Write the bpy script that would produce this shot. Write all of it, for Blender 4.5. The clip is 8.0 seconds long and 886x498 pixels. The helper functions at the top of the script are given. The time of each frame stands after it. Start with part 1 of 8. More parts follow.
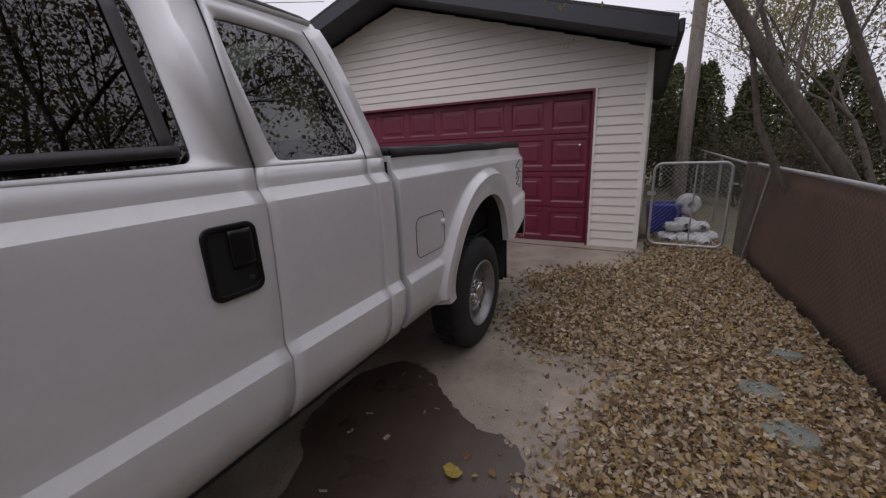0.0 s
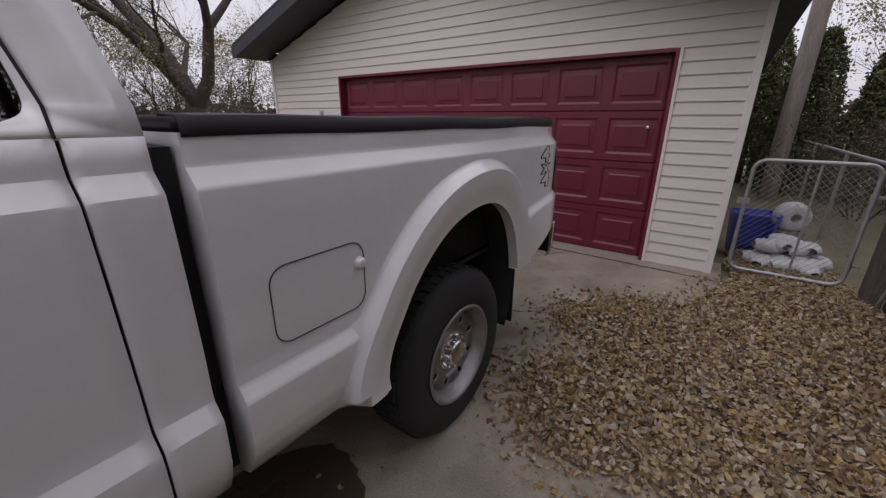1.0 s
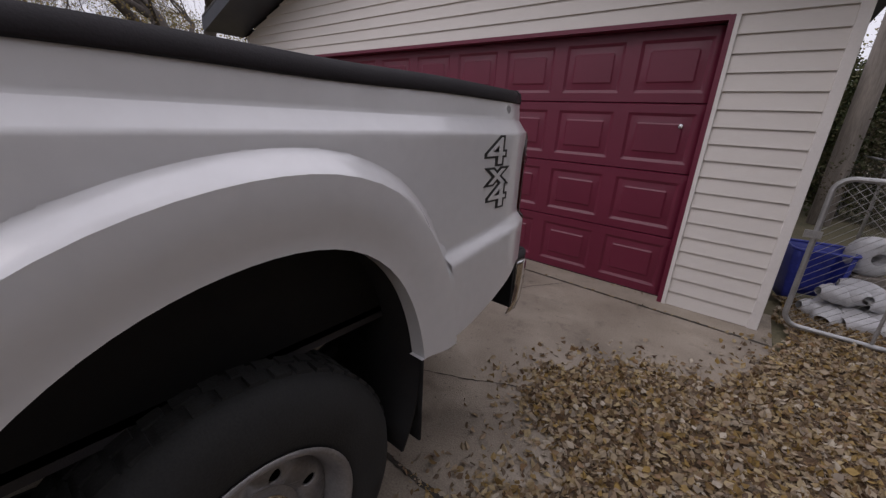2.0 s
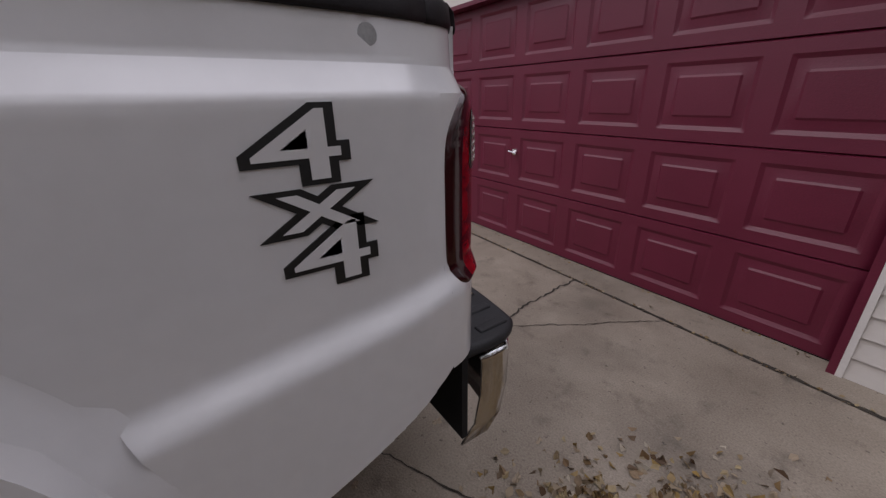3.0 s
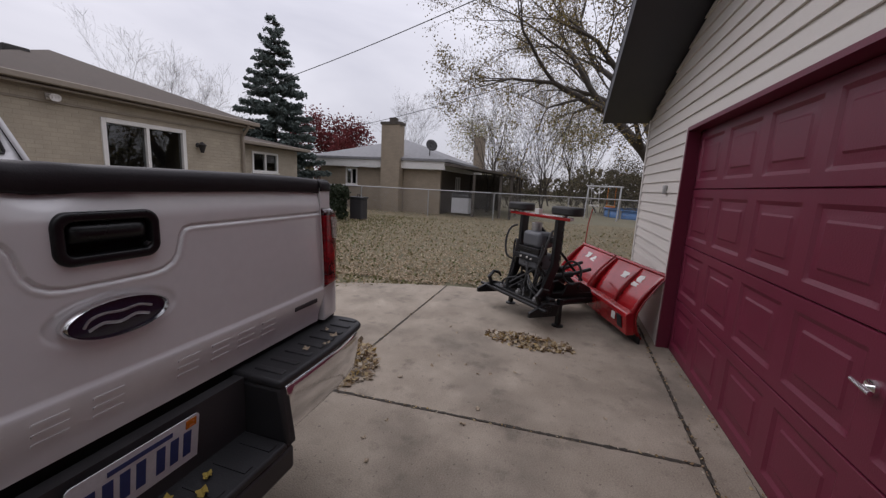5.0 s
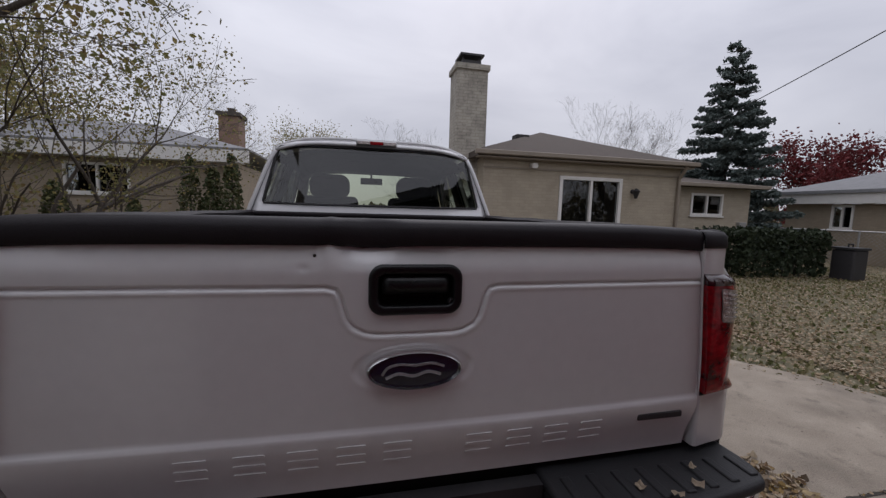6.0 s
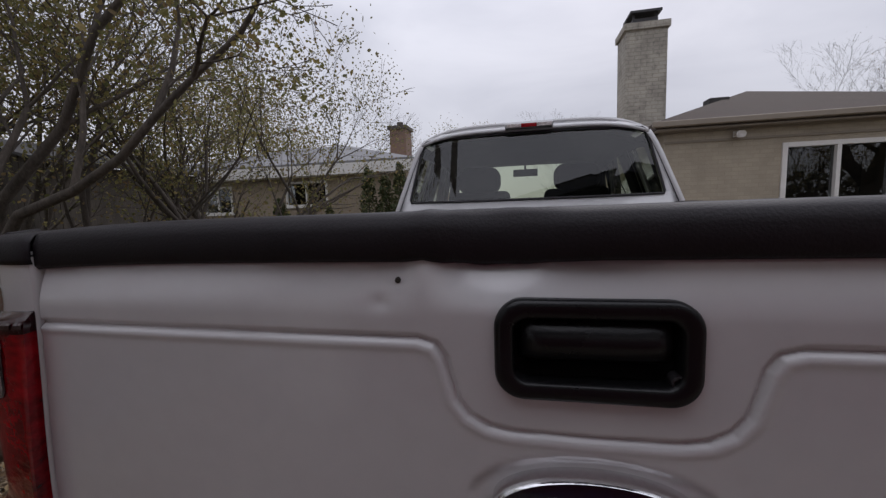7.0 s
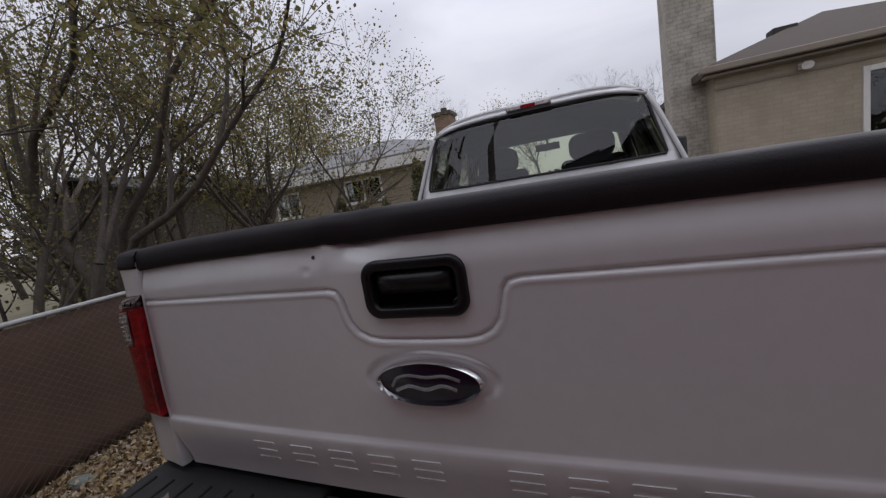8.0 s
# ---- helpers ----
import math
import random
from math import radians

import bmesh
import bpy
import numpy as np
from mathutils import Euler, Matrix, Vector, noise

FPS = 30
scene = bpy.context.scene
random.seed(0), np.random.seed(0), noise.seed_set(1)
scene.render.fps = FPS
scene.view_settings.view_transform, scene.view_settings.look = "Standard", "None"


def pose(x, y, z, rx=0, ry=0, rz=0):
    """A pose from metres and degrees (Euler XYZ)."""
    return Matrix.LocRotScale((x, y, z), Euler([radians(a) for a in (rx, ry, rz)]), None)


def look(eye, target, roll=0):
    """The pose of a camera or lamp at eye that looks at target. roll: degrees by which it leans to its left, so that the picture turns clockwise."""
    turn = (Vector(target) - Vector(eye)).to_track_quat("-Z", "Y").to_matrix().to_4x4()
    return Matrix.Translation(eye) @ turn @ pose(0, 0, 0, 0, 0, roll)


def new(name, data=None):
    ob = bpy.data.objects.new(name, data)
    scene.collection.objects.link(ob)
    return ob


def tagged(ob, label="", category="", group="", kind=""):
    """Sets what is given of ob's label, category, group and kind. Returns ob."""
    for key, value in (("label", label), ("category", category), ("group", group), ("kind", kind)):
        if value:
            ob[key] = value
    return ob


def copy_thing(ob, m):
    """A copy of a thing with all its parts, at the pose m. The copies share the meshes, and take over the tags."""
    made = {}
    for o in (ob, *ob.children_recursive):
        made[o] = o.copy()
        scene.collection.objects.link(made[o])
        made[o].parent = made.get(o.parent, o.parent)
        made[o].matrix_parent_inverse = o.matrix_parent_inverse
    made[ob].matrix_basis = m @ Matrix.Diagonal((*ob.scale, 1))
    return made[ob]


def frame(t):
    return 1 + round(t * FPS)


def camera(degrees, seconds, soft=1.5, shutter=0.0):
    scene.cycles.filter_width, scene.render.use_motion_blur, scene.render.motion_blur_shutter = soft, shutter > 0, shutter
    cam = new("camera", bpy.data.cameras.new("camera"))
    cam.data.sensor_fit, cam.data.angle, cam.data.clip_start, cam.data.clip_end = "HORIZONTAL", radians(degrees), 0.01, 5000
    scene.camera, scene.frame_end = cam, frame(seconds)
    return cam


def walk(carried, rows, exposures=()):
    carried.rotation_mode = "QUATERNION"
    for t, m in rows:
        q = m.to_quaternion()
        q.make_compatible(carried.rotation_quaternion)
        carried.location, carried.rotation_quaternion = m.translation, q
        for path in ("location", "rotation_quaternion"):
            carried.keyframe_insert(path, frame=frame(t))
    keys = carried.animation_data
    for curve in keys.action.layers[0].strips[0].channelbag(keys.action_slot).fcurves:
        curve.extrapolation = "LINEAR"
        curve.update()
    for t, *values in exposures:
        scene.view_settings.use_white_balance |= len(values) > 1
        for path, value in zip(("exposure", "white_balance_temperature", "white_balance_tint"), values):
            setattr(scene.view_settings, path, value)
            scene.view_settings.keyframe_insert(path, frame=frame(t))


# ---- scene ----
cam = camera(99.0, 8.0, soft=1.35)
PATH = [
    (0, (1.945, -3.499, 1.440), (1.026, -1.803, 0.911), -2.55),
    (0.5, (1.851, -2.936, 1.402), (0.710, -1.397, 0.828), -1.19),
    (1, (1.769, -2.399, 1.432), (0.669, -0.861, 0.781), 0.33),
    (1.5, (1.707, -1.874, 1.404), (0.567, -0.341, 0.812), -0.82),
    (2, (1.604, -1.357, 1.338), (0.436, 0.128, 0.682), 2.93),
    (2.2, (1.556, -1.175, 1.368), (0.388, 0.289, 0.667), 3.09),
    (3.3, (1.332, -0.129, 1.283), (-0.319, 0.709, 0.527), -3.02),
    (3.5, (1.228, 0.071, 1.341), (-0.466, 0.809, 0.577), -3.58),
    (4, (1.122, 0.465, 1.386), (-0.768, 0.714, 0.783), -2.55),
    (4.2, (1.084, 0.628, 1.418), (-0.848, 0.579, 0.907), -1.87),
    (5.3, (0.366, 0.975, 1.448), (-1.449, 0.201, 1.120), 3.01),
    (5.5, (0.265, 0.968, 1.442), (-1.399, -0.088, 1.100), 1.20),
    (6, (0.124, 0.834, 1.475), (-0.306, -1.109, 1.272), 1.64),
    (6.5, (0.074, 0.524, 1.468), (0.214, -1.467, 1.342), 0.72),
    (7, (0.077, 0.421, 1.455), (0.469, -1.528, 1.238), -2.07),
    (7.5, (-0.055, 0.483, 1.456), (0.567, -1.399, 1.193), -5.12),
    (8, (-0.307, 0.617, 1.454), (0.415, -1.227, 1.177), -9.12),
]
walk(cam, [(t, look(eye, target, roll)) for t, eye, target, roll in PATH],
     [(0, 0.06, 6350, 19), (2.2, 0.16, 6350, 19), (3.4, 0.24, 6350, 19), (4.2, 0.26, 6350, 18), (5.5, -0.15, 6250, 16), (6.0, -0.21, 6200, 15), (6.8, -0.19, 6200, 15), (8, -0.11, 6200, 15)])

# ---- light ----
world = bpy.data.worlds.new("overcast_sky")
scene.world = world
world.use_nodes = True
wn, wl = world.node_tree.nodes, world.node_tree.links
wn.clear()
w_out = wn.new("ShaderNodeOutputWorld")
w_bg = wn.new("ShaderNodeBackground")
w_sky = wn.new("ShaderNodeTexSky")
w_sky.sky_type = "NISHITA"
w_sky.sun_disc = False
w_sky.sun_elevation = radians(38)
w_sky.sun_rotation = radians(200)
w_sky.altitude = 200
w_gain = wn.new("ShaderNodeVectorMath")
w_gain.operation = "SCALE"
w_gain.inputs["Scale"].default_value = 0.10
w_tc = wn.new("ShaderNodeTexCoord")
w_map = wn.new("ShaderNodeMapping")
w_map.inputs["Scale"].default_value = (1.0, 1.0, 2.6)
w_noise = wn.new("ShaderNodeTexNoise")
w_noise.inputs["Scale"].default_value = 1.7
w_noise.inputs["Detail"].default_value = 5
w_noise.inputs["Distortion"].default_value = 0.4
w_ramp = wn.new("ShaderNodeValToRGB")
w_ramp.color_ramp.elements[0].position = 0.34
w_ramp.color_ramp.elements[0].color = (0.56, 0.565, 0.60, 1)
w_ramp.color_ramp.elements[1].position = 0.68
w_ramp.color_ramp.elements[1].color = (0.78, 0.78, 0.80, 1)
w_mix = wn.new("ShaderNodeMix")
w_mix.data_type = "RGBA"
w_mix.inputs["Factor"].default_value = 0.92
wl.new(w_sky.outputs["Color"], w_gain.inputs[0])
wl.new(w_tc.outputs["Generated"], w_map.inputs["Vector"])
wl.new(w_map.outputs["Vector"], w_noise.inputs["Vector"])
wl.new(w_noise.outputs["Fac"], w_ramp.inputs["Fac"])
wl.new(w_gain.outputs["Vector"], w_mix.inputs["A"])
wl.new(w_ramp.outputs["Color"], w_mix.inputs["B"])
wl.new(w_mix.outputs["Result"], w_bg.inputs["Color"])
# an overcast sky is brighter overhead than at the horizon
w_sep = wn.new("ShaderNodeSeparateXYZ")
w_up = wn.new("ShaderNodeMath")
w_up.operation = "MULTIPLY_ADD"
w_up.use_clamp = False
w_up.inputs[1].default_value, w_up.inputs[2].default_value = 1.45, 0.94
wl.new(w_tc.outputs["Generated"], w_sep.inputs[0])
w_pos = wn.new("ShaderNodeMath")
w_pos.operation = "MAXIMUM"
w_pos.inputs[1].default_value = 0.0
wl.new(w_sep.outputs["Z"], w_pos.inputs[0])
w_sq = wn.new("ShaderNodeMath")
w_sq.operation = "POWER"
w_sq.inputs[1].default_value = 1.7
wl.new(w_pos.outputs[0], w_sq.inputs[0])
wl.new(w_sq.outputs[0], w_up.inputs[0])
wl.new(w_up.outputs[0], w_bg.inputs["Strength"])
wl.new(w_bg.outputs["Background"], w_out.inputs["Surface"])

sun_data = bpy.data.lights.new("sun", "SUN")
sun_data.energy = 0.5
sun_data.angle = radians(40)
sun_data.color = (1.0, 0.955, 0.91)
sun = new("sun", sun_data)
sun.matrix_basis = look((-6, -14, 14), (0, 0, 0))

# ---- materials ----


def mat(name, col, rough=0.6, metal=0.0, var=0.15, scale=6.0, fine=90.0, bump=0.1, coat=0.0, dark=None, island=0.0, spec=0.5, rvar=0.1, objrand=0.0, stretch=(1, 1, 1)):
    """A principled material with colour variation at two scales, roughness variation and fine relief, in metres."""
    m = bpy.data.materials.new(name)
    m.use_nodes = True
    n, l = m.node_tree.nodes, m.node_tree.links
    b = n["Principled BSDF"]
    tc = n.new("ShaderNodeTexCoord")
    mp = n.new("ShaderNodeMapping")
    mp.inputs["Scale"].default_value = stretch
    l.new(tc.outputs["Object"], mp.inputs["Vector"])
    big, small = n.new("ShaderNodeTexNoise"), n.new("ShaderNodeTexNoise")
    big.inputs["Scale"].default_value, small.inputs["Scale"].default_value = scale, fine
    big.inputs["Detail"].default_value, small.inputs["Detail"].default_value = 5, 3
    l.new(mp.outputs["Vector"], big.inputs["Vector"])
    l.new(mp.outputs["Vector"], small.inputs["Vector"])
    mixn = n.new("ShaderNodeMath")
    mixn.operation = "MULTIPLY_ADD"
    mixn.inputs[1].default_value = 0.45
    l.new(small.outputs["Fac"], mixn.inputs[0])
    half = n.new("ShaderNodeMath")
    half.operation = "MULTIPLY"
    half.inputs[1].default_value = 0.55
    l.new(big.outputs["Fac"], half.inputs[0])
    l.new(half.outputs[0], mixn.inputs[2])
    ramp = n.new("ShaderNodeValToRGB")
    lo = dark if dark else tuple(c * (1 - var) for c in col)
    hi = tuple(min(1, c * (1 + var)) for c in col)
    ramp.color_ramp.elements[0].position, ramp.color_ramp.elements[1].position = 0.33, 0.66
    ramp.color_ramp.elements[0].color, ramp.color_ramp.elements[1].color = (*lo, 1), (*hi, 1)
    l.new(mixn.outputs[0], ramp.inputs["Fac"])
    src = ramp.outputs["Color"]
    if island or objrand:
        rnd = n.new("ShaderNodeNewGeometry") if island else n.new("ShaderNodeObjectInfo")
        hsv = n.new("ShaderNodeHueSaturation")
        mr = n.new("ShaderNodeMapRange")
        amount = island or objrand
        mr.inputs["To Min"].default_value, mr.inputs["To Max"].default_value = 1 - amount, 1 + amount
        l.new(rnd.outputs["Random Per Island" if island else "Random"], mr.inputs["Value"])
        l.new(mr.outputs["Result"], hsv.inputs["Value"])
        l.new(src, hsv.inputs["Color"])
        src = hsv.outputs["Color"]
    l.new(src, b.inputs["Base Color"])
    rr = n.new("ShaderNodeMapRange")
    rr.inputs["To Min"].default_value, rr.inputs["To Max"].default_value = max(0.02, rough - rvar), min(1, rough + rvar)
    l.new(big.outputs["Fac"], rr.inputs["Value"])
    l.new(rr.outputs["Result"], b.inputs["Roughness"])
    b.inputs["Metallic"].default_value = metal
    b.inputs["Coat Weight"].default_value = coat
    b.inputs["Coat Roughness"].default_value = 0.08
    b.inputs["Specular IOR Level"].default_value = spec
    if bump:
        bp = n.new("ShaderNodeBump")
        bp.inputs["Strength"].default_value = bump
        bp.inputs["Distance"].default_value = 0.01
        l.new(small.outputs["Fac"], bp.inputs["Height"])
        l.new(bp.outputs["Normal"], b.inputs["Normal"])
    return m


def glass_mat(name, tint, rough=0.0):
    """Thin tinted automotive or window glass: a mix of clear transmission and mirror gloss by Fresnel."""
    m = bpy.data.materials.new(name)
    m.use_nodes = True
    n, l = m.node_tree.nodes, m.node_tree.links
    n.clear()
    out = n.new("ShaderNodeOutputMaterial")
    tr, gl = n.new("ShaderNodeBsdfTransparent"), n.new("ShaderNodeBsdfGlossy")
    tr.inputs["Color"].default_value = (*tint, 1)
    gl.inputs["Roughness"].default_value = rough
    fr = n.new("ShaderNodeLayerWeight")
    fr.inputs["Blend"].default_value = 0.5
    pw = n.new("ShaderNodeMath")
    pw.operation = "POWER"
    pw.inputs[1].default_value = 3.2
    gain = n.new("ShaderNodeMath")
    gain.operation = "MULTIPLY_ADD"
    gain.use_clamp = True
    gain.inputs[1].default_value, gain.inputs[2].default_value = 0.9, 0.09
    mx = n.new("ShaderNodeMixShader")
    l.new(fr.outputs["Facing"], pw.inputs[0])
    l.new(pw.outputs[0], gain.inputs[0])
    l.new(gain.outputs[0], mx.inputs["Fac"])
    l.new(tr.outputs["BSDF"], mx.inputs[1])
    l.new(gl.outputs["BSDF"], mx.inputs[2])
    l.new(mx.outputs["Shader"], out.inputs["Surface"])
    return m


def brick_mat(name, col, mortar, w=0.2, h=0.067, rough=0.85, bump=0.5, axis="x"):
    """Coursed brickwork in metres with recessed joints; axis is the horizontal run of the wall."""
    m = mat(name, col, rough, 0, 0.12, 3, 60, 0.0)
    n, l = m.node_tree.nodes, m.node_tree.links
    b = n["Principled BSDF"]
    tc = n.new("ShaderNodeTexCoord")
    sep, com = n.new("ShaderNodeSeparateXYZ"), n.new("ShaderNodeCombineXYZ")
    add = n.new("ShaderNodeMath")
    l.new(tc.outputs["Object"], sep.inputs[0])
    l.new(sep.outputs["X"], add.inputs[0])
    l.new(sep.outputs["Y"], add.inputs[1])
    l.new(add.outputs[0], com.inputs["X"])
    l.new(sep.outputs["Z"], com.inputs["Y"])
    br = n.new("ShaderNodeTexBrick")
    br.inputs["Scale"].default_value = 1
    br.inputs["Brick Width"].default_value, br.inputs["Row Height"].default_value = w, h
    br.inputs["Mortar Size"].default_value = 0.006
    br.inputs["Color1"].default_value = (0.9, 0.9, 0.9, 1)
    br.inputs["Color2"].default_value = (1, 1, 1, 1)
    br.inputs["Mortar"].default_value = (mortar, mortar, mortar, 1)
    l.new(com.outputs[0], br.inputs["Vector"])
    mul = n.new("ShaderNodeMix")
    mul.data_type, mul.blend_type = "RGBA", "MULTIPLY"
    mul.inputs["Factor"].default_value = 1
    old = b.inputs["Base Color"].links[0].from_socket
    l.new(old, mul.inputs["A"])
    l.new(br.outputs["Color"], mul.inputs["B"])
    l.new(mul.outputs["Result"], b.inputs["Base Color"])
    bp = n.new("ShaderNodeBump")
    bp.inputs["Strength"].default_value, bp.inputs["Distance"].default_value = bump, 0.008
    l.new(br.outputs["Fac"], bp.inputs["Height"])
    bp.invert = True
    l.new(bp.outputs["Normal"], b.inputs["Normal"])
    return m


def leaf_mat(name, cols, rough=0.75, trans=0.25):
    """Dry or green leaves, a colour of its own for each leaf out of a ramp."""
    m = bpy.data.materials.new(name)
    m.use_nodes = True
    n, l = m.node_tree.nodes, m.node_tree.links
    b = n["Principled BSDF"]
    g = n.new("ShaderNodeNewGeometry")
    ramp = n.new("ShaderNodeValToRGB")
    ramp.color_ramp.interpolation = "LINEAR"
    e = ramp.color_ramp.elements
    while len(e) < len(cols):
        e.new(0.5)
    for i, c in enumerate(cols):
        e[i].position = i / (len(cols) - 1)
        e[i].color = (*c, 1)
    l.new(g.outputs["Random Per Island"], ramp.inputs["Fac"])
    tc, ns = n.new("ShaderNodeTexCoord"), n.new("ShaderNodeTexNoise")
    ns.inputs["Scale"].default_value = 60
    l.new(tc.outputs["Object"], ns.inputs["Vector"])
    mr = n.new("ShaderNodeMapRange")
    mr.inputs["To Min"].default_value, mr.inputs["To Max"].default_value = 0.7, 1.3
    l.new(ns.outputs["Fac"], mr.inputs["Value"])
    hsv = n.new("ShaderNodeHueSaturation")
    l.new(mr.outputs["Result"], hsv.inputs["Value"])
    l.new(ramp.outputs["Color"], hsv.inputs["Color"])
    l.new(hsv.outputs["Color"], b.inputs["Base Color"])
    b.inputs["Roughness"].default_value = rough
    b.inputs["Specular IOR Level"].default_value = 0.3
    if trans:
        out = n["Material Output"]
        tl, mx = n.new("ShaderNodeBsdfTranslucent"), n.new("ShaderNodeMixShader")
        mx.inputs["Fac"].default_value = trans
        l.new(hsv.outputs["Color"], tl.inputs["Color"])
        l.new(b.outputs["BSDF"], mx.inputs[1])
        l.new(tl.outputs["BSDF"], mx.inputs[2])
        l.new(mx.outputs["Shader"], out.inputs["Surface"])
    return m


M_WHITE = mat("white_car_paint", (0.67, 0.664, 0.668), 0.30, 0, 0.035, 2.2, 30, 0.0, coat=0.9, rvar=0.06)
M_BLACKPL = mat("black_textured_plastic", (0.030, 0.028, 0.030), 0.55, 0, 0.25, 12, 400, 0.12)
M_HANDLE = mat("black_moulded_handle", (0.008, 0.008, 0.009), 0.30, 0, 0.25, 12, 400, 0.06, spec=0.34)
M_CAP = mat("black_rail_cap", (0.013, 0.010, 0.012), 0.55, 0, 0.25, 12, 300, 0.10, spec=0.28)
# for black parts, and for blocks that stand in for shade in gaps
M_BLACK = mat("black_plastic_and_shade", (0.006, 0.006, 0.007), 0.8, 0, 0.2, 12, 200, 0.05)
M_STEP = mat("step_pad_rubber", (0.017, 0.017, 0.019), 0.6, 0, 0.3, 9, 200, 0.15)
M_TYRE = mat("tyre_rubber", (0.018, 0.018, 0.018), 0.8, 0, 0.35, 14, 200, 0.2)
M_STEEL = mat("painted_steel_rim", (0.30, 0.29, 0.29), 0.42, 0.6, 0.2, 14, 120, 0.1)
M_CHROME = mat("chrome", (0.78, 0.78, 0.79), 0.12, 1.0, 0.08, 9, 160, 0.02, rvar=0.06)
# dark and bright red noise imitates reflections from facets inside the lens
M_RED = mat("red_lamp_lens", (0.25, 0.002, 0.006), 0.10, 0.0, 0.7, 13, 46, 0.20, coat=0.4, rvar=0.05, dark=(0.045, 0.0008, 0.002), stretch=(1, 1, 1.6), spec=0.3)
M_DARKRED = mat("smoked_lamp_edge", (0.030, 0.002, 0.004), 0.10, 0, 0.3, 10, 45, 0.02, coat=0.35, rvar=0.04)
M_SMOKE = mat("smoked_reflector", (0.060, 0.034, 0.036), 0.2, 0.4, 0.5, 30, 200, 0.2, coat=1.0)
M_CLEAR = mat("clear_lamp_lens", (0.52, 0.47, 0.45), 0.14, 0.45, 0.5, 60, 160, 0.6, coat=1.0, rvar=0.05, dark=(0.16, 0.12, 0.11))
M_BLUEBADGE = mat("dark_blue_badge", (0.008, 0.010, 0.028), 0.22, 0, 0.2, 30, 200, 0.0, coat=0.6)
M_DECAL = mat("black_decal", (0.012, 0.012, 0.012), 0.45, 0, 0.2, 30, 200, 0.0)
M_PRIV = glass_mat("tinted_privacy_glass", (0.11, 0.12, 0.115))
M_GLASS = glass_mat("clear_window_glass", (0.88, 0.92, 0.86))
M_REARGLASS = glass_mat("lightly_tinted_glass", (0.58, 0.62, 0.50))
M_WINDOW = glass_mat("house_window_glass", (0.5, 0.52, 0.52))
M_SEAT = mat("dark_seat_cloth", (0.022, 0.022, 0.024), 0.9, 0, 0.25, 12, 300, 0.2)
M_CONC = mat("driveway_concrete", (0.330, 0.283, 0.226), 0.88, 0, 0.15, 2.3, 130, 0.5, dark=(0.205, 0.168, 0.128))


def stain(m, specks):
    """Blotches, wheel grime and dark specks over a paved surface: list of (scale, from, to, darkness)."""
    n, l = m.node_tree.nodes, m.node_tree.links
    b = n["Principled BSDF"]
    tc = n.new("ShaderNodeTexCoord")
    src = b.inputs["Base Color"].links[0].from_socket
    for i, (scale, lo, hi, dark) in enumerate(specks):
        ns, mr, mx = n.new("ShaderNodeTexNoise"), n.new("ShaderNodeMapRange"), n.new("ShaderNodeMix")
        ns.inputs["Scale"].default_value, ns.inputs["Detail"].default_value = scale, 4
        ns.inputs["Roughness"].default_value = 0.6
        l.new(tc.outputs["Object"], ns.inputs["Vector"])
        mr.inputs["From Min"].default_value, mr.inputs["From Max"].default_value = lo, hi
        mr.inputs["To Min"].default_value, mr.inputs["To Max"].default_value = 1.0, dark
        l.new(ns.outputs["Fac"], mr.inputs["Value"])
        mx.data_type, mx.blend_type = "RGBA", "MULTIPLY"
        mx.inputs["Factor"].default_value = 1
        cm = n.new("ShaderNodeCombineColor")
        for k, ch in enumerate(("Red", "Green", "Blue")):
            l.new(mr.outputs["Result"], cm.inputs[ch])
        l.new(src, mx.inputs["A"])
        l.new(cm.outputs["Color"], mx.inputs["B"])
        src = mx.outputs["Result"]
    l.new(src, b.inputs["Base Color"])


stain(M_CONC, [(0.9, 0.50, 0.68, 0.62), (5.5, 0.56, 0.70, 0.72), (34, 0.64, 0.70, 0.50), (75, 0.64, 0.72, 0.62), (3.1, 0.46, 0.30, 1.16)])
M_CONC_WET = mat("wet_concrete", (0.072, 0.052, 0.040), 0.30, 0, 0.2, 4, 170, 0.2)
M_CRACK = mat("crack_dirt", (0.045, 0.038, 0.030), 0.95, 0, 0.4, 20, 90, 0.4)
M_DIRT = mat("dirt_and_thin_grass", (0.135, 0.115, 0.070), 0.95, 0, 0.35, 1.6, 40, 0.6, dark=(0.088, 0.085, 0.045))
M_VINYL = mat("cream_vinyl_siding", (0.60, 0.565, 0.525), 0.55, 0, 0.04, 2, 70, 0.05, stretch=(0.4, 1, 4))
M_TRIMW = mat("cream_trim", (0.66, 0.63, 0.60), 0.5, 0, 0.05, 4, 80, 0.03)
M_BURG = mat("burgundy_door_paint", (0.128, 0.012, 0.033), 0.44, 0, 0.12, 2.5, 130, 0.10, rvar=0.06)
M_FASCIA = mat("dark_slate_fascia", (0.022, 0.025, 0.034), 0.5, 0, 0.15, 6, 90, 0.05)
M_SHINGLE = mat("dark_shingles", (0.05, 0.048, 0.046), 0.9, 0, 0.3, 8, 120, 0.5)
M_BROWNROOF = mat("brown_shingles", (0.075, 0.058, 0.047), 0.92, 0, 0.2, 5, 70, 0.5)
M_GREYROOF = mat("grey_shingles", (0.22, 0.22, 0.225), 0.92, 0, 0.15, 5, 70, 0.5)
M_HOUSE = brick_mat("painted_beige_brick", (0.40, 0.345, 0.265), 0.86)
M_CHIM = brick_mat("painted_chimney_brick", (0.46, 0.425, 0.36), 0.72, bump=0.8)
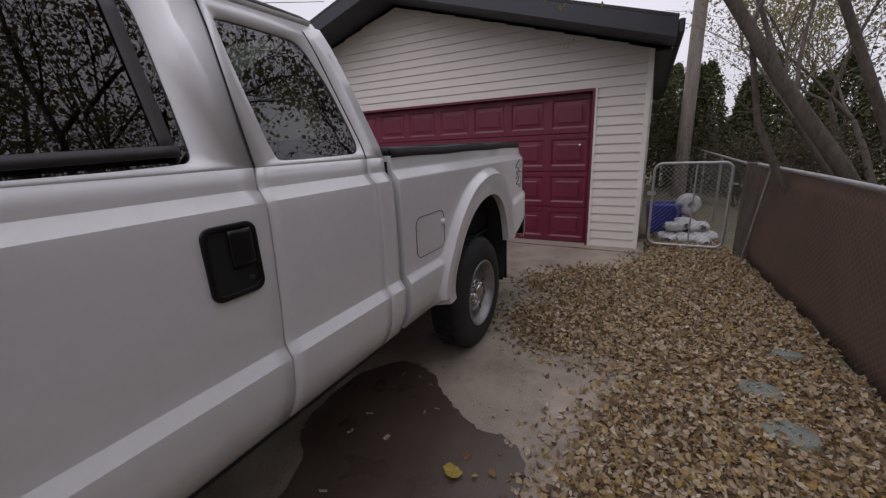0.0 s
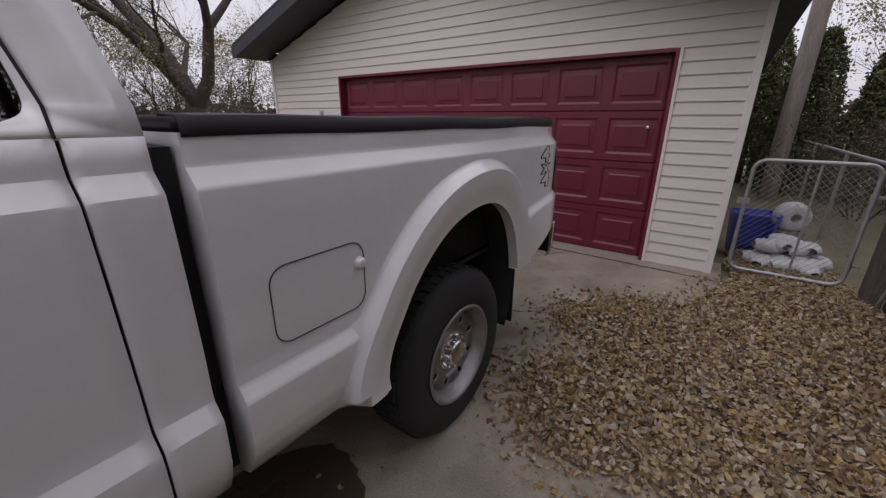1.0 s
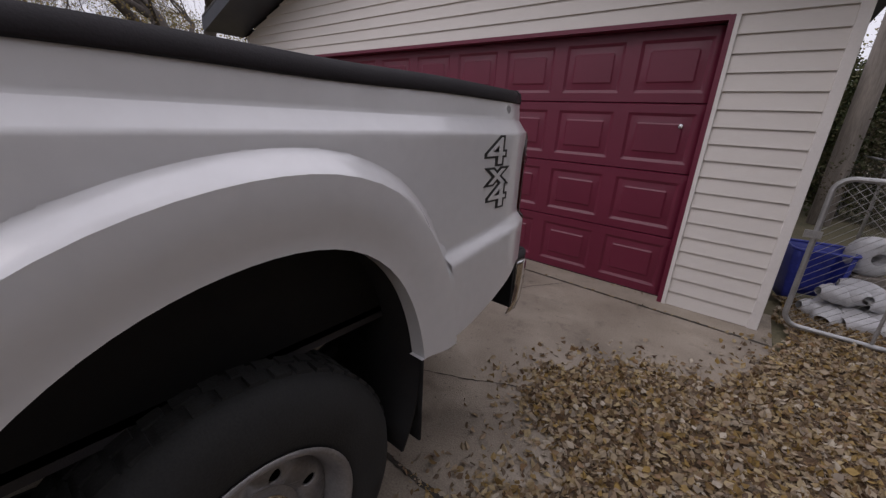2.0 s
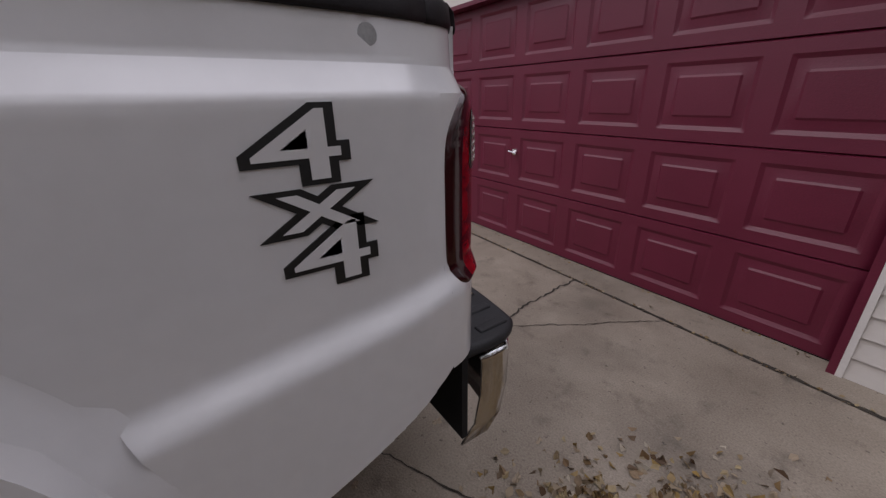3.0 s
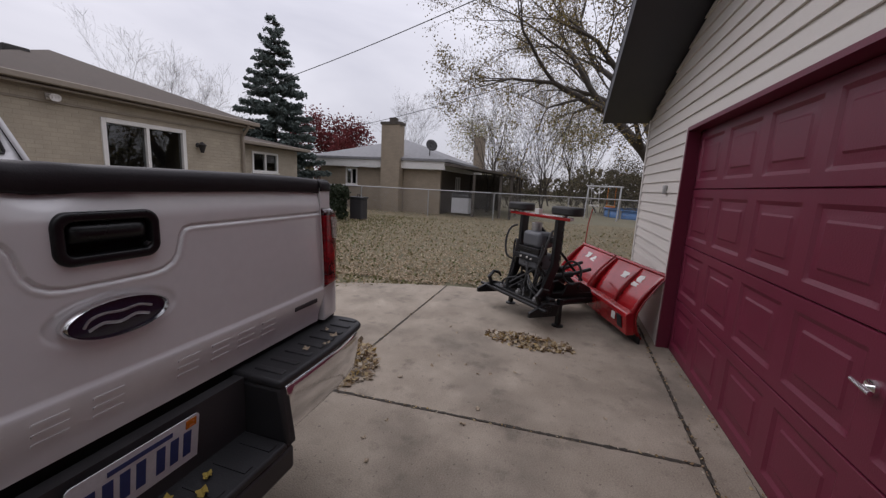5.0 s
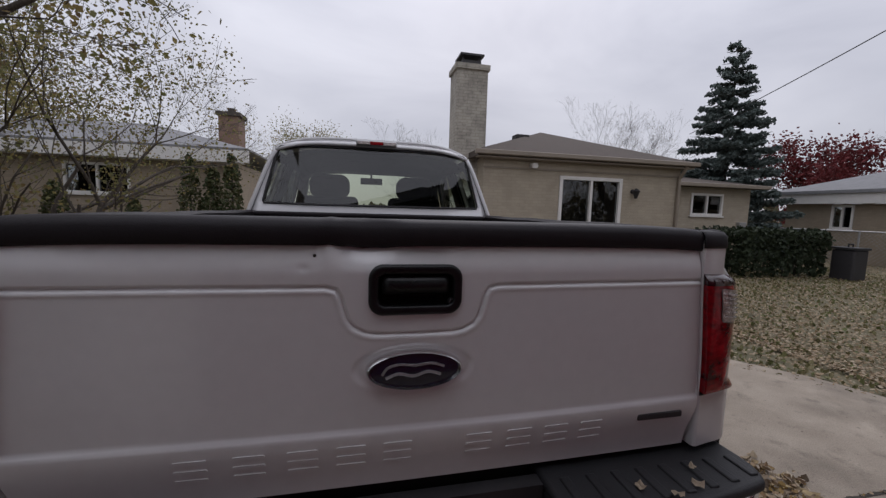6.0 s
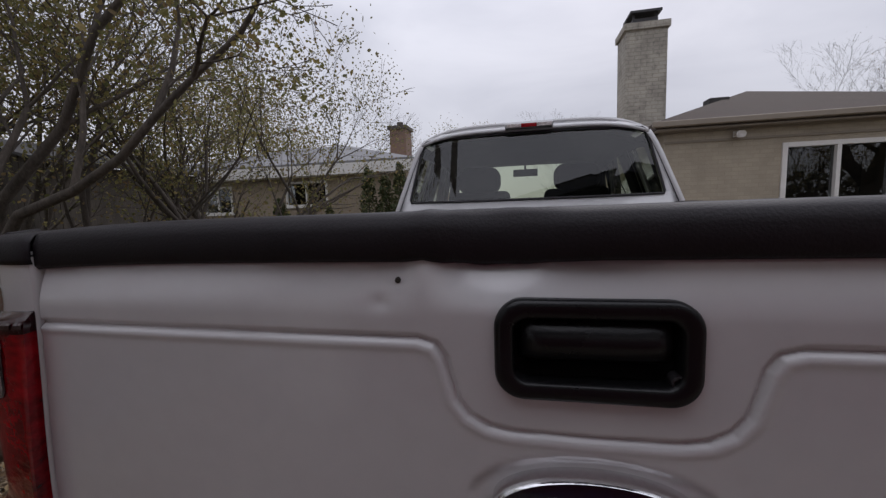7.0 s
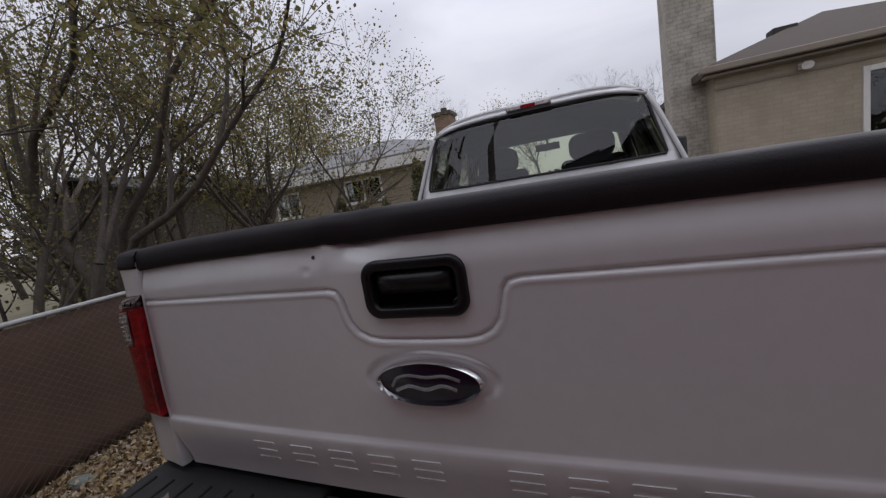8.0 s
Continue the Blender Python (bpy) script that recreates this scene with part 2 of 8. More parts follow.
stain(M_CHIM, [(2.5, 0.45, 0.70, 0.62), (14, 0.52, 0.70, 0.70)])
M_HOUSE2 = brick_mat("tan_brick", (0.33, 0.27, 0.20), 0.85)
M_REDBRICK = brick_mat("red_brown_brick", (0.24, 0.155, 0.115), 0.9)
M_BEIGE = mat("beige_fascia", (0.25, 0.21, 0.165), 0.6, 0, 0.08, 5, 80, 0.05)
M_WFRAME = mat("white_window_frame", (0.72, 0.70, 0.67), 0.45, 0, 0.05, 6, 90, 0.02)
M_DARKIN = mat("room_shade_black", (0.02, 0.02, 0.022), 0.9, 0, 0.3, 2, 20, 0)
M_GALV = mat("galvanized_steel", (0.42, 0.42, 0.42), 0.45, 0.75, 0.2, 16, 120, 0.1)
M_SCREEN = mat("brown_privacy_screen", (0.115, 0.070, 0.048), 0.85, 0, 0.3, 3, 260, 0.4)
M_LINK = mat("dull_wire", (0.14, 0.115, 0.095), 0.6, 0.2, 0.2, 16, 120, 0)
M_WOODG = mat("weathered_wood", (0.20, 0.175, 0.15), 0.9, 0, 0.35, 9, 70, 0.6, stretch=(1, 1, 0.12))
M_DARKWOOD = mat("dark_weathered_wood", (0.085, 0.072, 0.060), 0.9, 0, 0.35, 9, 70, 0.6, stretch=(1, 1, 0.12))
M_BARK = mat("grey_bark", (0.095, 0.079, 0.065), 0.95, 0, 0.4, 12, 60, 0.9, stretch=(1, 1, 0.3))
M_BARKD = mat("dark_bark", (0.055, 0.045, 0.037), 0.95, 0, 0.4, 12, 60, 0.9, stretch=(1, 1, 0.3))
M_PLOWRED = mat("red_plow_paint", (0.33, 0.008, 0.012), 0.22, 0, 0.22, 6, 80, 0.05, coat=0.7, dark=(0.22, 0.008, 0.010))
M_PLOWBLK = mat("black_plow_steel", (0.009, 0.009, 0.010), 0.42, 0.2, 0.4, 14, 120, 0.15)
M_PLOWGRY = mat("grey_pump_cover", (0.10, 0.105, 0.115), 0.5, 0, 0.12, 9, 140, 0.1)
M_RUBBER = mat("black_rubber_cap", (0.02, 0.02, 0.021), 0.6, 0, 0.25, 9, 140, 0.1)
M_STICKER = mat("white_label", (0.62, 0.60, 0.58), 0.5, 0, 0.1, 30, 90, 0)
M_BLUE = mat("blue_plastic", (0.03, 0.045, 0.30), 0.4, 0, 0.25, 9, 50, 0.2)
M_BAG = mat("white_sandbag_cloth", (0.50, 0.50, 0.51), 0.7, 0, 0.18, 14, 220, 0.5)
M_STONE = mat("grey_green_stone", (0.17, 0.19, 0.165), 0.9, 0, 0.25, 9, 90, 0.5)
M_POOL = mat("blue_pool_wall", (0.075, 0.19, 0.42), 0.5, 0, 0.15, 3, 40, 0.05)
M_PLATE = mat("white_plate", (0.62, 0.63, 0.66), 0.4, 0, 0.08, 30, 120, 0)
M_INK = mat("dark_blue_ink", (0.03, 0.045, 0.16), 0.5, 0, 0.1, 30, 120, 0)
M_ORANGE = mat("amber_reflector", (0.55, 0.16, 0.01), 0.25, 0, 0.2, 20, 80, 0.1)
M_WIRE = mat("cable_black", (0.02, 0.02, 0.02), 0.7, 0, 0.2, 20, 80, 0)
M_LITTER = leaf_mat("dry_leaf_litter", [(0.11, 0.062, 0.033), (0.36, 0.29, 0.20), (0.22, 0.13, 0.06), (0.50, 0.44, 0.345), (0.09, 0.051, 0.028), (0.33, 0.22, 0.07), (0.31, 0.245, 0.165), (0.42, 0.33, 0.18), (0.16, 0.10, 0.05)], trans=0.1)
M_PALELEAF = leaf_mat("pale_fallen_leaf", [(0.28, 0.21, 0.14), (0.36, 0.29, 0.21), (0.22, 0.15, 0.09), (0.26, 0.15, 0.06)], trans=0.1)
M_LAWNLEAF = leaf_mat("tan_lawn_leaves", [(0.17, 0.115, 0.062), (0.36, 0.28, 0.185), (0.26, 0.18, 0.10), (0.44, 0.37, 0.27), (0.30, 0.215, 0.12)], trans=0.1)
M_YELLOWLEAF = leaf_mat("yellow_fallen_leaf", [(0.40, 0.27, 0.05), (0.30, 0.24, 0.06), (0.45, 0.33, 0.10)], trans=0.1)
M_CROWN = leaf_mat("autumn_green_leaves", [(0.13, 0.135, 0.055), (0.25, 0.23, 0.085), (0.16, 0.165, 0.065), (0.34, 0.275, 0.10), (0.19, 0.125, 0.065), (0.24, 0.235, 0.11)], trans=0.42)
M_CROWNY = leaf_mat("thin_yellow_leaves", [(0.17, 0.13, 0.055), (0.25, 0.18, 0.065), (0.14, 0.125, 0.05), (0.20, 0.14, 0.08)], trans=0.35)
M_SCRUB = leaf_mat("brown_scrub", [(0.075, 0.062, 0.040), (0.11, 0.09, 0.055), (0.07, 0.072, 0.035), (0.13, 0.10, 0.065)], trans=0.2)
M_CROWNR = leaf_mat("dark_red_leaves", [(0.11, 0.018, 0.022), (0.16, 0.03, 0.03), (0.09, 0.02, 0.02)])
M_SPRUCE = leaf_mat("blue_green_needles", [(0.075, 0.10, 0.092), (0.14, 0.17, 0.158), (0.10, 0.12, 0.105)], trans=0.2)
M_ARBOR = leaf_mat("arborvitae_green", [(0.035, 0.050, 0.018), (0.065, 0.080, 0.030), (0.11, 0.095, 0.045)], trans=0.05)
M_HEDGE = leaf_mat("dark_hedge_green", [(0.014, 0.022, 0.010), (0.026, 0.036, 0.016), (0.02, 0.03, 0.012)], trans=0.05)
M_GRASS = leaf_mat("late_autumn_grass", [(0.12, 0.135, 0.050), (0.17, 0.165, 0.07), (0.22, 0.19, 0.10)], trans=0.15)

# ---- mesh tools ----


def link(name, data, parent=None):
    ob = new(name, data)
    if parent:
        ob.parent = parent
    return ob


def part(name, bm, material, parent=None, label="", smooth=True, angle=35, bevel=0.0, solid=0.0, seg=2, lining=None):
    """One bmesh as one mesh object under a thing or a part."""
    me = bpy.data.meshes.new(name)
    bm.normal_update()
    bm.to_mesh(me)
    bm.free()
    for m in (material if isinstance(material, (list, tuple)) else [material]):
        me.materials.append(m)
    ob = link(name, me, parent)
    if smooth:
        for p in me.polygons:
            p.use_smooth = True
        me.set_sharp_from_angle(angle=radians(angle))
    if solid:
        md = ob.modifiers.new("thickness", "SOLIDIFY")
        md.thickness, md.offset = solid, -1
    if lining:
        me.materials.append(lining)
        md.material_offset = 1
    if bevel:
        md = ob.modifiers.new("rounding", "BEVEL")
        md.width, md.segments, md.limit_method, md.angle_limit = bevel, seg, "ANGLE", radians(40)
        md.harden_normals = False
    if label:
        tagged(ob, label)
    return ob


def thing(name, label, category, place=(0, 0, 0), group="", kind="", turn=0):
    ob = new(name)
    ob.matrix_basis = pose(*place, 0, 0, turn)
    return tagged(ob, label, category, group, kind)


def B():
    return bmesh.new()


def box(bm, x0, x1, y0, y1, z0, z1, m=None):
    vs = [bm.verts.new(p) for p in ((x0, y0, z0), (x1, y0, z0), (x1, y1, z0), (x0, y1, z0), (x0, y0, z1), (x1, y0, z1), (x1, y1, z1), (x0, y1, z1))]
    if m is not None:
        for v in vs:
            v.co = m @ v.co
    for f in ((3, 2, 1, 0), (4, 5, 6, 7), (0, 1, 5, 4), (1, 2, 6, 5), (2, 3, 7, 6), (3, 0, 4, 7)):
        bm.faces.new([vs[i] for i in f])
    return bm


def prism(bm, loop, lift, m=None):
    """A closed loop of points in 3D, extruded by the vector lift."""
    a = [bm.verts.new(p) for p in loop]
    b = [bm.verts.new(Vector(p) + Vector(lift)) for p in loop]
    bm.faces.new(a[::-1])
    bm.faces.new(b)
    k = len(a)
    for i in range(k):
        bm.faces.new((a[i], a[(i + 1) % k], b[(i + 1) % k], b[i]))
    if m is not None:
        for v in a + b:
            v.co = m @ v.co
    bmesh.ops.recalc_face_normals(bm, faces=bm.faces)
    return bm


def tube(bm, pts, r, seg=8, cap=True, closed=False):
    """A round tube along points; r is one radius or one for each point."""
    pts = [Vector(p) for p in pts]
    rings, side = [], None
    k = len(pts)
    for i, p in enumerate(pts):
        if closed:
            d = pts[(i + 1) % k] - pts[i - 1]
        else:
            d = pts[min(i + 1, k - 1)] - pts[max(i - 1, 0)]
        d = d.normalized() if d.length > 1e-9 else Vector((0, 0, 1))
        if side is None:
            side = d.orthogonal().normalized()
        side = (side - d * side.dot(d))
        side = side.normalized() if side.length > 1e-6 else d.orthogonal().normalized()
        up = d.cross(side)
        rr = r[i] if isinstance(r, (list, tuple)) else r
        rings.append([bm.verts.new(p + (side * math.cos(a) + up * math.sin(a)) * rr) for a in (2 * math.pi * j / seg for j in range(seg))])
    for i in range(k if closed else k - 1):
        a, b = rings[i], rings[(i + 1) % k]
        for j in range(seg):
            bm.faces.new((a[j], a[(j + 1) % seg], b[(j + 1) % seg], b[j]))
    if cap and not closed:
        bm.faces.new(rings[0][::-1])
        bm.faces.new(rings[-1])
    return bm


def lathe(bm, prof, centre, axis="x", seg=48, closed=False):
    """Revolves (radius, along) pairs round an axis through centre."""
    cx, cy, cz = centre
    rings = []
    for r, a in prof:
        ring = []
        for j in range(seg):
            t = 2 * math.pi * j / seg
            c, s = r * math.cos(t), r * math.sin(t)
            p = {"x": (cx + a, cy + c, cz + s), "y": (cx + c, cy + a, cz + s), "z": (cx + c, cy + s, cz + a)}[axis]
            ring.append(bm.verts.new(p))
        rings.append(ring)
    k = len(rings)
    for i in range(k if closed else k - 1):
        a, b = rings[i], rings[(i + 1) % k]
        for j in range(seg):
            bm.faces.new((a[j], a[(j + 1) % seg], b[(j + 1) % seg], b[j]))
    bmesh.ops.recalc_face_normals(bm, faces=bm.faces)
    return bm


def sheet(bm, us, vs, f, skip=None):
    """A grid of quads over us x vs at f(u, v); skip(u, v) leaves out a cell by its middle."""
    g = [[bm.verts.new(f(u, v)) for v in vs] for u in us]
    for i in range(len(us) - 1):
        for j in range(len(vs) - 1):
            if skip and skip((us[i] + us[i + 1]) / 2, (vs[j] + vs[j + 1]) / 2):
                continue
            bm.faces.new((g[i][j], g[i + 1][j], g[i + 1][j + 1], g[i][j + 1]))
    return bm


def steps(a, b, n):
    return [a + (b - a) * i / n for i in range(n + 1)]


def rounded(x0, x1, y0, y1, r, n=6, slant=0.0):
    """A rounded rectangle as 2D points; slant shears x by y."""
    out = []
    for cx, cy, a0 in ((x1 - r, y0 + r, -90), (x1 - r, y1 - r, 0), (x0 + r, y1 - r, 90), (x0 + r, y0 + r, 180)):
        for i in range(n + 1):
            a = radians(a0 + 90 * i / n)
            x, y = cx + r * math.cos(a), cy + r * math.sin(a)
            out.append((x + slant * (y - y0), y))
    return out


def holed(bm, outer, holes, to3):
    """A flat panel with openings: 2D loops filled, then placed by to3(u, v)."""
    edges = []
    for loop in [outer, *holes]:
        vs = [bm.verts.new((p[0], p[1], 0)) for p in loop]
        edges += [bm.edges.new((vs[i], vs[(i + 1) % len(vs)])) for i in range(len(vs))]
    bmesh.ops.triangle_fill(bm, use_beauty=True, use_dissolve=False, edges=edges)
    for v in bm.verts:
        v.co = Vector(to3(v.co.x, v.co.y))
    bmesh.ops.recalc_face_normals(bm, faces=bm.faces)
    return bm


def smoothstep(a, b, x):
    t = min(1.0, max(0.0, (x - a) / (b - a)))
    return t * t * (3 - 2 * t)


def inside(poly, x, y):
    r, k = False, len(poly)
    for i in range(k):
        (x0, y0), (x1, y1) = poly[i], poly[i - 1]
        if (y0 > y) != (y1 > y) and x < (x1 - x0) * (y - y0) / (y1 - y0) + x0:
            r = not r
    return r


def pydata(name, verts, faces, material, parent=None, label=""):
    me = bpy.data.meshes.new(name)
    me.from_pydata(verts, [], faces)
    me.materials.append(material)
    ob = link(name, me, parent)
    if label:
        tagged(ob, label)
    return ob


def lettering(text, size, material, m, name, parent, offset=0.0, depth=0.0012):
    """Text as a mesh, laid by the pose m (x along the line, y up the letters)."""
    cu = bpy.data.curves.new("letters", "FONT")
    cu.body, cu.size, cu.extrude, cu.offset = text, size, depth, offset
    cu.align_x, cu.align_y = "CENTER", "CENTER"
    tmp = new("letters", cu)
    me = bpy.data.meshes.new_from_object(tmp.evaluated_get(bpy.context.evaluated_depsgraph_get()))
    bpy.data.objects.remove(tmp)
    me.transform(m)
    me.materials.clear()
    me.materials.append(material)
    return link(name, me, parent)


# ---- ground ----
bm = B()
rings = [0, 3, 6, 10, 16, 26, 45, 90, 200, 420]
gx = sorted({-r for r in rings} | set(rings))


def ground_z(x, y):
    far = smoothstep(5, 14, math.hypot(x, y))
    return -0.045 + 0.02 * far * noise.noise((x * 0.21, y * 0.21, 0))


sheet(bm, gx, gx, lambda u, v: (u, v, ground_z(u, v)))
ground = part("ground", bm, M_DIRT)
tagged(ground, "thin late autumn lawn over brown soil", "ground", kind="structure")

# driveway: slabs with open joints, each a piece of its own
driveway = thing("driveway", "stained grey-brown concrete driveway of cracked slabs", "driveway", kind="structure")


def jx(y):
    return -1.552 - 0.045 * y


J = 0.007
YB = -0.53


def ya(x):
    """The joint along the garage apron."""
    return 1.80 - 0.024 * x


YA = ya(-1.6)
EDGE = [(-4.74, ya(-4.74) - J), (-4.70, 0.4), (-4.66, 0.0), (-4.57, YB + J)]
EDGE2 = [(-4.56, YB - J), (-4.38, -1.07), (-4.10, -1.76), (-3.72, -2.25), (-3.15, -2.95), (-2.6, -3.6 + J)]
slabs = [
    [(jx(YA) + J, YA - J), (jx(YB) + J, YB + J), (1.98, YB + J), (1.99, ya(1.99) - J)],
    [(jx(YB) - J, YB + J), (jx(YA) - J, YA - J), *EDGE],
    [(jx(-3.6) + J, -3.6 + J), (1.96, -3.6 + J), (1.98, YB - J), (jx(YB) + J, YB - J)],
    [(jx(-3.6) - J, -3.6 + J), (jx(YB) - J, YB - J), *EDGE2],
    [(-2.6, -3.6 - J), (-2.42, -5.0), (-2.40, -7.4 + J), (1.8, -7.4 + J), (1.8, -3.6 - J)],
    [(-1.8, -7.4 - J), (-1.8, -16), (1.8, -16), (1.8, -7.4 - J)],
    [(-4.74, ya(-4.74) + J), (1.99, ya(1.99) + J), (1.99, 2.35), (-4.74, 2.35)],
]
for loop in slabs:
    area = sum(loop[i - 1][0] * loop[i][1] - loop[i][0] * loop[i - 1][1] for i in range(len(loop)))
    loop = loop if area > 0 else loop[::-1]
    bm = B()
    prism(bm, [(x, y, -0.12) for x, y in loop], (0, 0, 0.12))
    part("slab", bm, M_CONC, driveway, bevel=0.006, smooth=False)

# dirt packed in the joints and the cracks
rng = random.Random(5)


def ribbon(bm, pts, w, z, jag=0.0):
    """A jagged strip along points on the ground."""
    out = []
    for a, b in zip(pts, pts[1:]):
        k = max(2, int(math.dist(a, b) / 0.025))
        for i in range(k):
            t = i / k
            out.append((a[0] + (b[0] - a[0]) * t + rng.uniform(-jag, jag), a[1] + (b[1] - a[1]) * t + rng.uniform(-jag, jag)))
    out.append(pts[-1])
    rows = []
    for i, p in enumerate(out):
        q, o = out[min(i + 1, len(out) - 1)], out[max(i - 1, 0)]
        d = Vector((q[0] - o[0], q[1] - o[1])).normalized()
        ww = w * rng.uniform(0.35, 1.0)
        rows.append((bm.verts.new((p[0] - d.y * ww, p[1] + d.x * ww, z)), bm.verts.new((p[0] + d.y * ww, p[1] - d.x * ww, z))))
    for a, b in zip(rows, rows[1:]):
        bm.faces.new((a[0], a[1], b[1], b[0]))


bm = B()
for pts in ([(-4.72, ya(-4.72)), (1.97, ya(1.97))], [(-4.55, YB), (1.96, YB)], [(jx(YA), YA), (jx(-3.6), -3.6)]):
    ribbon(bm, pts, 0.016, 0.0025, 0.003)
tagged(part("joint_dirt", bm, M_CRACK, smooth=False), "dark dirt packed in the driveway joints", "joint", kind="structure")
bm = B()
ribbon(bm, [(0.20, -0.1), (0.123, 0.26), (0.079, 0.53), (0.05, 0.845), (0.021, 0.94), (-0.062, 1.195), (-0.08, 1.45), (-0.112, 1.64), (-0.10, 1.80)], 0.009, 0.0035, 0.012)
ribbon(bm, [(0.021, 0.94), (0.17, 1.16), (0.29, 1.33), (0.378, 1.50), (0.48, 1.65), (0.566, 1.783)], 0.004, 0.0035, 0.008)
ribbon(bm, [(-1.70, 2.04), (-1.4, 2.03), (-1.1, 2.06)], 0.003, 0.0035, 0.006)
ribbon(bm, [(0.30, -0.08), (0.48, 0.0), (0.60, 0.06), (0.70, 0.105), (0.80, 0.17), (0.905, 0.224), (1.02, 0.26)], 0.005, 0.0035, 0.006)
tagged(part("crack", bm, M_CRACK, smooth=False), "jagged cracks across the concrete slabs", "crack", kind="structure")


def blob(bm, loop, z, sub=5, wob=0.02):
    """A flat patch with an uneven outline."""
    out = []
    k = len(loop)
    for i in range(k):
        p0, p1, p2, p3 = (Vector(loop[(i + j - 1) % k]) for j in range(4))
        for s in range(sub):
            t = s / sub
            q = 0.5 * ((2 * p1) + (p2 - p0) * t + (2 * p0 - 5 * p1 + 4 * p2 - p3) * t * t + (3 * p1 - p0 - 3 * p2 + p3) * t ** 3)
            out.append((q.x + rng.uniform(-wob, wob), q.y + rng.uniform(-wob, wob)))
    vs = [bm.verts.new((x, y, z)) for x, y in out]
    f = bm.faces.new(vs)
    if f.normal.z < 0:
        f.normal_flip()
    bmesh.ops.triangulate(bm, faces=[f])


bm = B()
blob(bm, [(0.62, -2.58), (0.42, -2.36), (0.36, -1.95), (0.50, -1.63), (0.70, -1.59), (0.86, -1.67), (0.95, -1.77), (1.12, -1.89), (1.28, -1.97), (1.41, -1.965), (1.53, -2.04), (1.59, -2.23), (1.56, -2.45), (1.42, -2.70), (1.34, -3.2), (0.8, -3.3)], 0.004, 6, 0.012)
tagged(part("water_stain", bm, M_CONC_WET, smooth=False), "dark wet stain on the concrete beneath the truck", "stain", kind="structure")

# ---- garage ----
GX0, GX1, GY = -5.25, 1.905, 1.966          # front wall
DX0, DX1, DZ = -3.41, 1.28, 2.053        # door opening
EAVE, RX, SLOPE = 2.42, -1.6725, 0.30
RIDGE = EAVE + SLOPE * (GX1 - RX)
GYB = 8.6
garage = thing("garage", "gabled garage in cream vinyl siding with dark roof edge", "garage", (0, 0, 0), kind="structure")
bm = B()
gable = [(GX0, -0.02), (DX0, -0.02), (DX0, DZ), (DX1, DZ), (DX1, -0.02), (GX1, -0.02), (GX1, EAVE), (RX, RIDGE), (GX0, EAVE)]
prism(bm, [(x, GY + 0.02, z) for x, z in gable], (0, 0.13, 0))
part("front_wall", bm, M_VINYL, garage, smooth=False)
bm = B()
box(bm, GX0, GX0 + 0.1, GY + 0.151, GYB, -0.02, EAVE)
part("side_wall", bm, M_VINYL, garage, smooth=False)
bm = B()
box(bm, GX1 - 0.1, GX1, GY + 0.151, GYB, -0.02, EAVE)
part("side_wall", bm, M_VINYL, garage, smooth=False)
bm = B()
prism(bm, [(x, GYB, z) for x, z in ((GX0, -0.02), (GX1, -0.02), (GX1, EAVE), (RX, RIDGE), (GX0, EAVE))], (0, 0.1, 0))
part("back_wall", bm, M_VINYL, garage, smooth=False)

# siding: one lap after another, each leaning out to a shadow edge at its foot
COURSE = 0.1138


def lap(x0, x1, z, flip=None):
    """A clapboard on the front wall between two ends, clipped at the gable's slope."""
    bm = B()
    h = COURSE
    a, b = x0, x1
    top_l, top_r = a, b
    if z + h > EAVE:
        run = (z + h - EAVE) / SLOPE
        if a <= GX0 + 0.01:
            top_l = GX0 + run
            a = GX0 + max(0, (z - EAVE)) / SLOPE
        if b >= GX1 - 0.01:
            top_r = GX1 - run
            b = GX1 - max(0, (z - EAVE)) / SLOPE
    if top_r - top_l < 0.05:
        bm.free()
        return
    y_foot, y_top = GY - 0.004, GY + 0.012
    v = [bm.verts.new(p) for p in ((a, y_foot, z), (b, y_foot, z), (b, y_foot + 0.002, z + 0.012), (top_r, y_top, z + h), (top_l, y_top, z + h), (a, y_foot + 0.002, z + 0.012), (a, GY + 0.019, z), (b, GY + 0.019, z))]
    for f in ((0, 1, 2, 5), (5, 2, 3, 4), (1, 0, 6, 7)):
        bm.faces.new([v[i] for i in f])
    part("siding_board", bm, M_VINYL, garage, smooth=False)


z = 0.002
while z < RIDGE - 0.1:
    if z + COURSE * 0.6 < DZ:
        lap(GX0 + 0.055, DX0 - 0.03, z)
        lap(DX1 + 0.03, GX1 - 0.055, z)
    else:
        lap(GX0 + (0.055 if z + COURSE < EAVE else 0), GX1 - (0.055 if z + COURSE < EAVE else 0), z)
    z += COURSE
for x0, x1 in ((GX0, GX0 + 0.06), (GX1 - 0.06, GX1)):
    bm = B()
    box(bm, x0, x1, GY - 0.012, GY + 0.02, -0.02, EAVE)
    part("corner_trim", bm, M_TRIMW, garage, bevel=0.004, smooth=False)
bm = B()
box(bm, DX0 - 0.03, DX0 - 0.004, GY - 0.012, GY + 0.02, 0, DZ)
part("door_trim", bm, M_TRIMW, garage, smooth=False)
bm = B()
box(bm, DX1 + 0.004, DX1 + 0.03, GY - 0.012, GY + 0.02, 0, DZ)
part("door_trim", bm, M_TRIMW, garage, smooth=False)
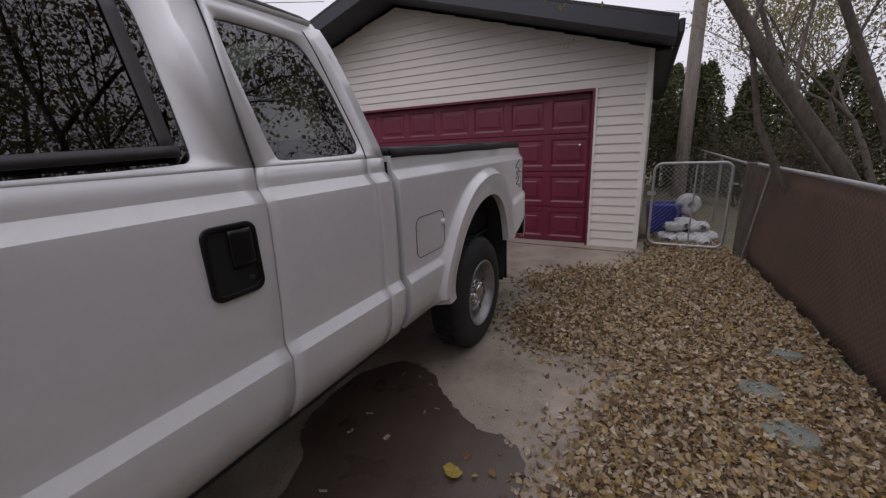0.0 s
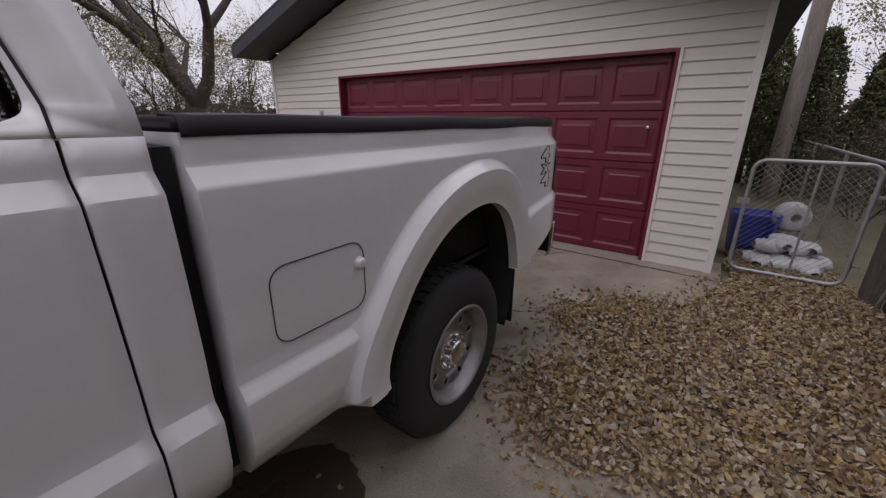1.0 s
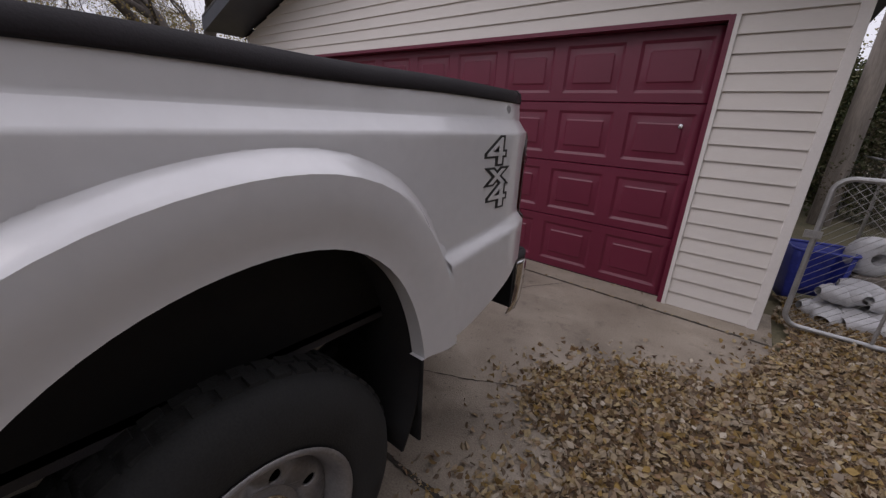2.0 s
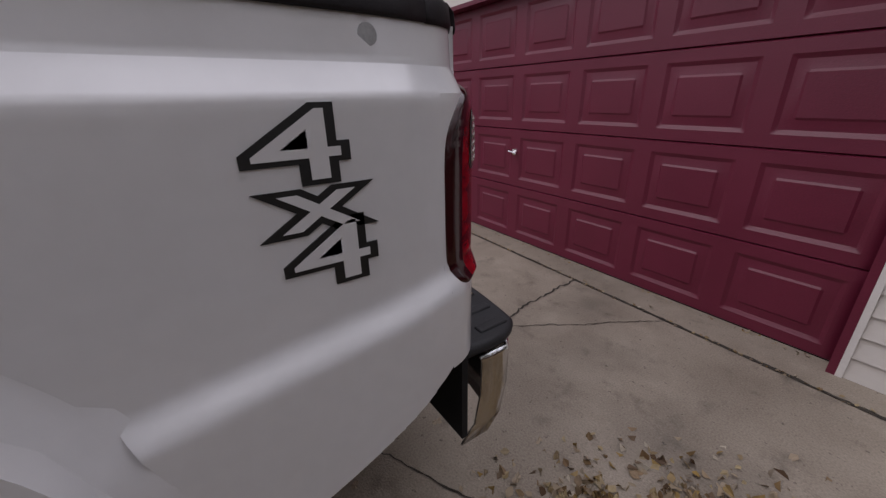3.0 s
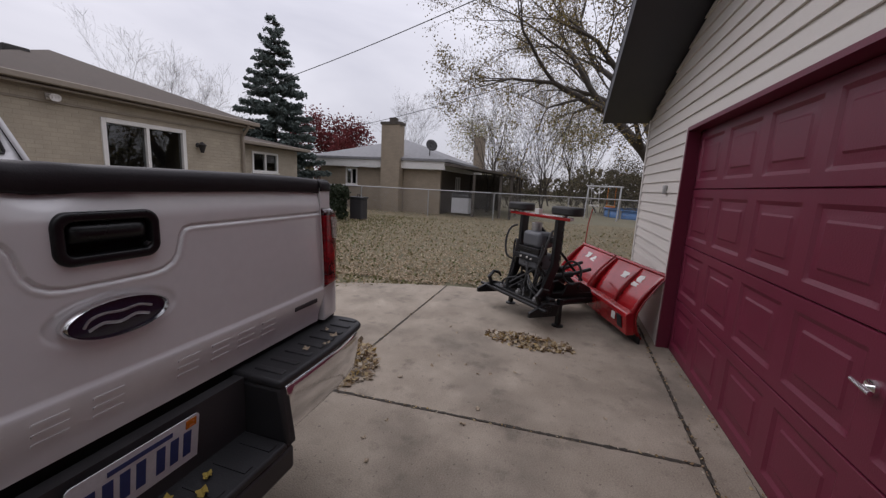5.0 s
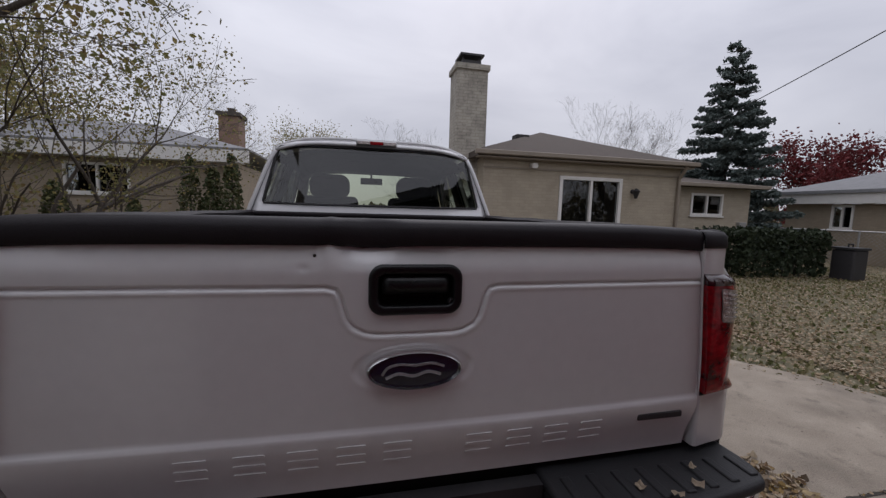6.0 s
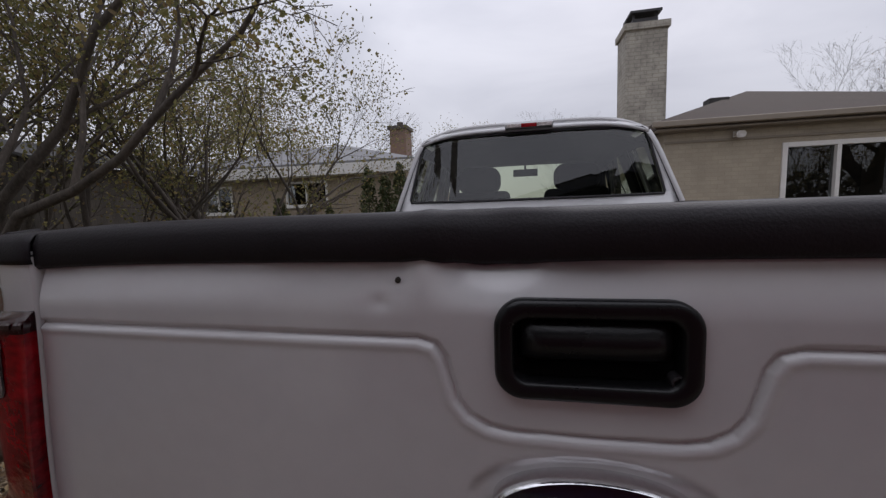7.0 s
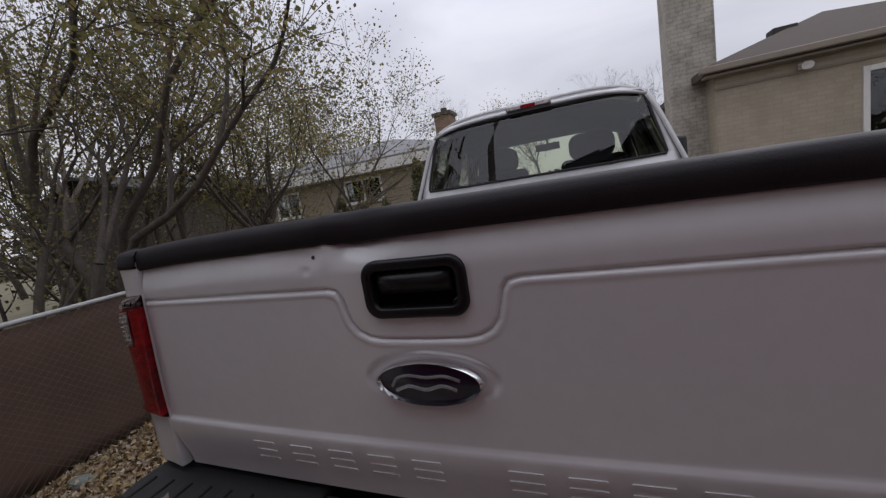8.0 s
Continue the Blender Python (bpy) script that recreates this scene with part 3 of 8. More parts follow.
for x0, x1, z0, z1 in ((DX0 - 0.003, DX0 + 0.03, 0, DZ), (DX1 - 0.03, DX1 + 0.003, 0, DZ), (DX0 + 0.03, DX1 - 0.03, DZ - 0.03, DZ + 0.003)):
    bm = B()
    box(bm, x0, x1, GY - 0.010, GY + 0.15, z0, z1)
    part("door_jamb", bm, M_BURG, garage, smooth=False)

# roof with dark fascia, soffit and eave ends
OV, OF = 0.16, 0.586
for s, xe in ((-1, GX0 - OV), (1, GX1 + 0.19)):
    ze = EAVE - SLOPE * (OV if s < 0 else 0.19)
    bm = B()
    prism(bm, [(RX, GY - OF, RIDGE + 0.24), (xe, GY - OF, ze + 0.24), (xe, GY - OF, ze + 0.21), (RX, GY - OF, RIDGE + 0.21)], (0, GYB - GY + OF + 0.4, 0))
    part("roof", bm, M_SHINGLE, garage, smooth=False)
    bm = B()
    prism(bm, [(RX, GY - OF + 0.004, RIDGE + 0.208), (xe, GY - OF + 0.004, ze + 0.208), (xe, GY - OF + 0.004, ze + 0.03), (RX, GY - OF + 0.004, RIDGE + 0.03)], (0, 0.03, 0))
    part("fascia", bm, M_FASCIA, garage, smooth=False)
    bm = B()
    prism(bm, [(RX, GY - OF + 0.035, RIDGE + 0.06), (xe, GY - OF + 0.035, ze + 0.06), (xe, GY - OF + 0.035, ze + 0.04), (RX, GY - OF + 0.035, RIDGE + 0.04)], (0, OF - 0.02, 0))
    part("soffit", bm, M_FASCIA, garage, smooth=False)
    bm = B()
    a, b = sorted((xe, GX0 - 0.002 if s < 0 else GX1 + 0.002))
    box(bm, a, b, GY + 0.02, GYB + 0.3, ze + 0.02, ze + 0.035)
    part("eave_soffit", bm, M_FASCIA, garage, smooth=False)
    bm = B()
    box(bm, xe - 0.06 if s < 0 else xe, xe if s < 0 else xe + 0.06, GY - OF + 0.01, GYB + 0.3, ze + 0.06, ze + 0.20)
    part("gutter", bm, M_FASCIA, garage, bevel=0.015)

# sectional door: four sections of eight raised panels, each section pressed out of one sheet
door = thing("garage_door", "burgundy sectional garage door with raised panels", "garage door", (0, 0, 0), kind="structure")
SX0, SX1, SY = DX0 + 0.03, DX1 - 0.03, GY + 0.095
cw, sh = (SX1 - SX0) / 8, (DZ - 0.035) / 4
for s in range(4):
    z0 = 0.006 + s * sh
    bm = B()
    xs, zs = [SX0], [z0, z0 + 0.006]
    for c in range(8):
        a = SX0 + c * cw
        xs += [a + 0.055, a + 0.066, a + 0.078, a + 0.125, a + 0.137, a + cw - 0.137, a + cw - 0.125, a + cw - 0.078, a + cw - 0.066, a + cw - 0.055]
    xs.append(SX1)
    zs += [z0 + 0.070, z0 + 0.081, z0 + 0.093, z0 + 0.140, z0 + 0.152, z0 + sh - 0.152, z0 + sh - 0.140, z0 + sh - 0.093, z0 + sh - 0.081, z0 + sh - 0.070, z0 + sh - 0.008, z0 + sh - 0.002]

    def relief(u, v):
        c = min(7, int((u - SX0) / cw))
        du = min(u - SX0 - c * cw, SX0 + (c + 1) * cw - u) - 0.055
        dv = min(v - z0, z0 + sh - v) - 0.070
        d = min(du, dv)
        y = 0.0
        if d > 0:
            y = 0.012 * smoothstep(0, 0.022, d) - 0.010 * smoothstep(0.062, 0.084, d)
        e = min(v - z0, z0 + sh - 0.002 - v)
        if e < 0.005:
            y += 0.008
        return (u, SY + y, v)

    sheet(bm, xs, zs, relief)
    sec = part("section", bm, M_BURG, door, angle=20, solid=0.03)
bm = B()
box(bm, SX0, SX1, SY + 0.006, SY + 0.03, 0.001, 0.010)
part("bottom_seal", bm, M_BLACK, door, smooth=False)
bm = B()
hx = (SX0 + SX1) / 2
lathe(bm, [(0.0, -0.012), (0.028, -0.012), (0.03, 0.0), (0.0, 0.0)], (hx, SY, 0.82), "y", 20)
tube(bm, [(hx, SY - 0.01, 0.82), (hx, SY - 0.035, 0.82)], 0.008)
tube(bm, [(hx - 0.05, SY - 0.037, 0.826), (hx + 0.05, SY - 0.037, 0.815)], [0.007, 0.010])
part("handle", bm, M_CHROME, door, "chrome turning handle")
bm = B()
lathe(bm, [(0.0, -0.012), (0.016, -0.010), (0.018, 0.0), (0.0, 0.0)], (1.107, SY + 0.0, 1.36), "y", 16)
part("lock", bm, M_CHROME, door, "small round lock")
bm = B()
box(bm, -3.935, -3.865, GY - 0.03, GY + 0.0, 1.465, 1.555)
sw = part("wall_outlet", bm, M_GALV, bevel=0.006)
tagged(sw, "small grey weatherproof switch box on the siding", "switch box")

# ---- fence on the driver's side ----
FENCE = [(3.02, 1.86), (3.12, 0.4), (3.18, -1.25), (3.22, -3.3), (3.28, -5.8), (3.38, -8.8), (3.55, -12.5)]


def chain_link(bm, pts, z0, z1, cell=0.055, r=0.0014):
    """Diagonal wires along a run of points."""
    run = 0.0
    for a, b in zip(pts, pts[1:]):
        a, b = Vector((*a, 0)), Vector((*b, 0))
        ln = (b - a).length
        d = (b - a) / ln
        nrm = Vector((-d.y, d.x, 0)) * r
        h = z1 - z0
        k = int((ln + h) / cell)
        for s in (1, -1):
            for i in range(k):
                s0 = i * cell - (h if s > 0 else 0)
                u0, u1 = s0, s0 + h
                c0, c1 = max(0, u0), min(ln, u1)
                if c1 <= c0 + 0.01:
                    continue
                if s > 0:
                    za, zb = z0 + (c0 - u0), z0 + (c1 - u0)
                else:
                    za, zb = z1 - (c0 - u0), z1 - (c1 - u0)
                p, q = a + d * c0 + Vector((0, 0, za)), a + d * c1 + Vector((0, 0, zb))
                e = (q - p).normalized()
                w = e.cross(Vector((-d.y, d.x, 0))).normalized() * r * 1.3
                v = [bm.verts.new(x) for x in (p + w + nrm, p - w + nrm, q - w + nrm, q + w + nrm)]
                bm.faces.new(v)


fence = thing("chain_link_fence", "chain-link fence backed with brown privacy screen", "fence", (0, 0, 0), kind="structure")


def fence_x(y):
    for (x0, y0), (x1, y1) in zip(FENCE, FENCE[1:]):
        if y >= y1:
            return x0 + (x1 - x0) * (y0 - y) / (y0 - y1)
    return FENCE[-1][0]


for y in (1.84, -1.20, -4.2, -7.2, -10.2):
    bm = B()
    tube(bm, [(fence_x(y) - 0.030, y, -0.1), (fence_x(y - 0.48) - 0.026, y - 0.48, 1.09)], 0.0145, 10)
    lathe(bm, [(0.017, 1.075), (0.017, 1.10), (0.008, 1.112), (0.0, 1.113)], (fence_x(y - 0.48) - 0.026, y - 0.48, 0), "z", 10)
    part("fence_post", bm, M_GALV, fence, "thin pale post leaning along the fence")
bm = B()
tube(bm, [(x, y, 1.088) for x, y in FENCE], 0.019, 10)
part("top_rail", bm, M_GALV, fence)
bm = B()
chain_link(bm, [(x - 0.028, y) for x, y in FENCE[:5]], 0.02, 1.07)
tagged(part("wire_mesh", bm, M_LINK, fence, smooth=False), "diamond wire mesh", kind="stuff")
bm = B()
us = steps(0, len(FENCE) - 1, 90)


def screen(u, v):
    i = min(len(FENCE) - 2, int(u))
    t = u - i
    x = FENCE[i][0] + (FENCE[i + 1][0] - FENCE[i][0]) * t
    y = FENCE[i][1] + (FENCE[i + 1][1] - FENCE[i][1]) * t
    return (x + 0.030 + 0.008 * noise.noise((y * 2.1, v * 2.0, 3)), y, v)


sheet(bm, us, steps(-0.02, 1.055, 8), screen)
part("privacy_screen", bm, M_SCREEN, fence, "dark brown woven privacy screen", solid=0.004)

# gate and its posts beside the garage
gate = thing("chain_link_gate", "small galvanized chain-link gate beside the garage", "gate", (0, 0, 0))
gx0, gx1, gy = 2.03, 2.84, 2.10
bm = B()
loop = [(x, gy, z) for x, z in rounded(gx0, gx1, 0.06, 1.10, 0.09, 5)]
tube(bm, loop, 0.017, 10, closed=True)
part("frame", bm, M_GALV, gate)
bm = B()
tube(bm, [(gx0 + 0.45, gy, 0.07), (gx0 + 0.45, gy, 1.09)], 0.010, 8)
part("brace", bm, M_GALV, gate)
bm = B()
chain_link(bm, [(gx0 + 0.015, gy + 0.012), (gx1 - 0.015, gy + 0.012)], 0.08, 1.08)
tagged(part("wire_mesh", bm, M_GALV, gate, smooth=False), "diamond wire mesh", kind="stuff")
for z in (0.25, 0.85):
    bm = B()
    lathe(bm, [(0.024, z - 0.025), (0.024, z + 0.025)], (gx1 - 0.001, gy, 0), "z", 12)
    box(bm, gx1, gx1 + 0.07, gy - 0.006, gy + 0.006, z - 0.012, z + 0.012)
    part("hinge", bm, M_GALV, gate)
bm = B()
box(bm, gx0 - 0.06, gx0 + 0.03, gy - 0.03, gy - 0.014, 0.70, 0.75)
part("latch", bm, M_GALV, gate)
bm = B()
box(bm, 2.955, 3.085, 1.99, 2.12, -0.1, 1.10)
tagged(part("wooden_post", bm, M_DARKWOOD, bevel=0.012), "dark weathered square wooden gate post", "post")
back = thing("back_fence", "chain-link side fence run behind the gate", "fence", (0, 0, 0), kind="structure")
bm = B()
tube(bm, [(3.03, 2.14, 1.06), (3.06, 8.8, 1.06)], 0.018, 8)
part("top_rail", bm, M_GALV, back)
for y in (4.4, 6.6, 8.8):
    bm = B()
    tube(bm, [(3.03, y, -0.1), (3.03, y, 1.07)], 0.022, 10)
    part("fence_post", bm, M_GALV, back)
bm = B()
chain_link(bm, [(3.03, 2.14), (3.06, 8.8)], 0.02, 1.05, cell=0.07)
tagged(part("wire_mesh", bm, M_GALV, back, smooth=False), "diamond wire mesh", kind="stuff")

# ---- houses ----


def hip_roof(bm, x0, x1, y0, y1, z, rise, over, thick=0.12, along="y"):
    """A hip roof over a block; the eaves hang out by over."""
    a, b, c, d = x0 - over, x1 + over, y0 - over, y1 + over
    if along == "y":
        h = (b - a) / 2
        r0, r1 = ((a + b) / 2, c + h), ((a + b) / 2, d - h)
    else:
        h = (d - c) / 2
        r0, r1 = (a + h, (c + d) / 2), (b - h, (c + d) / 2)
    v = [bm.verts.new(p) for p in ((a, c, z), (b, c, z), (b, d, z), (a, d, z), (*r0, z + rise), (*r1, z + rise), (a, c, z - thick), (b, c, z - thick), (b, d, z - thick), (a, d, z - thick))]
    fs = ((0, 1, 4), (1, 2, 5, 4), (2, 3, 5), (3, 0, 4, 5)) if along == "y" else ((0, 1, 5, 4), (1, 2, 5), (2, 3, 4, 5), (3, 0, 4))
    for f in fs:
        bm.faces.new([v[i] for i in f])
    for i in range(4):
        bm.faces.new((v[6 + i], v[6 + (i + 1) % 4], v[(i + 1) % 4], v[i]))
    bm.faces.new([v[9], v[8], v[7], v[6]])
    bmesh.ops.recalc_face_normals(bm, faces=bm.faces)


def wall_y(parent, x0, x1, y, z0, z1, wins, material, thick=0.2, name="wall"):
    """A wall facing +y with openings, and a sash window in each."""
    bm = B()
    holed(bm, [(x0, z0), (x1, z0), (x1, z1), (x0, z1)], [[(a, c), (b, c), (b, d), (a, d)] for a, b, c, d in wins], lambda u, v: (u, y, v))
    for f in bm.faces:
        if f.normal.y < 0:
            f.normal_flip()
    w = part(name, bm, material, parent, smooth=False, solid=thick)
    for a, b, c, d in wins:
        window(parent, a, b, c, d, y, "y")
    return w


def wall_x(parent, y0, y1, x, z0, z1, wins, material, thick=0.2, sgn=1):
    bm = B()
    holed(bm, [(y0, z0), (y1, z0), (y1, z1), (y0, z1)], [[(a, c), (b, c), (b, d), (a, d)] for a, b, c, d in wins], lambda u, v: (x, u, v))
    for f in bm.faces:
        if f.normal.x * sgn < 0:
            f.normal_flip()
    part("wall", bm, material, parent, smooth=False, solid=thick)
    for a, b, c, d in wins:
        window(parent, a, b, c, d, x, "x", sgn)


def window(parent, a, b, c, d, at, axis, sgn=1):
    """A two-light window in a wall: outer frame, middle stile, panes and a black sheet for the unlit room behind."""
    def P(u, v, w):
        return (u, at - w, v) if axis == "y" else (at - w * sgn, u, v)

    def bar(bm, u0, u1, v0, v1, w0, w1):
        p, q = P(u0, v0, w0), P(u1, v1, w1)
        box(bm, min(p[0], q[0]), max(p[0], q[0]), min(p[1], q[1]), max(p[1], q[1]), min(p[2], q[2]), max(p[2], q[2]))

    win = link("window", None, parent)
    bm = B()
    t = 0.075
    for u0, u1, v0, v1 in ((a, a + t, c, d), (b - t, b, c, d), (a + t, b - t, c, c + t), (a + t, b - t, d - t, d), ((a + b) / 2 - 0.03, (a + b) / 2 + 0.03, c + t, d - t)):
        bar(bm, u0, u1, v0, v1, -0.03, 0.10)
    part("frame", bm, M_WFRAME, win, bevel=0.006, smooth=False)
    bm = B()
    bar(bm, a - 0.04, b + 0.04, c - 0.05, c - 0.002, -0.06, 0.02)
    part("sill", bm, M_WFRAME, win, bevel=0.006, smooth=False)
    for u0, u1 in ((a + t, (a + b) / 2 - 0.03), ((a + b) / 2 + 0.03, b - t)):
        bm = B()
        bar(bm, u0, u1, c + t, d - t, 0.035, 0.041)
        pn = part("pane", bm, M_WINDOW, win, smooth=False)
        pn.visible_shadow = False
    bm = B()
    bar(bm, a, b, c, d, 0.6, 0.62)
    part("room_shade_sheet", bm, M_DARKIN, win, smooth=False)


house = thing("house", "single-storey house of beige painted brick with brown hip roof", "house", (0, 0, 0))
HX0, HX1, HY, HZ = -7.15, -2.36, -6.72, 2.64
wall_y(house, HX0, HX1, HY, -0.1, HZ, [(-5.62, -4.08, 0.35, 2.29)], M_HOUSE)
wall_x(house, -17, HY - 0.2, HX1, -0.1, HZ, [(-13, -11.6, 1.0, 2.1)], M_HOUSE, sgn=1)
wall_x(house, -17, HY - 0.2, HX0, -0.1, HZ, [], M_HOUSE, sgn=-1)
bm = B()
hip_roof(bm, HX0, HX1, -17, HY, HZ + 0.08, 0.98, 0.20)
part("roof", bm, M_BROWNROOF, house, smooth=False)
bm = B()
box(bm, HX0 - 0.27, HX1 + 0.27, HY + 0.204, HY + 0.28, HZ - 0.02, HZ + 0.075)
part("gutter", bm, M_BEIGE, house, bevel=0.015)
bm = B()
box(bm, HX0 - 0.18, HX1 + 0.18, HY + 0.003, HY + 0.20, HZ - 0.07, HZ - 0.045)
part("soffit", bm, M_BEIGE, house, smooth=False)
for z in (2.38, 2.54):
    bm = B()
    box(bm, HX0 - 0.02, HX1 + 0.02, HY + 0.002, HY + 0.022, z, z + 0.035)
    part("trim_band", bm, M_BEIGE, house, smooth=False)
bm = B()
tube(bm, [(HX0 + 0.06, HY + 0.24, 2.60), (HX0 + 0.06, HY + 0.05, 2.36), (HX0 + 0.06, HY + 0.05, 0.0)], 0.04, 8)
part("downspout", bm, M_BEIGE, house)
bm = B()
box(bm, -4.04, -3.68, -8.55, -8.25, 3.28, 3.43)
part("roof_vent", bm, M_SHINGLE, house, bevel=0.02)
bm = B()
box(bm, -2.53, -1.85, -7.78, -7.20, -0.1, 4.45)
chim = part("chimney", bm, M_CHIM, house, "pale painted brick chimney", smooth=False)
bm = B()
box(bm, -2.57, -1.81, -7.82, -7.16, 4.45, 4.57)
part("crown", bm, M_CHIM, chim, bevel=0.01, smooth=False)
bm = B()
box(bm, -2.40, -1.98, -7.68, -7.30, 4.57, 4.68)
box(bm, -2.45, -1.93, -7.74, -7.24, 4.76, 4.80)
for x, y in ((-2.38, -7.66), (-2.38, -7.32), (-2.00, -7.66), (-2.00, -7.32)):
    box(bm, x - 0.015, x + 0.015, y - 0.015, y + 0.015, 4.68, 4.76)
part("chimney_cap", bm, M_BLACKPL, chim, "black metal chimney cap", smooth=False)
WY = -10.0
wall_y(house, -13.3, HX0 - 0.2, WY, -0.1, 2.55, [(-12.14, -10.82, 1.55, 2.30)], M_HOUSE)
bm = B()
hip_roof(bm, -13.3, HX0 - 0.4, -17, WY, 2.62, 0.75, 0.3, along="x")
part("wing_roof", bm, M_BROWNROOF, house, smooth=False)
wall_x(house, -17, WY - 0.2, -13.3, -0.1, 2.55, [], M_HOUSE, sgn=-1)
bm = B()
box(bm, -13.7, HX0 - 0.4, WY + 0.3, WY + 0.4, 2.50, 2.62)
part("gutter", bm, M_BEIGE, house, bevel=0.015)
bm = B()
box(bm, -13.1, -12.8, WY + 0.002, WY + 0.14, 0.9, 1.35)
part("meter_box", bm, M_GALV, house, bevel=0.01)

lamp = thing("wall_lantern", "small dark wall lantern on beige brick", "wall lamp", (-5.90, HY, 2.02))
bm = B()
lathe(bm, [(0.0, 0.0), (0.05, 0.0), (0.05, 0.02), (0, 0.02)], (0, 0, 0.0), "y", 12)
tube(bm, [(0, 0.02, 0.0), (0, 0.10, 0.05), (0, 0.13, 0.03)], 0.012)
part("bracket", bm, M_BLACKPL, lamp)
bm = B()
lathe(bm, [(0.03, -0.16), (0.07, -0.02), (0.09, 0.0), (0.02, 0.06), (0.0, 0.07)], (0, 0.13, 0.0), "z", 8)
part("shade", bm, M_BLACKPL, lamp)
flood = thing("floodlight", "white twin security floodlight under the eave", "floodlight", (-3.42, HY, 2.47))
bm = B()
box(bm, -0.05, 0.05, 0.001, 0.03, -0.05, 0.05)
part("base", bm, M_TRIMW, flood, bevel=0.01)
for s in (-1, 1):
    bm = B()
    lathe(bm, [(0.0, 0.0), (0.025, 0.0), (0.055, 0.12), (0.05, 0.12), (0.0, 0.09)], (0, 0, 0), "z", 14)
    bmesh.ops.transform(bm, matrix=pose(0.03 * s, 0.04, 0, -100, 35 * s, 0), verts=bm.verts)
    part("lamp_head", bm, M_TRIMW, flood)

# neighbour's house on the driver's side
nb = thing("neighbour_house", "tan brick house with white fascia behind the trees", "house", (0, 0, 0))
wall_y(nb, 3.9, 15.0, -12.5, -0.1, 2.75, [(6.9, 8.6, 1.68, 2.60), (10.9, 12.2, 1.5, 2.55)], M_HOUSE2)
bm = B()
hip_roof(bm, 3.9, 15.0, -21, -12.5, 3.2, 1.35, 0.4, thick=0.06, along="x")
part("roof", bm, M_GREYROOF, nb, smooth=False)
bm = B()
box(bm, 3.5, 15.4, -12.5 + 0.31, -12.5 + 0.40, 2.76, 3.13)
part("fascia", bm, M_WFRAME, nb, smooth=False)
bm = B()
box(bm, 3.7, 15.2, -12.499, -12.21, 2.74, 2.76)
part("soffit", bm, M_WFRAME, nb, smooth=False)
wall_x(nb, -21, -12.7, 3.9, -0.1, 2.75, [], M_HOUSE2, sgn=-1)
bm = B()
box(bm, 4.40, 5.06, -15.2, -14.4, 2.7, 4.62)
nch = part("chimney", bm, M_REDBRICK, nb, "brown brick chimney", smooth=False)
bm = B()
box(bm, 4.33, 5.13, -15.27, -14.33, 4.62, 4.75)
tube(bm, [(4.73, -14.8, 4.75), (4.73, -14.8, 4.95)], 0.13, 12)
part("crown", bm, M_DARKWOOD, nch, smooth=False)

# dark shed in the neighbour's yard
shed = thing("garden_shed", "dark brown boarded garden shed behind the trees", "shed", (0, 0, 0))
bm = B()
prism(bm, [(8.35, -5.0, -0.1), (12.9, -5.0, -0.1), (12.9, -5.0, 2.5), (10.6, -5.0, 3.1), (8.35, -5.0, 2.5)], (0, -0.1, 0))
part("gable_wall", bm, M_DARKWOOD, shed, smooth=False)
for k in range(28):
    bm = B()
    x0 = 8.36 + k * 0.162
    top = 2.5 + 0.6 * (1 - abs(x0 + 0.07 - 10.6) / 2.27)
    box(bm, x0, x0 + 0.148, -4.998, -4.982, 0.0, top - 0.02)
    part("board", bm, M_DARKWOOD, shed, smooth=False)
bm = B()
box(bm, 8.35, 8.45, -8.2, -5.11, -0.1, 2.5)
part("side_wall", bm, M_DARKWOOD, shed, smooth=False)
for s in (-1, 1):
    bm = B()
    prism(bm, [(10.6, -4.75, 3.14), (10.6 + s * 2.5, -4.75, 2.49), (10.6 + s * 2.5, -4.75, 2.55), (10.6, -4.75, 3.21)], (0, -3.6, 0))
    part("roof", bm, M_SHINGLE, shed, smooth=False)

# far neighbour across the lawn, with a patio roof
fh = thing("far_house", "tan brick ranch house with grey roof and patio", "house", (0, 0, 0))
FX = -17.8
wall_x(fh, -12.0, -5.0, FX, -0.1, 2.15, [(-10.4, -9.7, 1.2, 2.1)], M_HOUSE2, sgn=1)
# the porch roof's shade is put into this wall's dark brown
wall_y(fh, -26, FX - 0.2, -5.0, -0.1, 2.15, [(-21.6, -20.6, 0.9, 1.9)], mat("shaded_brown_porch_siding", (0.10, 0.082, 0.068), 0.8, 0, 0.3, 5, 60, 0.3))
bm = B()
box(bm, FX - 0.02, FX + 0.32, -12.3, -4.7, 2.16, 2.55)
box(bm, -26.3, FX - 0.02, -4.99, -4.7, 2.16, 2.55)
part("fascia", bm, M_WFRAME, fh, smooth=False)
bm = B()
hip_roof(bm, -27, FX, -12.1, -4.9, 2.66, 1.35, 0.4, along="x")
part("roof", bm, M_GREYROOF, fh, smooth=False)
bm = B()
box(bm, FX + 0.02, FX + 0.6, -8.02, -7.02, -0.1, 4.25)
fch = part("chimney", bm, M_HOUSE2, fh, "tan brick chimney", smooth=False)
bm = B()
box(bm, FX - 0.02, FX + 0.64, -8.07, -6.97, 4.25, 4.38)
box(bm, FX + 0.15, FX + 0.45, -7.67, -7.32, 4.38, 4.6)
part("crown", bm, M_DARKWOOD, fch, smooth=False)
bm = B()
box(bm, -25.0, -24.3, -4.9, -4.3, 2.5, 4.6)
part("chimney", bm, M_HOUSE2, fh, "tan brick chimney", smooth=False)
bm = B()
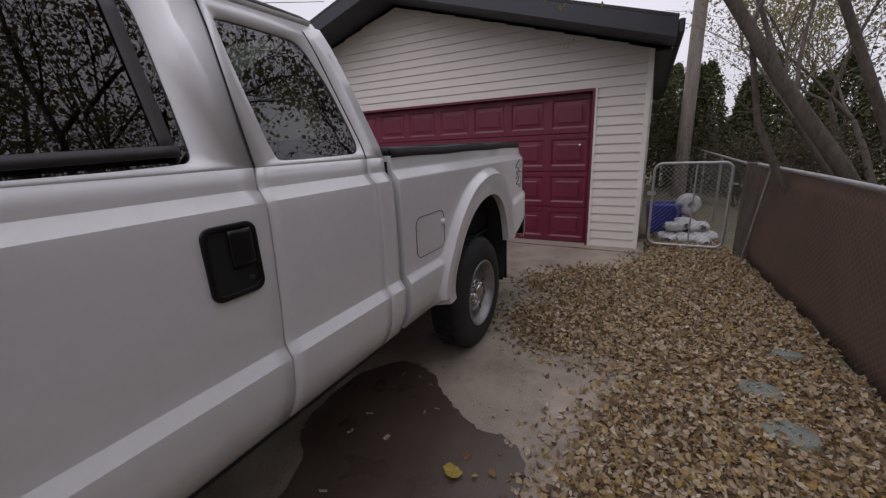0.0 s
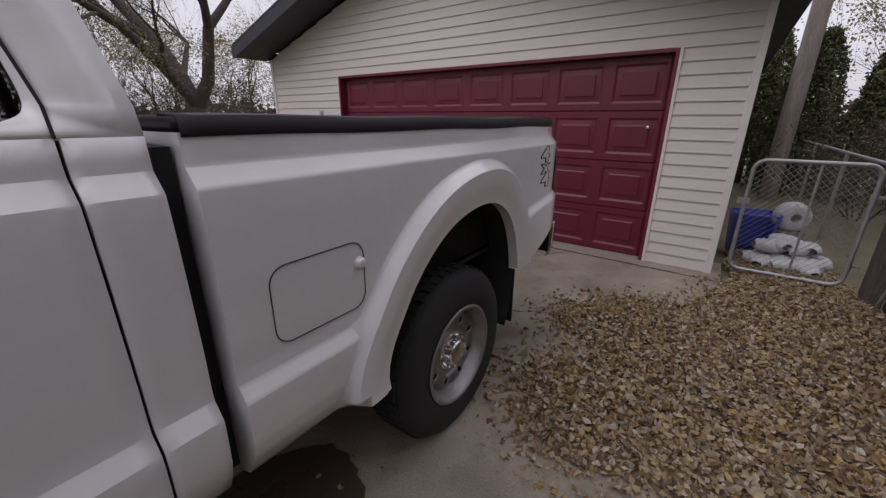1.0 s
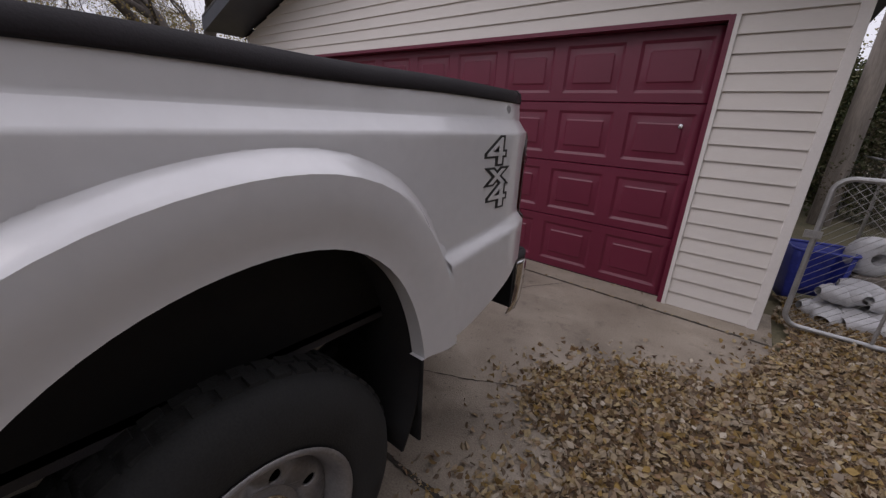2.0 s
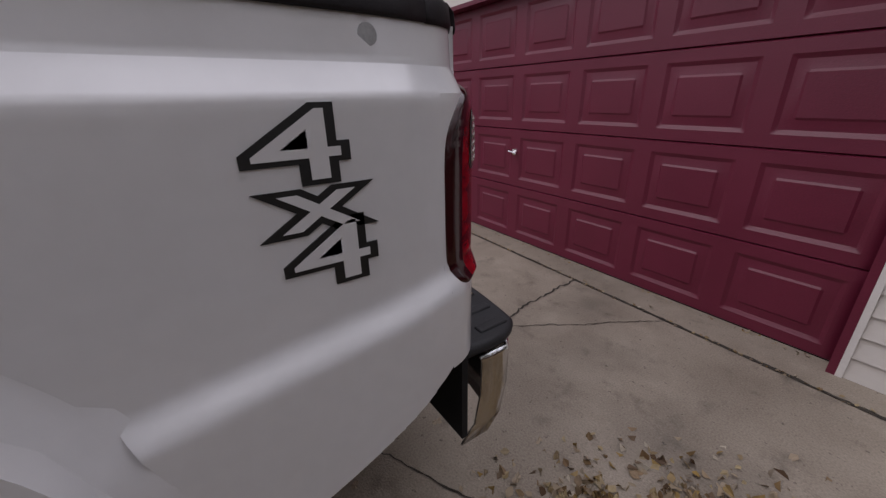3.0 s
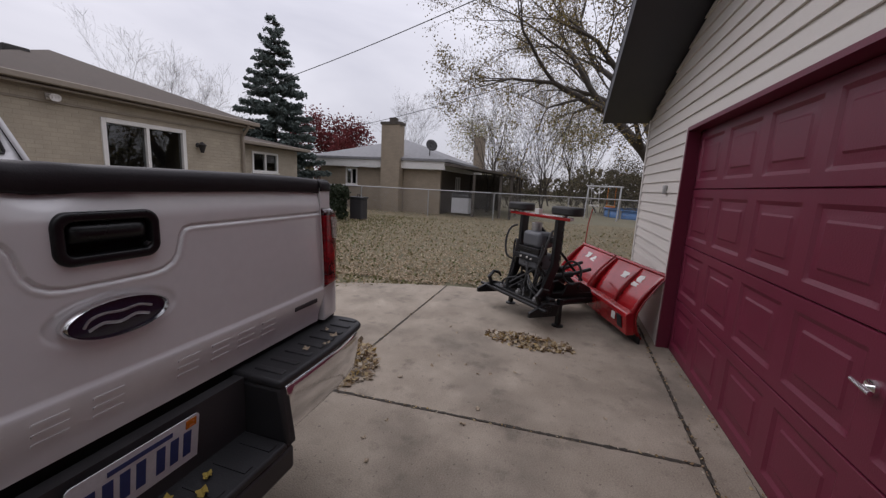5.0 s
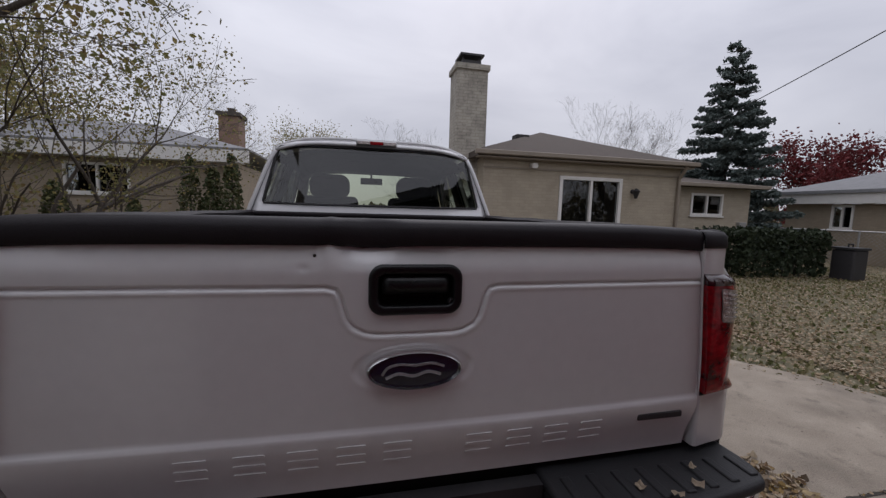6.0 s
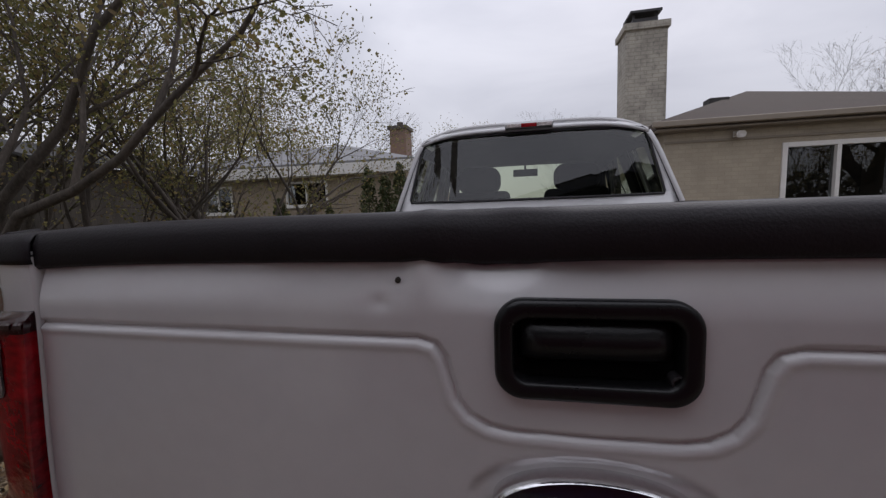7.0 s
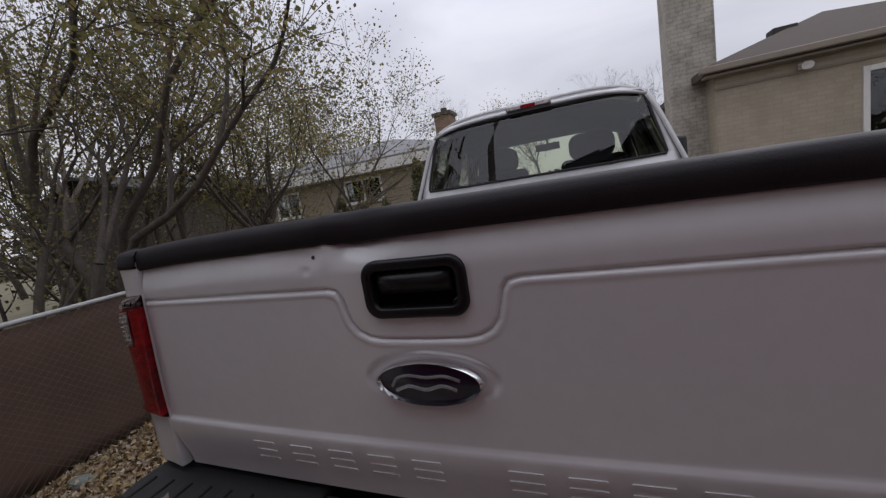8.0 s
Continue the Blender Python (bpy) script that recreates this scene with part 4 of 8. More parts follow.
prism(bm, [(FX + 0.4, -4.7, 2.36), (FX + 0.4, -1.2, 1.98), (FX + 0.4, -1.2, 2.08), (FX + 0.4, -4.7, 2.48)], (-6.5, 0, 0))
part("patio_roof", bm, M_DARKWOOD, fh, smooth=False)
for x in (FX + 0.25, FX - 1.9, FX - 4.0):
    for y in (-1.4, -1.9, -3.2) if x == FX + 0.25 else (-1.4,):
        bm = B()
        box(bm, x - 0.06, x + 0.06, y - 0.06, y + 0.06, -0.05, 2.0)
        part("patio_post", bm, M_DARKWOOD, fh, smooth=False)
dish = thing("satellite_dish", "dark satellite dish on the roof edge", "satellite dish", (FX - 0.2, -5.7, 2.7))
bm = B()
tube(bm, [(0, 0, 0), (0, 0, 0.45), (0.1, 0.1, 0.6)], 0.03)
part("mast", bm, M_BLACKPL, dish)
bm = B()
lathe(bm, [(0.0, 0.0), (0.15, 0.02), (0.30, 0.09)], (0, 0, 0), "x", 20)
bmesh.ops.transform(bm, matrix=pose(0.12, 0.1, 0.62, 0, -20, 40), verts=bm.verts)
part("reflector", bm, M_BLACKPL, dish, solid=0.01)

# chain-link fence across the back lawn
yard = thing("yard_fence", "low galvanized chain-link fence across the lawn", "fence", (0, 0, 0), kind="structure")
YF = [(-14.6, -14.0), (-15.6, -8.2), (-16.1, -5.0), (-16.5, -2.0), (-17.0, 1.2), (-17.6, 6.0), (-18.5, 13.0)]
bm = B()
tube(bm, [(x, y, 1.18) for x, y in YF], 0.022, 8)
part("top_rail", bm, M_GALV, yard)
for x, y in YF:
    bm = B()
    tube(bm, [(x, y, -0.1), (x, y, 1.2)], 0.028, 8)
    part("fence_post", bm, M_GALV, yard)
bm = B()
chain_link(bm, YF, 0.03, 1.17, cell=0.12, r=0.0022)
tagged(part("wire_mesh", bm, M_GALV, yard, smooth=False), "diamond wire mesh", kind="stuff")

# ---- pickup truck ----
truck = thing("pickup_truck", "white extended-cab pickup truck with dented tailgate, parked on concrete", "pickup truck", (0, 0, 0))
BF, BR = -2.09, -0.10        # bed side, front and rear
WCY, WCZ = -1.13, 0.405        # rear hub
BED_TOP = 1.405
ARC = 0.60                       # height of the wheel arch's centre

PROF = [(0.57, 0.945), (0.595, 0.962), (0.64, 0.985), (0.69, 0.999), (0.79, 1.006), (0.812, 1.005), (0.850, 0.978), (0.88, 0.976), (0.95, 0.980), (1.10, 0.981), (1.24, 0.978), (1.295, 0.975), (1.302, 0.974), (1.340, 0.942), (1.36, 0.940), (1.405, 0.936)]


def side_x(z):
    """Half width of the body at the height z: lower flare, flat flank, shoulder chamfer."""
    for (z0, x0), (z1, x1) in zip(PROF, PROF[1:]):
        if z <= z1:
            return x0 + (x1 - x0) * max(0, (z - z0)) / (z1 - z0)
    return PROF[-1][1]


def arch_k(a):
    """The wheel opening is no true circle: fuller towards the tail, flatter at its front shoulder."""
    d = math.degrees(a)
    return 1.0 + 0.115 * math.exp(-((d - 58) / 30) ** 2) - 0.025 * math.exp(-((d - 132) / 22) ** 2) + 0.08 * smoothstep(150, 178, d) + 0.03


def arch_r(y, z):
    return math.hypot(y - WCY, z - ARC) / arch_k(math.atan2(z - ARC, y - WCY))


def bed_x(y, z):
    """The bed side: flank plus the wheel flare, and a tuck towards the tail lamp."""
    r = arch_r(y, z)
    x = side_x(z)
    flare = 1 - smoothstep(0.590, 0.626, r)
    bulge = 0.050 * flare * (1 - 0.35 * smoothstep(0.55, 0.46, r))
    x = max(x, 0.977 + bulge) if flare > 0 and z < 1.30 else x
    # behind the wheel the lower flare starts higher and runs up to the bumper
    if y > WCY + 0.4:
        t = smoothstep(WCY + 0.4, WCY + 0.6, y)
        crease = 0.945 + 0.12 * (y + 0.6)
        low = 0.975 + 0.026 * (1 - smoothstep(crease - 0.022, crease + 0.022, z))
        x = x * (1 - t) + max(low if z < 1.28 else x, x if z > 1.28 else 0) * t if r > 0.585 else x
    x -= 0.045 * smoothstep(-0.28, 0.0, y) ** 2
    return x


def bed_floor_z(y):
    """Lower edge of the bed side."""
    return 0.57 if y < WCY else 0.685 + 0.15 * max(0.0, (y + 0.5) / 0.4) ** 1.5


def bed_side(s):
    bm = B()
    n_arc = 44
    # ring of cells round the arch, so that its edge is a clean circle
    angs = [radians(a) for a in np.linspace(-14, 188, n_arc + 1)]
    radii = [0.46, 0.468, 0.49, 0.52, 0.55, 0.575, 0.583, 0.590, 0.602, 0.614, 0.626, 0.66]

    def ring(a, r):
        y, z = WCY + r * arch_k(a) * math.cos(a), ARC + r * arch_k(a) * math.sin(a)
        z = max(z, bed_floor_z(y))
        return y, z

    def P(y, z):
        return (s * bed_x(y, z), y, z)

    def tucked(a, r):
        x, y, z = P(*ring(a, r))
        return (x - s * (0.007 if r > 0.64 else 0.0), y, z)

    sheet(bm, angs, radii, tucked)
    # lip turned inward
    sheet(bm, angs, [0.0, 1.0], lambda a, t: (s * (bed_x(*ring(a, 0.46)) - 0.05 * t), *ring(a, 0.46)))
    # the rest of the flank
    ys = sorted(set(np.round(np.linspace(BF, BR, 86), 4)))
    zs = sorted(set(np.round(np.linspace(0.57, BED_TOP, 78), 4)) | {1.295, 1.302, 1.340, 1.36, 0.812, 0.850})
    grid = {}

    def V(y, z):
        k = (round(y, 4), round(z, 4))
        if k not in grid:
            r = arch_r(y, z)
            if r < 0.626:
                y, z = WCY + (y - WCY) * 0.626 / r, ARC + (z - ARC) * 0.626 / r
            grid[k] = bm.verts.new(P(y, max(z, bed_floor_z(y))))
        return grid[k]

    for y0, y1 in zip(ys, ys[1:]):
        for z0, z1 in zip(zs, zs[1:]):
            yc, zc = (y0 + y1) / 2, (z0 + z1) / 2
            if max(arch_r(y, z) for y in (y0, y1) for z in (z0, z1)) < 0.630:
                continue
            if z1 <= bed_floor_z(yc):
                continue
            bm.faces.new((V(y0, z0), V(y1, z0), V(y1, z1), V(y0, z1)))
    if s < 0:
        bmesh.ops.reverse_faces(bm, faces=bm.faces)
    return part("bed_side", bm, M_WHITE, truck, angle=35)


def spline(pts, u):
    """A smooth curve through 2D points, u from 0 to 1."""
    t = u * (len(pts) - 1)
    i = min(len(pts) - 2, int(t))
    f = t - i
    p0, p1, p2, p3 = (Vector(pts[max(0, min(len(pts) - 1, i + k - 1))]) for k in range(4))
    return 0.5 * ((2 * p1) + (p2 - p0) * f + (2 * p0 - 5 * p1 + 4 * p2 - p3) * f * f + (3 * p1 - p0 - 3 * p2 + p3) * f ** 3)


def corner_plan(z):
    """Plan of the rear corner at the height z, from the flank to the edge of the tailgate."""
    x0 = bed_x(BR, z)
    tg = 0.772 * (1 + 0.03 * smoothstep(1.40, 1.0, z)) + 0.004
    return [(x0, BR), (x0 - 0.010, -0.068), (x0 - 0.030, -0.038), (x0 - 0.062, -0.016), (0.853, -0.005), (0.815, 0.002), (tg + 0.008, 0.003), (tg, -0.006), (tg, -0.05)]


def corner(s, u, z, lift=0.0):
    q = spline(corner_plan(z), u)
    if lift:
        q = q + (q - Vector((0.84, -0.13))).normalized() * lift
    return (s * q.x, q.y, z)


for s in (1, -1):
    side = bed_side(s)
    # front return of the bed side, and the dark gap behind the cab
    bm = B()
    zs = [z for z, _ in PROF]
    sheet(bm, [0, 0.02, 0.16], zs, lambda d, z: (s * (side_x(z) - d), BF - (0.0 if d == 0 else 0.006), z))
    part("bed_front_return", bm, M_WHITE, side, angle=50)
    # black strip added for the shade in the gap behind the cab
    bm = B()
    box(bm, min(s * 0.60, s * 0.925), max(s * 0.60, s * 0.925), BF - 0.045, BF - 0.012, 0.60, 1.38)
    part("gap_shade_strip", bm, M_BLACK, side, smooth=False)
    # rear corner: one rounded pressing from the flank round to the tailgate
    bm = B()
    sheet(bm, steps(0, 1, 30), sorted(set(steps(0.83, BED_TOP, 40)) | {1.302, 1.340}), lambda u, z: corner(s, u, z))
    if s < 0:
        bmesh.ops.reverse_faces(bm, faces=bm.faces)
    part("rear_corner", bm, M_WHITE, side, angle=30)
    # black rail cap
    bm = B()
    ys = steps(BF + 0.005, BR, 40)
    prof = [(0.941, 1.396), (0.943, 1.402), (0.940, 1.422), (0.928, 1.436), (0.85, 1.440), (0.835, 1.428), (0.835, 1.36)]
    sheet(bm, ys, list(range(len(prof))), lambda y, i: (s * (prof[i][0] - 0.045 * smoothstep(-0.28, 0.0, y) ** 2), y, prof[i][1] + 0.002 * math.sin(y * 9)))
    part("rail_cap", bm, M_CAP, truck, angle=40, solid=0.004)
    bm = B()
    sheet(bm, steps(BF + 0.01, BR, 8), [0.78, 1.40], lambda y, z: (s * 0.84, y, z))
    part("bed_liner_wall", bm, M_BLACK, truck, solid=0.02)
    # wheel well
    bm = B()
    angs = [radians(a) for a in np.linspace(-30, 176, 30)]
    sheet(bm, angs, [0.55, 0.975], lambda a, x: (s * x, WCY + 0.478 * arch_k(a) * math.cos(a), ARC + 0.478 * arch_k(a) * math.sin(a)))
    part("wheel_liner", bm, M_BLACK, truck, solid=0.01)
    # mud flap
    bm = B()
    box(bm, min(s * 0.70, s * 0.985), max(s * 0.70, s * 0.985), -0.642, -0.630, 0.35, 0.88)
    part("mud_flap", bm, M_BLACK, truck, bevel=0.006)

# filler door, its seam and the bright knob
fd_out = rounded(-1.985, -1.695, 0.900, 1.105, 0.045, 6)
bm = B()
edge = [(side_x(z) + 0.0012, y, z) for y, z in fd_out]
tube(bm, edge, 0.0018, 6, closed=True)
fd = part("filler_door_seam", bm, M_CRACK, truck, "thin dark seam of the fuel filler door")
bm = B()
lathe(bm, [(0.0, 0.020), (0.012, 0.018), (0.017, 0.010), (0.018, 0.0)], (side_x(1.04), -1.712, 1.04), "x", 16)
part("filler_knob", bm, M_WHITE, truck, "white finger bulge on the filler door")
bm = B()
lathe(bm, [(0.0, 0.004), (0.013, 0.004), (0.016, 0.0)], (0.938 - 0.004, -0.20, 1.372), "x", 16)
part("stake_plug", bm, M_GALV, truck)
# side marking: two figures and a cross, outlined, climbing along the bed side
for k, ch in enumerate(("4", "x", "4")):
    zc, yc = (1.243, 1.177, 1.105)[k], (-0.315, -0.300, -0.290)[k]
    m = Matrix(((0, 0, 1, bed_x(yc, zc) + 0.001), (1, 0, 0, yc), (0, 1, 0, zc), (0, 0, 0, 1))) @ Matrix.Diagonal((1.9, 1.0, 1.0, 1.0))
    size = 0.115 if ch != "x" else 0.10
    lettering(ch, size, M_DECAL, m, "marking", truck, 0.007, 0.0012)
    m2 = m.copy()
    m2.translation.x += 0.0012
    lettering(ch, size, M_WHITE, m2, "marking_fill", truck, 0.0005, 0.0012)

# bed floor, bulkhead and inner tailgate
bm = B()
box(bm, -0.84, 0.84, BF + 0.01, -0.06, 0.76, 0.80)
part("bed_floor", bm, M_BLACKPL, truck, smooth=False)
bm = B()
box(bm, -0.86, 0.86, BF, BF + 0.05, 0.76, 1.40)
part("bulkhead", bm, M_BLACKPL, truck, bevel=0.01)
bm = B()
box(bm, -0.93, 0.93, BF - 0.002, BF + 0.09, 1.402, 1.436)
part("bulkhead_cap", bm, M_CAP, truck, bevel=0.012)

# tailgate: a pressed panel with grooves round the handle, a crease near its foot and a dent at the top
TX = 0.772
TZ0, TZ1 = 0.832, 1.405
HALF = [(0.0, 1.196), (0.085, 1.197), (0.112, 1.202), (0.134, 1.214), (0.148, 1.232), (0.156, 1.258), (0.162, 1.282), (0.173, 1.298), (0.195, 1.304), (TX + 0.01, 1.306)]
GROOVE = [(-x, z) for x, z in HALF[:0:-1]] + HALF


def seg_dist(p, a, b):
    ax, ay, bx, by = *a, *b
    dx, dy = bx - ax, by - ay
    t = max(0, min(1, ((p[0] - ax) * dx + (p[1] - ay) * dy) / (dx * dx + dy * dy)))
    return math.hypot(p[0] - ax - t * dx, p[1] - ay - t * dy)


def groove_side(x, z):
    """Height over the groove line at x: positive above it."""
    for (x0, z0), (x1, z1) in zip(GROOVE, GROOVE[1:]):
        if x <= x1:
            return z - (z0 + (z1 - z0) * (x - x0) / max(1e-6, x1 - x0))
    return z - 1.306


def gate_y(x, z):
    y = 0.010 * math.cos(x / TX * math.pi / 2) - 0.020 * smoothstep(1.33, 1.42, z)
    d = min(seg_dist((x, z), a, b) for a, b in zip(GROOVE, GROOVE[1:]))
    d = d if groove_side(x, z) > 0 else -d
    y -= 0.0062 * max(0.0, 1 - abs(d - 0.001) / 0.0066)
    y += 0.0016 * math.exp(-((d + 0.010) / 0.005) ** 2)
    # foot: a crease, then the letter band leaning in
    crease = 0.972 + 0.006 * (x / TX) ** 2
    y += 0.007 * smoothstep(crease + 0.008, crease - 0.002, z)
    y -= 0.024 * smoothstep(crease - 0.004, TZ0 - 0.02, z)
    # dent
    y -= 0.021 * math.exp(-((x - 0.10) / 0.065) ** 2) * smoothstep(1.335, 1.41, z)
    y += 0.008 * math.exp(-((x - 0.185) / 0.022) ** 2) * smoothstep(1.33, 1.40, z)
    y -= 0.006 * math.exp(-((x + 0.02) / 0.05) ** 2) * smoothstep(1.35, 1.40, z)
    y -= 0.003 * math.exp(-((x - 0.24) / 0.012) ** 2 - ((z - 1.345) / 0.008) ** 2)
    # seat for the badge
    e = math.hypot(x / 0.126, (z - 1.115) / 0.053)
    y -= 0.006 * smoothstep(1.12, 0.98, e)
    return y


bm = B()
xs = sorted(set(np.round(np.linspace(-TX, TX, 300), 4)) | set(np.round(np.linspace(-0.21, -0.10, 55), 4)) | set(np.round(np.linspace(0.10, 0.21, 55), 4)))
zs = sorted(set(np.round(np.linspace(TZ0, 1.18, 60), 4)) | set(np.round(np.linspace(1.18, 1.32, 84), 4)) | set(np.round(np.linspace(1.32, TZ1, 24), 4)))
sheet(bm, xs, zs, lambda x, z: (x * (1 + 0.03 * smoothstep(1.40, 1.0, z) - 0.02 * smoothstep(0.96, 0.86, z)), gate_y(x, z), z), skip=lambda x, z: abs(x) < 0.0865 and 1.258 < z < 1.337)
bmesh.ops.reverse_faces(bm, faces=bm.faces)
tailgate = part("tailgate", bm, M_WHITE, truck, angle=45)
for s in (1, -1):
    bm = B()
    sheet(bm, [0, 1], zs[::6] + [TZ1], lambda t, z: (s * TX * (1 + 0.03 * smoothstep(1.40, 1.0, z) - 0.02 * smoothstep(0.96, 0.86, z)), gate_y(TX, z) - 0.05 * t, z))
    part("edge", bm, M_WHITE, tailgate)
bm = B()
box(bm, -TX + 0.01, TX - 0.01, -0.055, -0.045, TZ0, TZ1)
part("inner_panel", bm, M_BLACKPL, tailgate, smooth=False)
# black top cap with a kink where the dent is
bm = B()
prof = [(0.006, 1.394), (0.010, 1.400), (0.009, 1.430), (0.002, 1.444), (-0.012, 1.450), (-0.045, 1.452), (-0.060, 1.446), (-0.062, 1.39)]


def cap(x, i):
    y, z = prof[i]
    k = math.exp(-((x - 0.10) / 0.065) ** 2)
    y += 0.010 * math.cos(x / TX * math.pi / 2) - 0.015 * k - 0.012
    z += -0.004 * k + 0.003 * math.exp(-((x - 0.185) / 0.015) ** 2) + 0.004 * smoothstep(0.168, 0.158, x) * k + 0.006 * noise.noise((x * 22, i * 0.4, 1)) * k
    if i < 3:
        z -= 0.005 * k
    z -= 0.008 * (abs(x) / TX) ** 6
    return (x, y, z)


sheet(bm, list(np.linspace(-TX - 0.003, TX + 0.003, 130)), list(range(len(prof))), cap)
bmesh.ops.reverse_faces(bm, faces=bm.faces)
part("top_cap", bm, M_CAP, tailgate, "black plastic cap, buckled at the dent", angle=50, solid=0.004)
for s in (1, -1):
    bm = B()
    cp = [(0.003, 1.394), (0.005, 1.402), (0.002, 1.426), (-0.010, 1.438), (-0.05, 1.441)]

    def cap_corner(u, i):
        x, y, _ = corner(s, u, 1.40, cp[i][0])
        return (x, y, cp[i][1])

    sheet(bm, steps(0, 0.86, 24), list(range(len(cp))), cap_corner)
    if s < 0:
        bmesh.ops.reverse_faces(bm, faces=bm.faces)
    part("corner_cap", bm, M_CAP, truck, angle=50, solid=0.004)

# tailgate handle: bezel, cup, pull and lock
bm = B()
loops = []
for inset, r, y in ((0.0, 0.032, 0.002), (0.0, 0.032, 0.014), (0.0025, 0.030, 0.0185), (0.007, 0.026, 0.020), (0.017, 0.018, 0.020), (0.0205, 0.016, 0.0175), (0.0215, 0.016, -0.004)):
    loops.append([bm.verts.new((x, y, z)) for x, z in rounded(-0.105 + inset, 0.105 - inset, 1.241 + inset, 1.354 - inset, r, 8)])
for la, lb in zip(loops, loops[1:]):
    for i in range(len(la)):
        bm.faces.new((la[i - 1], la[i], lb[i], lb[i - 1]))
bmesh.ops.recalc_face_normals(bm, faces=bm.faces)
hd = part("handle_bezel", bm, M_HANDLE, tailgate, "black plastic handle bezel", angle=60)
bm = B()
sheet(bm, steps(-0.092, 0.092, 18), steps(1.253, 1.342, 12), lambda x, z: (x, -0.002 - 0.036 * smoothstep(0.090, 0.07, abs(x)) * smoothstep(0.042, 0.028, abs(z - 1.2975)), z))
bmesh.ops.reverse_faces(bm, faces=bm.faces)
part("cup", bm, M_BLACK, hd)
bm = B()
sheet(bm, steps(-0.080, 0.080, 24), steps(0, 1, 12), lambda x, t: (x, -0.004 + 0.026 * math.sin((0.12 + 0.80 * t) * math.pi) ** 0.7 * (1 - (abs(x) / 0.083) ** 8), 1.286 + 0.046 * t))
bmesh.ops.reverse_faces(bm, faces=bm.faces)
part("pull", bm, M_HANDLE, hd, solid=0.006)
bm = B()
lathe(bm, [(0.0, 0.012), (0.0045, 0.012), (0.0055, 0.015), (0.0075, 0.014), (0.008, 0.0)], (-0.082, 0.0, 1.268), "y", 16)
part("lock", bm, M_BLACKPL, hd, "small dark lock barrel")
bm = B()
lathe(bm, [(0.0, 0.004), (0.0032, 0.003), (0.0042, -0.002)], (0.217, gate_y(0.217, 1.372), 1.372), "y", 10)
part("paint_chip", bm, M_CRACK, tailgate, "small dark chip in the paint")

# oval badge
badge = link("badge", None, tailgate)
bm = B()
lathe(bm, [(0.90, 0.018), (0.94, 0.026), (0.985, 0.022), (1.0, 0.012), (1.0, 0.0)], (0, 0, 0), "y", 64)
for v in bm.verts:
    v.co = Vector((v.co.x * 0.111, v.co.y + 0.002, v.co.z * 0.0445 + 1.115))
part("rim", bm, M_CHROME, badge, "chrome oval rim", angle=60)
bm = B()
lathe(bm, [(0.0, 0.022), (0.5, 0.0215), (0.92, 0.018)], (0, 0, 0), "y", 64)
for v in bm.verts:
    v.co = Vector((v.co.x * 0.111, v.co.y + 0.002, v.co.z * 0.0445 + 1.115))
part("field", bm, M_BLUEBADGE, badge, "dark blue oval field")
for pts, r in (
        ([(0.074, 1.108), (0.062, 1.124), (0.036, 1.131), (0.0, 1.128), (-0.036, 1.131), (-0.066, 1.122)], 0.0032),
        ([(0.066, 1.100), (0.038, 1.110), (0.004, 1.104), (-0.030, 1.112), (-0.058, 1.104)], 0.0036)):
    bm = B()
    tube(bm, [(spline(pts, u).x, 0.0240 - 0.30 * spline(pts, u).x ** 2, spline(pts, u).y) for u in steps(0, 1, 36)], r, 6)
    part("emblem_stroke", bm, M_GALV, badge, "plain silver flourish")
# raised blank bars along the foot, and a small dark plaque
xs = [0.465, 0.352, 0.243, 0.140, 0.036, -0.160, -0.265, -0.365, -0.465]
for x in xs:
    bm = B()
    for dz in (0.0, 0.020, 0.040):
        loop = [(px, 0, pz) for px, pz in rounded(x - 0.032, x + 0.032, 0.891 + dz * 1.15, 0.899 + dz * 1.15, 0.0028, 3)]
        prism(bm, [(px, gate_y(px, pz) - 0.003, pz) for px, _, pz in loop], (0, 0.0052, 0))
    part("raised_bar", bm, M_WHITE, tailgate, angle=50)
bm = B()
box(bm, -0.745, -0.605, gate_y(-0.68, 0.937) - 0.004, gate_y(-0.68, 0.937) + 0.005, 0.929, 0.947)
part("plaque", bm, M_BLACKPL, tailgate, "small dark plaque", bevel=0.003)

